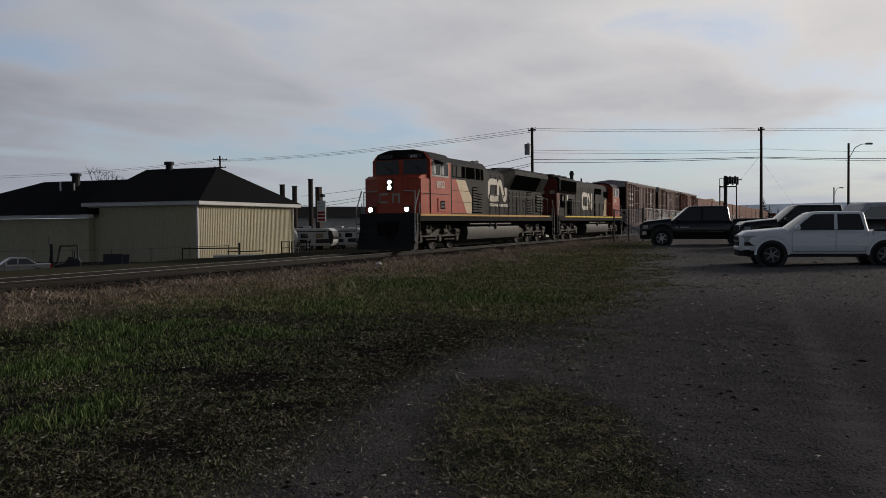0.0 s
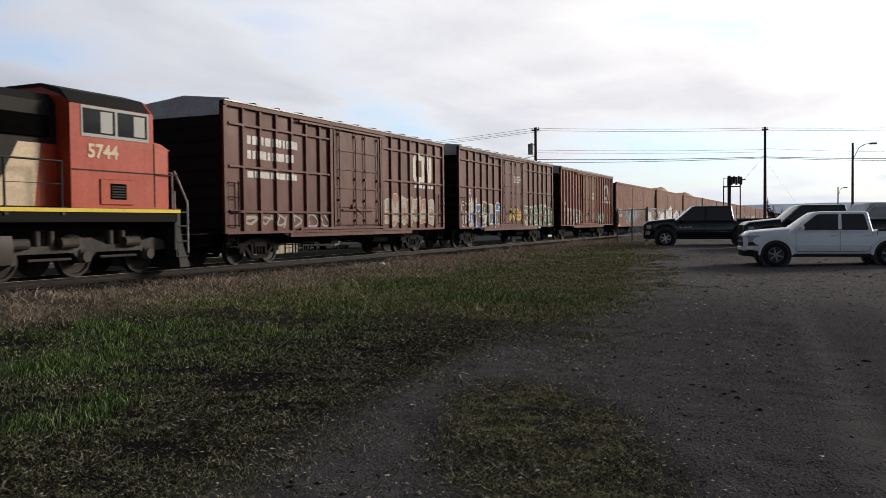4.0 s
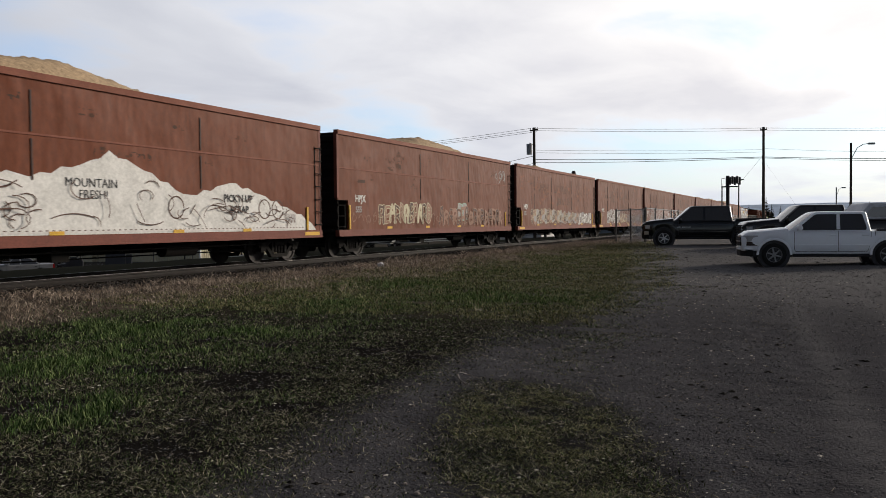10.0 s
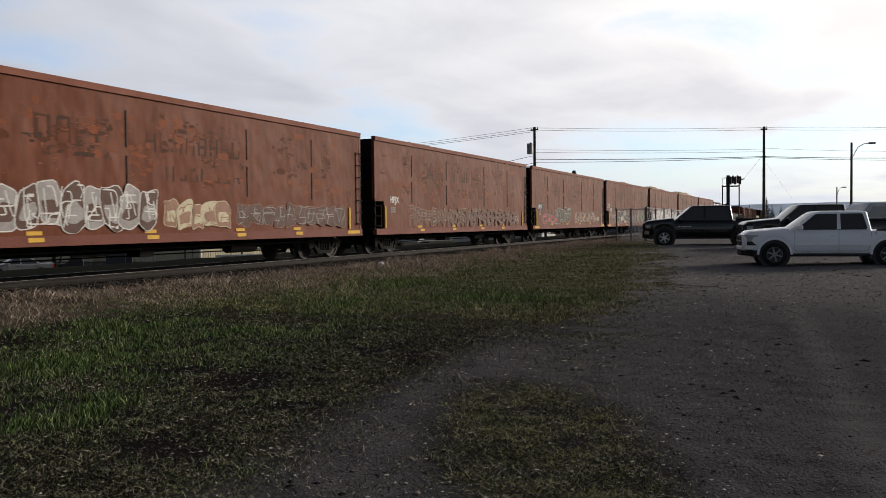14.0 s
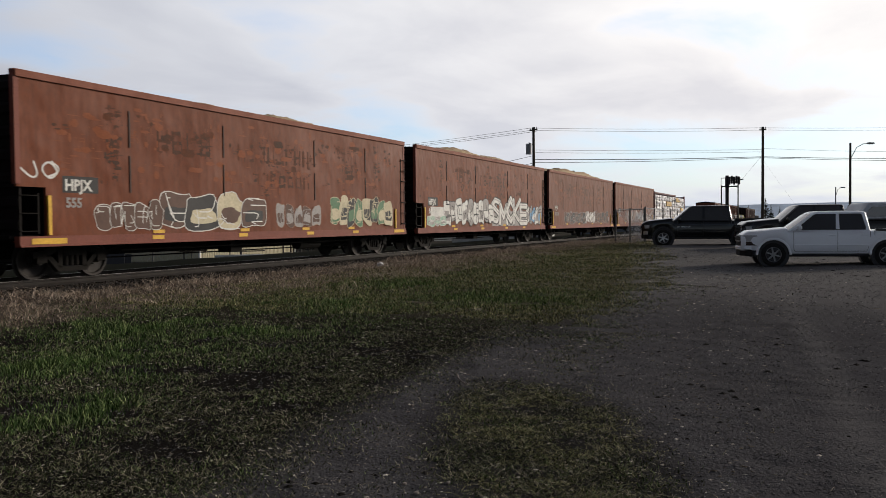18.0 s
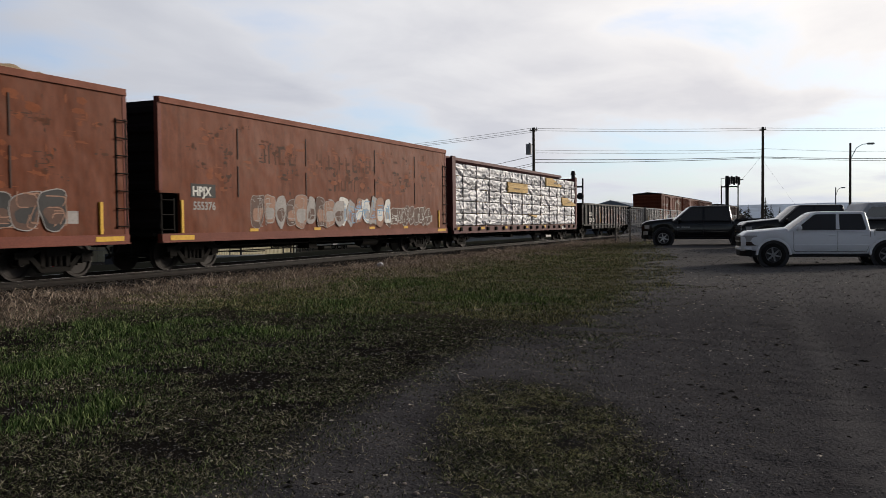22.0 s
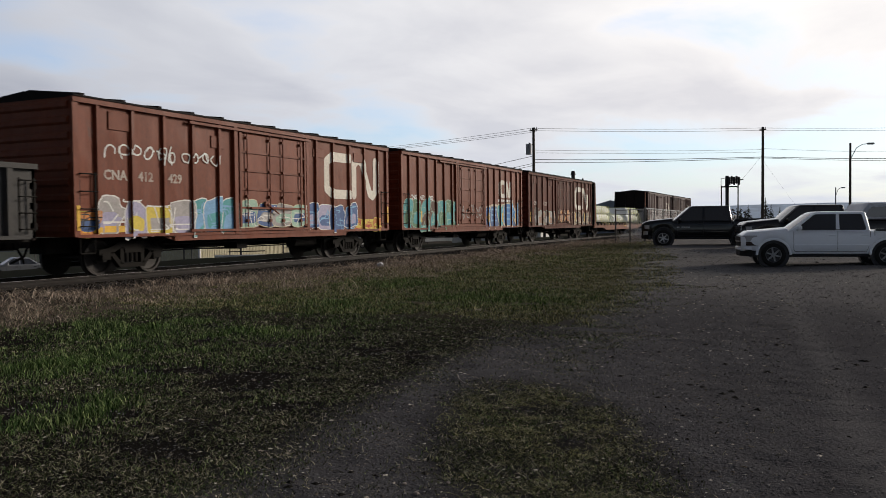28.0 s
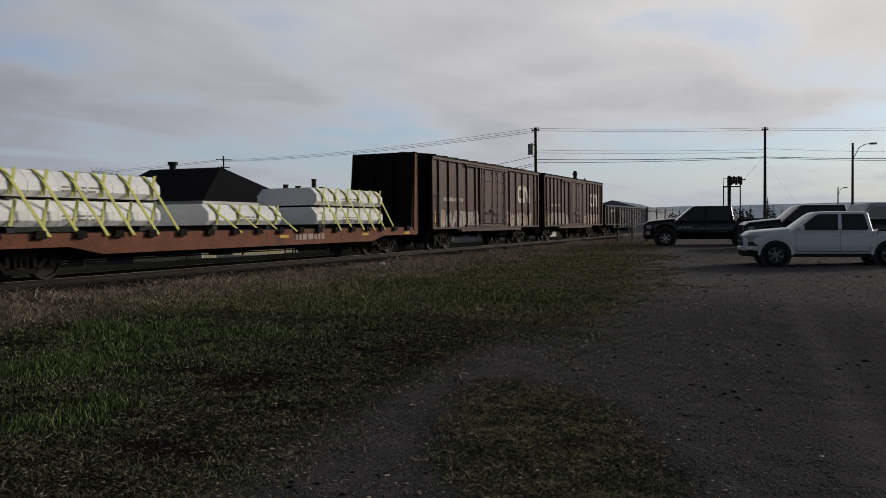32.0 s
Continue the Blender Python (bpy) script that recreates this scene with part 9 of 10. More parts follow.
def yard_clutter():
    rnd = random.Random(12)
    for x, y, w, h, tilt in ((49.6, 50.4, 1.5, 1.45, 12), (50.0, 49.9, 1.2, 1.4, 16)):
        whole("scrap_panel", Shape().chamfer(-0.06, 0.06, -w / 2, w / 2, 0, h, 0.02), RV_DARK, "dark sheet-metal panel leaning on the fence", "panel", "scrap panels", m=pose(x, y, YARD_Z + 0.02, 0, tilt, 32))
    pile = Shape()
    for k in range(26):
        x, y = rnd.gauss(0, 0.7), rnd.gauss(0, 0.7)
        pile.join(Shape().chamfer(-rnd.uniform(0.2, 0.5), rnd.uniform(0.2, 0.5), -0.25, 0.25, 0, rnd.uniform(0.15, 0.4), 0.04).moved(pose(x, y, max(0, 0.7 - 0.7 * math.hypot(x, y)), rnd.uniform(-20, 20), rnd.uniform(-20, 20), rnd.uniform(0, 180))))
    whole("debris_heap", pile, RV_DARK, "heap of dark scrap beside the panels", "scrap heap", m=pose(50.9, 48.9, YARD_Z))
    b = thing("barrier_pipe", pose(52.9, 43.2, -1.75, 0, 0, -66), "white steel pipe lying on low dark stands", "pipe")
    part("pipe", Shape().rod((0, 0, 0.85), (4.3, 0, 0.88), 0.11, 12), WHITE_PAINT, b, "white painted pipe")
    part("stand", Shape().box(0.9, 1.05, -0.2, 0.2, -0.3, 0.75).box(3.2, 3.35, -0.2, 0.2, -0.3, 0.78).rod((1.0, 0.3, 1.2), (3.9, 0.3, 1.25), 0.04), BLACK_PAINT, b)
    g = thing("yard_gate", pose(50.9, 51.0, YARD_Z, 0, 0, -53), "grey pipe gate rail at the yard fence end", "gate")
    part("rail", Shape().rod((4.9, -0.3, 1.75), (9.4, -0.3, 1.72), 0.05).rod((9.4, -0.3, 0), (9.4, -0.3, 2.15), 0.09, 10), BLACK_PAINT, g)
    part("post", Shape().rod((4.9, -0.3, 0), (4.9, -0.3, 1.8), 0.06, 10), BLACK_PAINT, g)
    for k, (x, y, h) in enumerate(((58.6, 39.6, 1.1), (60.3, 39.0, 1.2))):
        r = thing("steel_rack", pose(x + 9.5, y + 6.5, YARD_Z, 0, 0, 20 * k), "dark welded steel rack in the yard", "rack", "racks in the yard")
        for a in (0, 1.3):
            part("upright", Shape().box(a, a + 0.1, 0, 0.1, 0, h + 0.9).box(a, a + 0.1, 1.2, 1.3, 0, h + 0.9), BLACK_PAINT, r)
        for z in (0.3, 0.8, 1.3, h + 0.8):
            part("shelf_bar", Shape().box(0, 1.4, 0, 0.1, z, z + 0.08).box(0, 1.4, 1.2, 1.3, z, z + 0.08), BLACK_PAINT, r)


yard_clutter()


def camper(x, y, turn, L, dark):
    c = thing("travel_trailer", pose(x, y, YARD_Z, 0, 0, turn), "white travel trailer with charcoal stripes parked in a row", "travel trailer", "travel trailers in the yard")
    prof = [(-L / 2, 0.6), (L / 2 - 0.5, 0.6), (L / 2 - 0.1, 1.1), (L / 2, 1.9), (L / 2 - 0.25, 2.7), (L / 2 - 0.8, 3.05), (-L / 2, 3.1)]
    soften(part("body", Shape().prism(prof, "y", -1.2, 1.2), RV_WHITE, c, smooth=True), 0.08)
    part("stripe", Shape().prism([(-L / 2 + 0.1, 1.0), (L / 2 - 0.4, 1.0), (L / 2 - 0.6, 1.6), (-L / 2 + 0.1, 1.35)], "y", -1.212, -1.19).box(-L / 2 + 0.1, L / 2 - 1.0, -1.211, -1.19, 2.55, 2.7), RV_DARK, c, "charcoal side stripe")
    if dark:
        part("front_cap", Shape().prism([(L / 2 - 0.45, 0.7), (L / 2 - 0.12, 1.1), (L / 2 + 0.02, 1.9), (L / 2 - 0.23, 2.7), (L / 2 - 0.8, 2.7), (L / 2 - 0.7, 1.5)], "y", -1.215, 1.215), RV_DARK, c)
    for a in (-L / 2 + 0.8, -0.6, L / 2 - 2.6):
        part("window", Shape().chamfer(a, a + 1.1, -1.22, -1.19, 1.75, 2.35, 0.02), CAR_GLASS, c)
    part("door", Shape().chamfer(0.9, 1.6, -1.215, -1.19, 0.75, 2.5, 0.02), RV_WHITE, c)
    part("air_unit", Shape().chamfer(-0.6, 0.4, -0.4, 0.4, 3.1, 3.4, 0.08), RV_WHITE, c)
    for a in (-0.9, 0.0):
        wheel(c, a, -1.05, 0.34, -1)
        wheel(c, a, 1.05, 0.34, 1)
    part("hitch", Shape().bar([(L / 2 - 0.3, -0.6, 0.6), (L / 2 + 1.2, 0, 0.6), (L / 2 - 0.3, 0.6, 0.6)], 0.05).rod((L / 2 + 1.1, 0, 0), (L / 2 + 1.1, 0, 0.7), 0.05), BLACK_PAINT, c)


for x, y, t, L, d in ((101.5, 66.0, -78, 8.5, True), (106.5, 63.6, -80, 7.5, False), (111.0, 61.4, -76, 7.5, True), (97.0, 69.5, -60, 8.0, False), (117.0, 60.0, -80, 8.0, True)):
    camper(x, y, t, L, d)


def far_sheds():
    s = thing("industrial_shed", pose(118, 92, YARD_Z, 0, 0, -32), "long grey industrial shed with a low dark roof", "building", "far sheds")
    part("wall", Shape().box(-6, 60, 0, 20, 0, 5.0), SHED_GREY, s)
    part("roof", Shape().prism([(-1, 4.9), (21, 4.9), (10, 7.2)], "x", -7, 61), SHINGLE, s)
    for k in range(6):
        part("window", Shape().box(2 + k * 9, 4.5 + k * 9, -0.03, 0.02, 1.5, 3.2), CAR_GLASS, s)
        part("siding_rib", Shape().box(-5 + k * 10, -4.8 + k * 10, -0.06, 0.0, 0.0, 4.9), SHED_GREY, s)
    for n, (x, y, h) in enumerate(((117.6, 81.4, 8.2), (119.3, 80.1, 8.0), (127.8, 82.4, 9.6))):
        whole("chimney_stack", Shape().rod((x, y, YARD_Z), (x, y, h), 0.42, 14).rod((x, y, h), (x, y, h + 0.15), 0.5, 14), POLE_WOOD, "dark steel chimney stack over the far shed", "chimney", "chimney stacks")
    p = thing("sign_post", pose(102.7, 64.8, YARD_Z), "square dark post with a red and white sign and floodlight", "sign post")
    part("post", Shape().box(-0.45, 0.25, -0.35, 0.35, 0, 9.0), POLE_WOOD, p)
    part("sign_board", Shape().box(-0.9, -0.75, -1.6, -0.2, 4.0, 7.0), RV_WHITE, p)
    for k, z in enumerate((4.15, 4.65, 5.15)):
        part("sign_bar", Shape().box(-0.92, -0.90, -1.5, -0.3, z, z + 0.3), TAIL_RED, p)
    part("floodlight", Shape().chamfer(-1.1, -0.5, -1.4, -0.8, 7.5, 7.9, 0.08).rod((-0.6, -0.9, 5), (-0.6, -0.9, 7.6), 0.07), BLACK_PAINT, p)
    h = thing("low_house", pose(106, 33, -2.0, 0, 0, 10), "low grey-roofed house beyond the crossing", "building", "far sheds")
    part("wall", Shape().box(0, 16, 0, 12, 0, 4.8), SHED_GREY, h)
    part("roof", Shape().prism([(-0.8, 4.7), (12.8, 4.7), (6, 7.4)], "x", -0.8, 16.8), FASCIA, h)
    part("window", Shape().box(-0.03, 0.02, 3, 5, 2.2, 3.8), CAR_GLASS, h)
    part("window", Shape().box(-0.03, 0.02, 7, 9, 2.2, 3.8), CAR_GLASS, h)
    t = thing("storage_shed", pose(150, 27.5, -1.0, 0, 0, 4), "low blue-grey storage shed by the track", "building", "far sheds")
    part("wall", Shape().box(0, 40, 0, 12, 0, 4.6), SHED_BLUE, t)
    part("roof", Shape().prism([(-0.5, 4.5), (12.5, 4.5), (6, 6.4)], "x", -0.5, 40.5), SHED_BLUE, t)
    b = thing("flat_roof_building", pose(170, 2.5, 0, 0, 0, 3), "long low dark building beyond the lot", "building", "far sheds")
    part("wall", Shape().box(0, 70, -14, 2, -0.5, 3.0), RV_DARK, b)
    part("roof", Shape().box(-0.5, 70.5, -14.5, 2.5, 3.0, 3.35), SHED_GREY, b)


SHED_BLUE = mat("blue_grey_sheet", (0.16, 0.19, 0.24), 0.6, other=(0.12, 0.14, 0.18), scale=0.3, fine=6, bump=0.05)
far_sheds()


# -- poles, wires, lamps and signals --
def utility_pole(x, y, base, top, arms, label, transformer=False):
    p = thing("utility_pole", pose(x, y, 0), label, "utility pole", "utility poles")
    part("pole", Shape().rod((0, 0, base), (0, 0, top), 0.17, 12, 0.12), POLE_WOOD, p)
    for z, half, turn in arms:
        d = Vector((math.cos(radians(turn)), math.sin(radians(turn)), 0))
        part("crossarm", Shape().box(-half, half, -0.06, 0.06, -0.06, 0.06).moved(pose(0, 0, z, 0, 0, turn)), POLE_WOOD, p)
        for k in (-0.9, -0.35, 0.35, 0.9):
            q = d * half * k
            part("insulator", Shape().rod((q.x, q.y, z + 0.06), (q.x, q.y, z + 0.26), 0.05, 8, 0.03), GREY_METAL, p)
    if transformer:
        part("transformer", Shape().rod((-0.55, 0.3, top - 2.6), (-0.55, 0.3, top - 1.6), 0.28, 14), GREY_METAL, p, "grey pole transformer")
        part("transformer_arm", Shape().rod((0, 0, top - 1.7), (-0.55, 0.3, top - 1.5), 0.04), BLACK_PAINT, p)
    return p


utility_pole(76.96, 24.61, -2.2, 10.6, ((10.35, 0.5, 60),), "wooden utility pole with a transformer beyond the track", True)
utility_pole(91.25, 4.84, -0.2, 10.98, ((10.7, 0.35, 60),), "wooden utility pole beside the lot fence")
utility_pole(105.2, 84.3, -2.2, 12.4, ((11.8, 1.1, 135), (10.6, 0.9, 135)), "wooden utility pole with crossarms behind the warehouse")


def cable(name, p, q, sag, r, label="overhead cable strung between poles"):
    p, q = Vector(p), Vector(q)
    pts = [p.lerp(q, k / 14) - Vector((0, 0, sag * 4 * (k / 14) * (1 - k / 14))) for k in range(15)]
    whole(name, Shape().tube(pts, r, 6), CABLE, label, "cable", "overhead cables")


P1, P2, P3, PR = (76.96, 24.61), (91.25, 4.84), (105.2, 84.3), (108.0, -24.0)
for dz, off in ((10.55, 0.2), (10.3, -0.25)):
    cable("power_cable", (P1[0], P1[1] + off, dz), (P2[0], P2[1] + off, dz + 0.35), 0.12, 0.014)
    cable("power_cable", (P2[0], P2[1] + off, dz + 0.35), (PR[0], PR[1], dz + 1.0), 0.25, 0.014)
for dz, off in ((10.55, 0.3), (10.35, 0.0), (10.2, -0.3)):
    cable("power_cable", (P1[0], P1[1] + off, dz), (P3[0] + off, P3[1], dz + 1.3), 0.55, 0.016)
for dz in (8.45, 8.2):
    cable("thin_cable", (P1[0], P1[1], dz), (P2[0], P2[1], dz + 0.25), 0.1, 0.013)
for z1, z2, zr, r in ((7.55, 7.95, 7.6, 0.03), (7.25, 7.85, 7.2, 0.022)):
    cable("telephone_cable", (P1[0], P1[1], z1), (P2[0], P2[1], z2), 0.12, r)
    cable("telephone_cable", (P2[0], P2[1], z2), (PR[0], PR[1], zr + 0.6), 0.3, r)
cable("thin_cable", (P2[0], P2[1], 8.8), (PR[0], PR[1], 8.9), 0.4, 0.012)
for z1, x, y, z in ((7.9, 100.0, 66.0, 5.6), (7.2, 96.0, 70.0, 3.6), (7.0, 96.0, 71.0, 3.0)):
    cable("service_cable", (P1[0], P1[1], z1), (x, y, z), 0.5, 0.022)
for z, z2 in ((11.9, 9.6), (11.7, 9.3)):
    cable("power_cable", (P3[0], P3[1], z), (91, 116, z2), 0.4, 0.018)
cable("guy_wire", (P2[0], P2[1], 8.2), (100.4, 8.0, 5.6), 0.05, 0.01, "thin stay wire from the pole")
cable("guy_wire", (P2[0], P2[1], 7.6), (96.5, 0.5, 1.0), 0.0, 0.005, "thin stay wire from the pole")


def street_lamp(x, y, base, top, arm, label):
    p = thing("street_lamp", pose(x, y, 0), label, "street lamp", "street lamps")
    part("pole", Shape().rod((0, 0, base), (0, 0, top), 0.13, 12, 0.10), POLE_WOOD if arm > 1.5 else GREY_METAL, p)
    d = Vector((0.407, -0.9135, 0))
    part("arm", Shape().bar([(0, 0, top - 1.6), tuple(d * arm * 0.35 + Vector((0, 0, top - 0.45))), tuple(d * arm * 0.7 + Vector((0, 0, top - 0.12))), tuple(d * arm + Vector((0, 0, top - 0.08)))], 0.035, 8), GREY_METAL, p)
    q = d * arm
    part("lamp_head", Shape().chamfer(-0.1, 0.55, -0.16, 0.16, -0.08, 0.1, 0.05).moved(pose(q.x, q.y, top - 0.08, 0, 0, -66)), GREY_METAL, p)


street_lamp(90.35, -3.14, -0.2, 8.9, 1.75, "wooden-poled street lamp with a curved arm")
street_lamp(155.0, -3.2, -0.2, 6.9, 1.0, "far street lamp beyond the lot")


def crossing_signals():
    c = thing("crossing_signal", pose(90.1, 24.3, -1.6), "dark railway crossing mast with lamps and a bell", "crossing signal", "crossing signals")
    part("mast", Shape().rod((0, 0, 0), (0, 0, 8.3), 0.28, 10, 0.2), BLACK_PAINT, c)
    part("bell", Shape().rod((0, 0, 8.3), (0, 0, 8.75), 0.3, 12, 0.16), BLACK_PAINT, c)
    part("crossbuck", Shape().box(-0.05, 0.05, -1.0, 1.0, 6.9, 7.1), BLACK_PAINT, c)
    for y in (-0.85, 0.75):
        part("lamp", Shape().rod((-0.35, y, 5.95 if y < 0 else 6.3), (0.05, y, 5.95 if y < 0 else 6.3), 0.36, 14), BLACK_PAINT, c)
    part("gate_arm", Shape().box(-0.05, 0.05, -1.15, -1.0, 5.2, 7.9), BLACK_PAINT, c)
    m = thing("crossing_lamp", pose(88.8, 27.2, -1.8), "small mast with a hooded lamp by the crossing", "crossing signal", "crossing signals")
    part("mast", Shape().rod((0, 0, 0), (0, 0, 7.4), 0.16, 8), BLACK_PAINT, m)
    part("hood", Shape().rod((-0.4, 0.2, 7.3), (0.3, 0.0, 7.5), 0.22, 10, 0.35), BLACK_PAINT, m)
    g = thing("signal_gantry", pose(100.1, 9.1, 0), "dark three-legged signal gantry with floodlights", "signal gantry")
    for y, z in ((0.62, 5.5), (-1.18, 5.75)):
        part("leg", Shape().rod((0, y, 0), (0, y, z), 0.07, 8), BLACK_PAINT, g)
    part("mast", Shape().rod((0, 0, 0), (0, 0, 6.6), 0.2, 10), BLACK_PAINT, g)
    part("platform", Shape().box(-0.5, 0.5, -1.2, 0.65, 5.30, 5.42), BLACK_PAINT, g)
    part("railing", Shape().bar([(0, 0.65, 5.4), (0, 0.65, 6.3), (0, 0.2, 6.35), (0, 0.2, 5.4)], 0.03), BLACK_PAINT, g)
    for k in range(5):
        part("floodlight", Shape().chamfer(-0.35, 0.2, -0.24 - k * 0.26 - 0.12, -0.24 - k * 0.26 + 0.1, 5.55 + 0.12 * (k % 2), 6.45 + 0.1 * (k % 2), 0.05), BLACK_PAINT, g)
    part("lamp_arm", Shape().rod((0, -1.2, 6.1), (0, -1.75, 6.15), 0.06), BLACK_PAINT, g)


crossing_signals()


# ---- grass, stones and trees ----
def plant_mat(name, c0, c1, c2, rough=0.8, gloss=0.04):
    """Leaf and blade colours, varied piece by piece."""
    m = bpy.data.materials.new(name)
    m.use_nodes = True
    nt = m.node_tree
    N, L = nt.nodes.new, nt.links.new
    bs = nt.nodes["Principled BSDF"]
    bs.inputs["Roughness"].default_value, bs.inputs["Specular IOR Level"].default_value = rough, gloss
    r = N("ShaderNodeValToRGB")
    r.color_ramp.elements[0].color, r.color_ramp.elements[1].color = (*c0, 1), (*c2, 1)
    r.color_ramp.elements.new(0.6).color = (*c1, 1)
    L(N("ShaderNodeNewGeometry").outputs["Random Per Island"], r.inputs[0])
    L(r.outputs[0], bs.inputs["Base Color"])
    return m


GREEN_BLADE = plant_mat("spring_grass", (0.010, 0.020, 0.007), (0.075, 0.120, 0.038), (0.34, 0.40, 0.18))
STAND_BLADE = plant_mat("stand_grass", (0.011, 0.024, 0.007), (0.068, 0.125, 0.034), (0.27, 0.35, 0.135))
DULL_BLADE = plant_mat("thin_grass", (0.008, 0.010, 0.005), (0.078, 0.082, 0.042), (0.40, 0.36, 0.26))
VERGE_BLADE = plant_mat("olive_grass", (0.026, 0.032, 0.013), (0.185, 0.188, 0.078), (0.50, 0.45, 0.25))
STRAW = plant_mat("dry_straw", (0.075, 0.058, 0.046), (0.33, 0.26, 0.20), (0.66, 0.56, 0.45))
DEAD = plant_mat("dead_stalks", (0.02, 0.016, 0.013), (0.15, 0.125, 0.095), (0.62, 0.54, 0.43))
FLECK = plant_mat("pale_litter", (0.05, 0.04, 0.03), (0.20, 0.17, 0.135), (0.62, 0.56, 0.48))
STONE = plant_mat("lot_stones", (0.034, 0.033, 0.035), (0.068, 0.065, 0.067), (0.27, 0.26, 0.255), 0.85)
CONIFER = plant_mat("far_conifer", (0.010, 0.017, 0.012), (0.018, 0.026, 0.018), (0.03, 0.036, 0.026))
BARE = plant_mat("far_bare_twigs", (0.035, 0.03, 0.027), (0.055, 0.046, 0.04), (0.08, 0.07, 0.06))


def n2(x, y, s, k=0.0):
    return noise.noise((x * s, y * s, k))


def turf(x, y):
    """How thick the turf stands at a place, 0 to 1."""
    edge = y - 1.9 - 0.03 * x - max(0.0, x - 19) * 0.17 + 0.8 * n2(x, y, 0.5, 7) + 0.35 * n2(x, y, 2.1, 8)
    d = smoothstep(-0.35, 0.7, edge)
    rut = math.exp(-((y - (2.25 + 0.09 * x) + 0.35 * n2(x, y, 0.8, 2)) / 0.62) ** 2) * (1 - smoothstep(8.5, 12, x))
    d *= 1 - 0.95 * rut
    u, w = (x - 5.55) * 0.9 + (y - 1.75) * 0.42, (y - 1.75) * 0.9 - (x - 5.55) * 0.42
    d = max(d, 1.1 * math.exp(-(u / 1.9) ** 4 - ((w + 0.3 * n2(x, y, 1.3, 4)) / 0.62) ** 4))
    return d * smoothstep(-0.22, 0.16, n2(x, y, 1.1, 3) + 0.7 * n2(x, y, 3.1, 5) + 0.30)


# stands of taller grass: distance and bearing from the lot's corner, and their reach in both
STANDS = ((10.0, 48.0, 1.0, 6.5), (11.7, 38.5, 0.7, 4.0), (15.4, 31.0, 1.4, 3.2), (7.6, 48.5, 0.45, 4.5), (16.8, 20.0, 1.8, 6.5), (12.8, 45.0, 1.2, 5.0), (20.5, 27.0, 2.0, 4.0))


def stand(x, y):
    r, a = math.hypot(x, y) + 0.9 * n2(x, y, 1.2, 61), math.degrees(math.atan2(y, x)) + 4.0 * n2(x, y, 1.0, 62)
    return max(math.exp(-abs((r - p) / dr) ** 2 - abs((a - q) / da) ** 2) for p, q, dr, da in STANDS)


def lush(x, y):
    belt = smoothstep(4.8, 6.6, y + 1.3 * n2(x, y, 0.6, 9)) * (1 - smoothstep(10.2, 11.8, y + 0.05 * x - 0.7 + 1.6 * n2(x, y, 0.4, 11)))
    return max(0.42 * belt * smoothstep(-0.35, 0.1, n2(x, y, 0.7, 13) + 0.5 * n2(x, y, 1.9, 14) + 0.05), stand(x, y))


def in_view(x, y):
    a = math.degrees(math.atan2(y, x))
    return -6 < a < 55


def blades(name, count, place, height, width, lean, material, label):
    rnd, v, f = random.Random(len(name) * 7 + count), [], []
    made = tries = 0
    while made < count and tries < count * 14:
        tries += 1
        spot = place(rnd)
        if not spot:
            continue
        x, y, tall = spot
        far = math.hypot(x, y)
        h = height * tall * rnd.uniform(0.5, 1.25)
        w = width * (0.7 + far / 14.0) * rnd.uniform(0.7, 1.3)
        a, b = rnd.uniform(0, 6.283), rnd.uniform(0, 6.283)
        dx, dy = math.cos(a) * w, math.sin(a) * w
        k = h * lean * rnd.uniform(0.2, 1.3)
        ex, ey = math.cos(b) * k, math.sin(b) * k
        z = ground_z(x, y) - 0.01
        n = len(v)
        v += [(x - dx, y - dy, z), (x + dx, y + dy, z), (x + ex * 0.35 + dx * 0.7, y + ey * 0.35 + dy * 0.7, z + h * 0.6), (x + ex * 0.35 - dx * 0.7, y + ey * 0.35 - dy * 0.7, z + h * 0.6), (x + ex, y + ey, z + h)]
        f += [(n, n + 1, n + 2, n + 3), (n + 3, n + 2, n + 4)]
        made += 1
    s = Shape()
    s.v, s.f = v, f
    whole(name, s, material, label, "grass", kind="stuff", fix=False)


def near_spot(rnd, x1, y0, y1):
    """A spot in the wedge of ground before the camera, closer ones likelier."""
    r = 3.2 + (x1 - 3.2) * rnd.random() ** 1.6
    a = radians(rnd.uniform(-4, 54))
    x, y = r * math.cos(a), r * math.sin(a)
    return (x, y) if y0 < y < y1 else None


def turf_spot(rnd):
    p = near_spot(rnd, 34, 0.2, 12.8)
    if not p or rnd.random() > turf(*p) * (0.35 + 0.65 * lush(*p)):
        return None
    tuft = 0.55 + 0.8 * max(0, n2(p[0], p[1], 0.9, 21)) + 0.6 * max(0, n2(p[0], p[1], 2.5, 22))
    return (*p, tuft * (0.42 + 1.0 * lush(*p)))


def thin_spot(rnd):
    p = near_spot(rnd, 42, 0.1, 14)
    if not p or rnd.random() > turf(*p) * 1.2 + 0.03:
        return None
    return (*p, 1.0)


def mat_spot(rnd):
    p = near_spot(rnd, 12, 0.4, 9.5)
    if not p or rnd.random() > turf(*p) * smoothstep(-0.5, 0.25, n2(p[0], p[1], 2.3, 71) + 0.4 * n2(p[0], p[1], 6.0, 72)):
        return None
    return (*p, 0.6 + 0.9 * max(0, n2(p[0], p[1], 1.6, 73)))


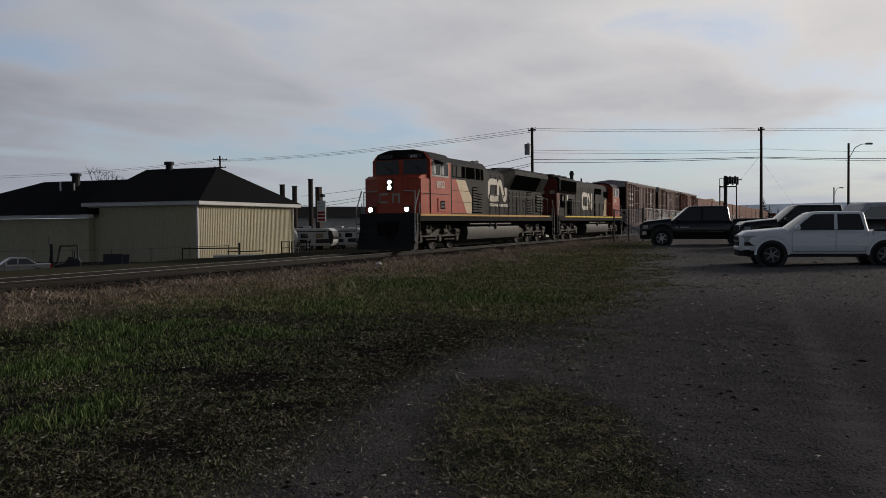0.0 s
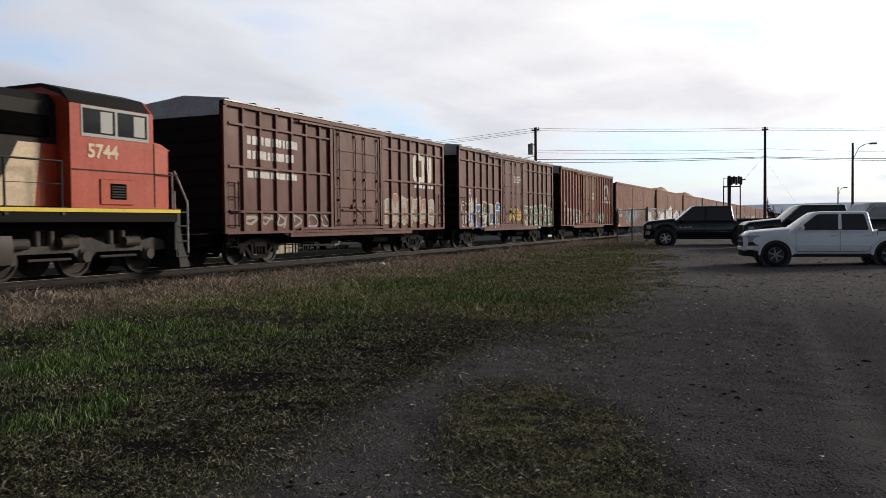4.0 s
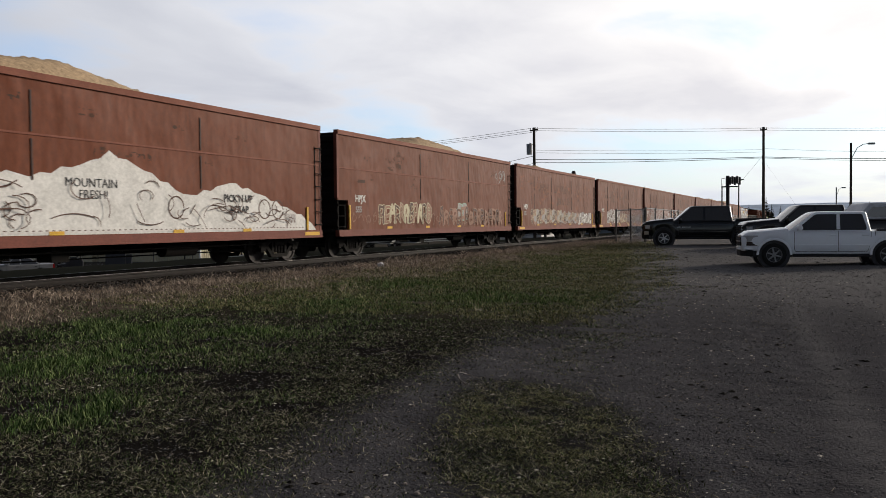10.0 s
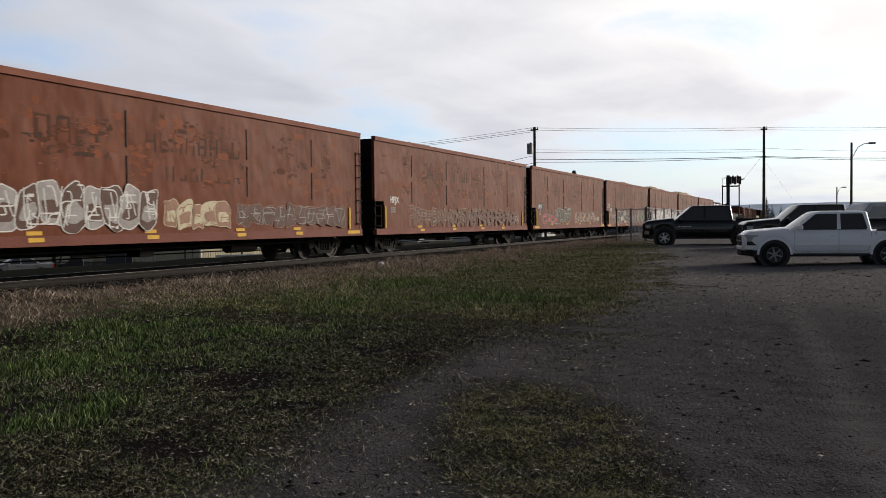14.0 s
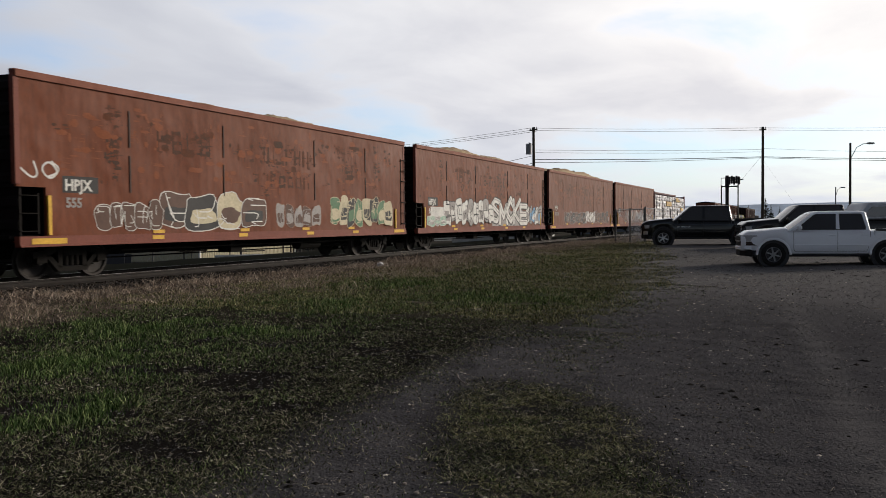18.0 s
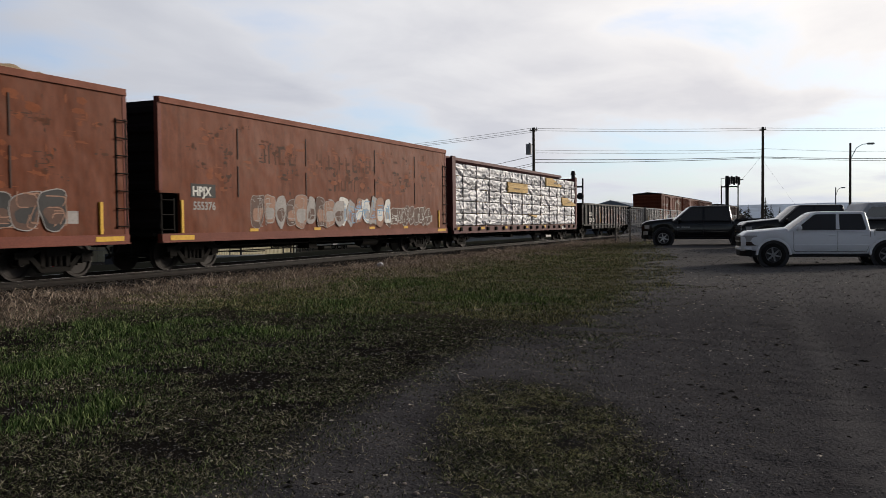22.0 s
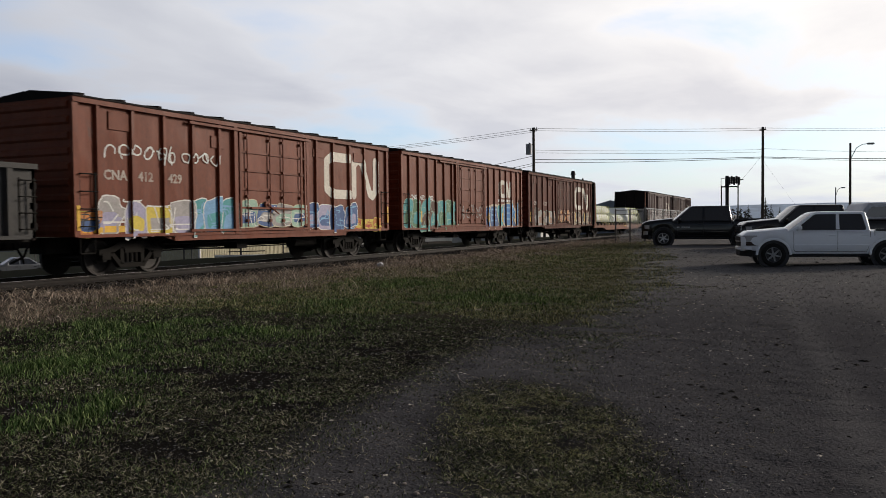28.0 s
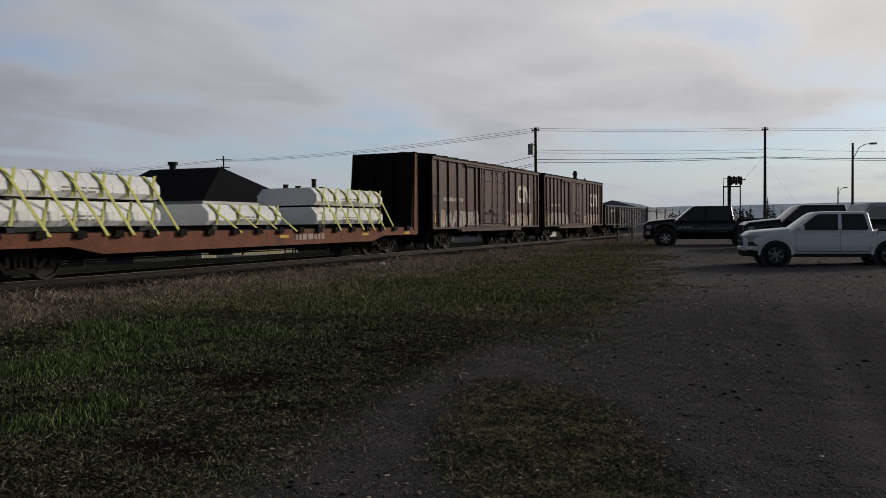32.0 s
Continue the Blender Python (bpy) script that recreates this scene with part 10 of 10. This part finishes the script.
def stand_spot(rnd):
    p = near_spot(rnd, 24, 2.0, 12.0)
    if not p:
        return None
    k = stand(*p) * smoothstep(-0.35, 0.35, n2(p[0], p[1], 2.2, 81) + 0.6 * n2(p[0], p[1], 5.5, 82))
    return (*p, 0.45 + 0.9 * k) if rnd.random() < k else None


def straw_spot(rnd):
    x, y = rnd.uniform(2, 70), rnd.uniform(7.5, 16.6)
    if not in_view(x, y) or rnd.random() > smoothstep(9.8, 12.0, y + 0.05 * x - 0.7 + 1.8 * n2(x, y, 0.4, 11)) * (1 - smoothstep(14.6, 16.0, y + 0.8 * n2(x, y, 0.6, 33))):
        return None
    return (x, y, 0.35 + 1.7 * max(0, n2(x, y, 0.7, 31)) + 1.2 * max(0, n2(x, y, 2.0, 32)))


def green_verge(rnd):
    x, y = 12 + 48 * rnd.random() ** 1.3, rnd.uniform(3, 13)
    if not in_view(x, y) or rnd.random() > turf(x, y):
        return None
    return (x, y, 0.9)


def patch_spot(rnd):
    a, r = rnd.uniform(0, 6.283), rnd.random() ** 0.5
    u, w = 2.3 * r * math.cos(a), 0.85 * r * math.sin(a)
    x, y = 5.55 + 0.906 * u - 0.423 * w, 1.75 + 0.423 * u + 0.906 * w
    if rnd.random() > smoothstep(1.05, 0.4, r) * smoothstep(-0.35, 0.2, n2(x, y, 2.6, 51)):
        return None
    return (x, y, 1.0)


def dead_spot(rnd):
    p = near_spot(rnd, 24, -1.5, 12.5)
    if not p or rnd.random() > 0.10 + 0.9 * smoothstep(1.4, 3.6, p[1] + 0.8 * n2(p[0], p[1], 0.7, 41)) * smoothstep(-0.4, 0.3, n2(p[0], p[1], 1.7, 42)):
        return None
    return (*p, 1.0)


blades("lush_grass", 66000, turf_spot, 0.095, 0.0036, 0.9, GREEN_BLADE, "green spring grass in tufts on the verge")
blades("tall_grass", 17000, stand_spot, 0.085, 0.0036, 0.8, STAND_BLADE, "bright green grass in taller stands")
blades("matted_grass", 60000, mat_spot, 0.030, 0.0036, 2.4, DULL_BLADE, "short matted grass over soil with painted-in shade")
blades("thin_grass", 90000, thin_spot, 0.034, 0.0030, 2.2, DULL_BLADE, "short thin matted grass mixed with dead stalks")
blades("verge_grass", 60000, green_verge, 0.065, 0.0036, 1.2, VERGE_BLADE, "far green verge along the railway")
blades("trodden_grass", 15000, patch_spot, 0.022, 0.0028, 3.2, VERGE_BLADE, "trodden olive grass in the middle of the drive")
blades("dry_grass", 58000, straw_spot, 0.15, 0.0027, 2.0, STRAW, "tangled dry straw along the ballast")
blades("dead_stalks", 50000, dead_spot, 0.013, 0.0034, 6.0, DEAD, "dead stalks lying flat on the soil")


def litter(name, count, size, material, label, category, flat, place):
    rnd, s = random.Random(count), Shape()
    made = 0
    for _ in range(count * 12):
        if made >= count:
            break
        p = place(rnd)
        if not p:
            continue
        x, y = p
        far = math.hypot(x, y)
        r = size * rnd.uniform(0.4, 1.5) * (0.7 + far / 16)
        z = ground_z(x, y)
        a = rnd.uniform(0, 6.283)
        n = len(s.v)
        c, d = math.cos(a), math.sin(a)
        k = rnd.uniform(0.5, 1.0)
        s.v += [(x + c * r, y + d * r, z), (x - d * r * k, y + c * r * k, z), (x - c * r, y - d * r, z), (x + d * r * k, y - c * r * k, z), (x + rnd.uniform(-0.2, 0.2) * r, y, z + r * flat)]
        s.f += [(n, n + 1, n + 4), (n + 1, n + 2, n + 4), (n + 2, n + 3, n + 4), (n + 3, n, n + 4)]
        made += 1
    whole(name, s, material, label, category, kind="stuff", fix=False)


def lot_place(rnd):
    p = near_spot(rnd, 38, -3.0, 9.0)
    return p if p and rnd.random() > 0.75 * turf(*p) else None


def turf_place(rnd):
    p = near_spot(rnd, 26, 0.3, 12.0)
    return p if p and rnd.random() < 0.35 + turf(*p) else None


def ballast_place(rnd):
    x, y = rnd.uniform(3, 75), rnd.choice((rnd.uniform(14.9, 16.6), rnd.uniform(17.0, 18.0), rnd.uniform(15.2, 16.6)))
    return (x, y) if in_view(x, y) else None


litter("lot_gravel", 42000, 0.0085, STONE, "loose grey gravel on the lot", "gravel", 0.4, lot_place)
litter("dead_leaf_litter", 9000, 0.014, FLECK, "pale dead leaves and wood scraps in the turf", "leaf litter", 0.25, turf_place)
litter("lot_scraps", 420, 0.016, FLECK, "pale scraps scattered on the lot", "litter", 0.3, lot_place)
DARK_BIT = plant_mat("dark_debris", (0.008, 0.007, 0.006), (0.014, 0.012, 0.010), (0.03, 0.026, 0.022))
litter("dark_debris", 260, 0.030, DARK_BIT, "dark clods and rotten leaves on the lot", "litter", 0.3, lot_place)
BALLAST_BIT = plant_mat("ballast_bits", (0.012, 0.010, 0.0095), (0.035, 0.031, 0.028), (0.09, 0.08, 0.073), 0.85)
litter("ballast_stones", 16000, 0.022, BALLAST_BIT, "crushed ballast stones along the rails", "ballast", 0.8, lambda rnd: ballast_place(rnd))


def small_litter():
    cup = thing("plastic_bag", pose(25.0, 13.45, ground_z(25, 13.45) + 0.08), "crumpled white plastic bag in the dry grass", "plastic bag")
    rnd, s = random.Random(3), Shape()
    bm = bmesh.new()
    bmesh.ops.create_icosphere(bm, subdivisions=3, radius=0.11)
    for v in bm.verts:
        v.co = v.co * (1 + 0.35 * noise.noise(v.co * 14)) 
        v.co.z *= 0.75
    bm.verts.index_update()
    s.add([v.co for v in bm.verts], [[v.index for v in f.verts] for f in bm.faces])
    bm.free()
    part("bag", s, RV_WHITE, cup, smooth=True)
    for k, (x, y, l, a) in enumerate(((7.0, 2.9, 0.5, 35), (16.5, 8.6, 0.6, 80), (13.0, 5.2, 0.4, 10), (29.0, 11.4, 0.7, 60))):
        whole("dry_stick", Shape().bar([(0, 0, 0), (l * 0.4, 0.02, 0.015), (l, -0.03, 0.0)], 0.008, 6), FLECK_ONE, "short dry stick on the ground", "stick", "sticks on the ground", m=pose(x, y, ground_z(x, y) + 0.015, 0, 0, a))
    for x, y, r in ((4.35, 2.2, 0.017), (4.2, 2.05, 0.02), (4.42, 1.95, 0.015), (6.1, 3.0, 0.016), (8.4, 3.4, 0.018), (5.4, 1.0, 0.016)):
        s = Shape().lathe([(-r * 0.5, r * 0.5), (-r * 0.1, r), (r * 0.35, r * 0.75), (r * 0.5, r * 0.3)], "z", 8)
        s.v = [(a * (1 + 0.3 * math.sin(9 * b / r)), b, c) for a, b, c in s.v]
        whole("stone", s, FLECK_ONE, "small pale stone lying on the lot", "stone", "stones on the lot", m=pose(x, y, ground_z(x, y) + r * 0.3, 0, 0, x * 77))


FLECK_ONE = mat("pale_stone", (0.20, 0.17, 0.15), 0.85, other=(0.13, 0.11, 0.10), scale=20, fine=90, bump=0.3)
small_litter()


def conifer(x, y, base, h, seed):
    t = thing("conifer_tree", pose(x, y, base), "dark far conifer against the sky", "tree", "far conifers")
    part("trunk", Shape().rod((0, 0, 0), (0, 0, h * 0.95), h * 0.02, 6, h * 0.004), POLE_WOOD, t)
    rnd, s = random.Random(seed), Shape()
    for k in range(150):
        f = rnd.random() ** 0.8
        z, r = h * (0.12 + 0.86 * f), h * 0.20 * (1 - f) ** 0.9 * rnd.uniform(0.5, 1.15) + h * 0.01
        a = rnd.uniform(0, 6.283)
        c, d = math.cos(a), math.sin(a)
        w = r * rnd.uniform(0.25, 0.45)
        s.add([(c * r * 0.1, d * r * 0.1, z + r * 0.25), (c * r - d * w, d * r + c * w, z - r * 0.25), (c * r * 1.15, d * r * 1.15, z - r * 0.15), (c * r + d * w, d * r - c * w, z - r * 0.25)], [(0, 1, 2), (0, 2, 3)])
    part("crown", s, CONIFER, t, fix=False)


for k, (x, y, h) in enumerate((x, y, h * 0.66) for x, y, h in ((330, 22.5, 13), (338, 17.0, 17.5), (326, 14.5, 13), (345, 12.2, 12), (352, 27.0, 12), (360, -1.0, 14), (352, -9.0, 13), (372, -12.5, 15), (380, -20, 15), (335, 9.5, 10), (366, -28, 14), (350, 5.0, 9), (390, -36, 14), (344, 24.5, 10))):
    conifer(x, y, -1.0, h, k + 50)


def far_wood():
    rnd, s = random.Random(9), Shape()
    for k in range(5200):
        x, y = rnd.uniform(360, 460), rnd.uniform(-120, 190)
        y = y if not 10 < y < 30 else y + 30
        h = 5.2 + 3.5 * n2(y, 1.0, 0.06, 4) + 2.0 * n2(y, 2.0, 0.3, 8)
        z, r = rnd.uniform(-1, h), rnd.uniform(0.4, 1.1)
        a = rnd.uniform(0, 6.283)
        s.add([(x, y - r, z), (x, y + r * 0.8, z + r * 0.3 * math.sin(a)), (x + r * math.cos(a), y + r * 0.1, z + r)], [(0, 1, 2)])
    whole("far_wood", s, BARE, "dark line of bare trees at the far side of the flats", "woods", kind="stuff", fix=False)


far_wood()


def bare_tree(x, y, base, h, seed):
    t = thing("bare_tree", pose(x, y, base), "leafless tree behind the warehouse roof", "tree", "bare trees")
    rnd, trunk, twigs = random.Random(seed), Shape(), Shape()
    def grow(p, d, l, r, depth):
        q = p + d * l
        (trunk if depth < 2 else twigs).rod(p, q, r, 5, r * 0.65, False)
        if depth < 5:
            for k in range(3):
                e = (d + Vector((rnd.uniform(-0.7, 0.7), rnd.uniform(-0.7, 0.7), rnd.uniform(-0.1, 0.5)))).normalized()
                grow(q, e, l * rnd.uniform(0.6, 0.85), r * 0.6, depth + 1)
    grow(Vector((0, 0, 0)), Vector((0, 0, 1)), h * 0.3, h * 0.02, 0)
    part("trunk", trunk, POLE_WOOD, t)
    part("crown", twigs, POLE_WOOD, t, "bare spreading twigs", fix=False)


bare_tree(93.0, 96.0, -2.0, 12.4, 3)
bare_tree(100.0, 92.0, -2.0, 11.6, 6)


def hills():
    s, n = Shape(), 120
    for k in range(n + 1):
        a = radians(-30 + 90 * k / n)
        h = 62 + 14 * n2(k * 0.05, 0, 1.0, 2) + 6 * n2(k * 0.21, 1, 1.0, 4)
        s.v += [(2900 * math.cos(a), 2900 * math.sin(a), -8), (3300 * math.cos(a), 3300 * math.sin(a), h * smoothstep(8, 22, 40 - abs(math.degrees(a) - 5)))]
    s.f = [(2 * k, 2 * k + 1, 2 * k + 3, 2 * k + 2) for k in range(n)]
    whole("backdrop", s, HILL, "low hills on the horizon, haze painted into their blue-grey", "hills", kind="structure", fix=False)


# the haze of distance is painted into this pale blue
HILL = mat("haze_blue_hills", (0.52, 0.61, 0.74), 1.0, other=(0.47, 0.56, 0.69), scale=0.004, fine=0.02, bump=0.0, gloss=0.0)
hills()


# ---- motion ----
def run(t):
    """How far the train has come at t seconds, less its place half way; it slows a little."""
    u = t - 16.0
    return 14.0488 * u - 0.01808 * u * u + 0.5634 * (u / 16) ** 3 - float(np.interp(t, SLACK_T, SLACK))


# the slack between the cars runs in and out: seconds, metres behind the even run
SLACK_T = (0, 3, 7, 10, 12, 14, 17, 20, 22, 25, 28, 29, 31, 32)
SLACK = (0.0, -0.02, 0.07, 0.13, -0.02, -0.38, -0.47, -0.47, -0.58, -0.50, -0.60, -0.66, -0.62, -0.45)


def motions():
    for ob, s, *lift in TRAIN:
        z = RAIL_Z + (lift[0] if lift else 0.0)
        walk(ob, [(t, pose(s - run(t), TRACK_Y, z)) for t in range(33)])
    # wheels of one size roll alike, so they share their keys
    for mesh, r in ((WHEEL_MESH, 0.457), (LOCO_WHEEL, 0.52)):
        same = [w for w in WHEELS if w.data == mesh]
        walk(same[0], [(k / 30, pose(0, 0, 0, 0, math.degrees(-(run(k / 30) - run(0)) / r) % 360, 0)) for k in range(961)])
        for w in same[1:]:
            w.rotation_mode = "QUATERNION"
            w.animation_data_create()
            w.animation_data.action = same[0].animation_data.action
            w.animation_data.action_slot = same[0].animation_data.action_slot


motions()
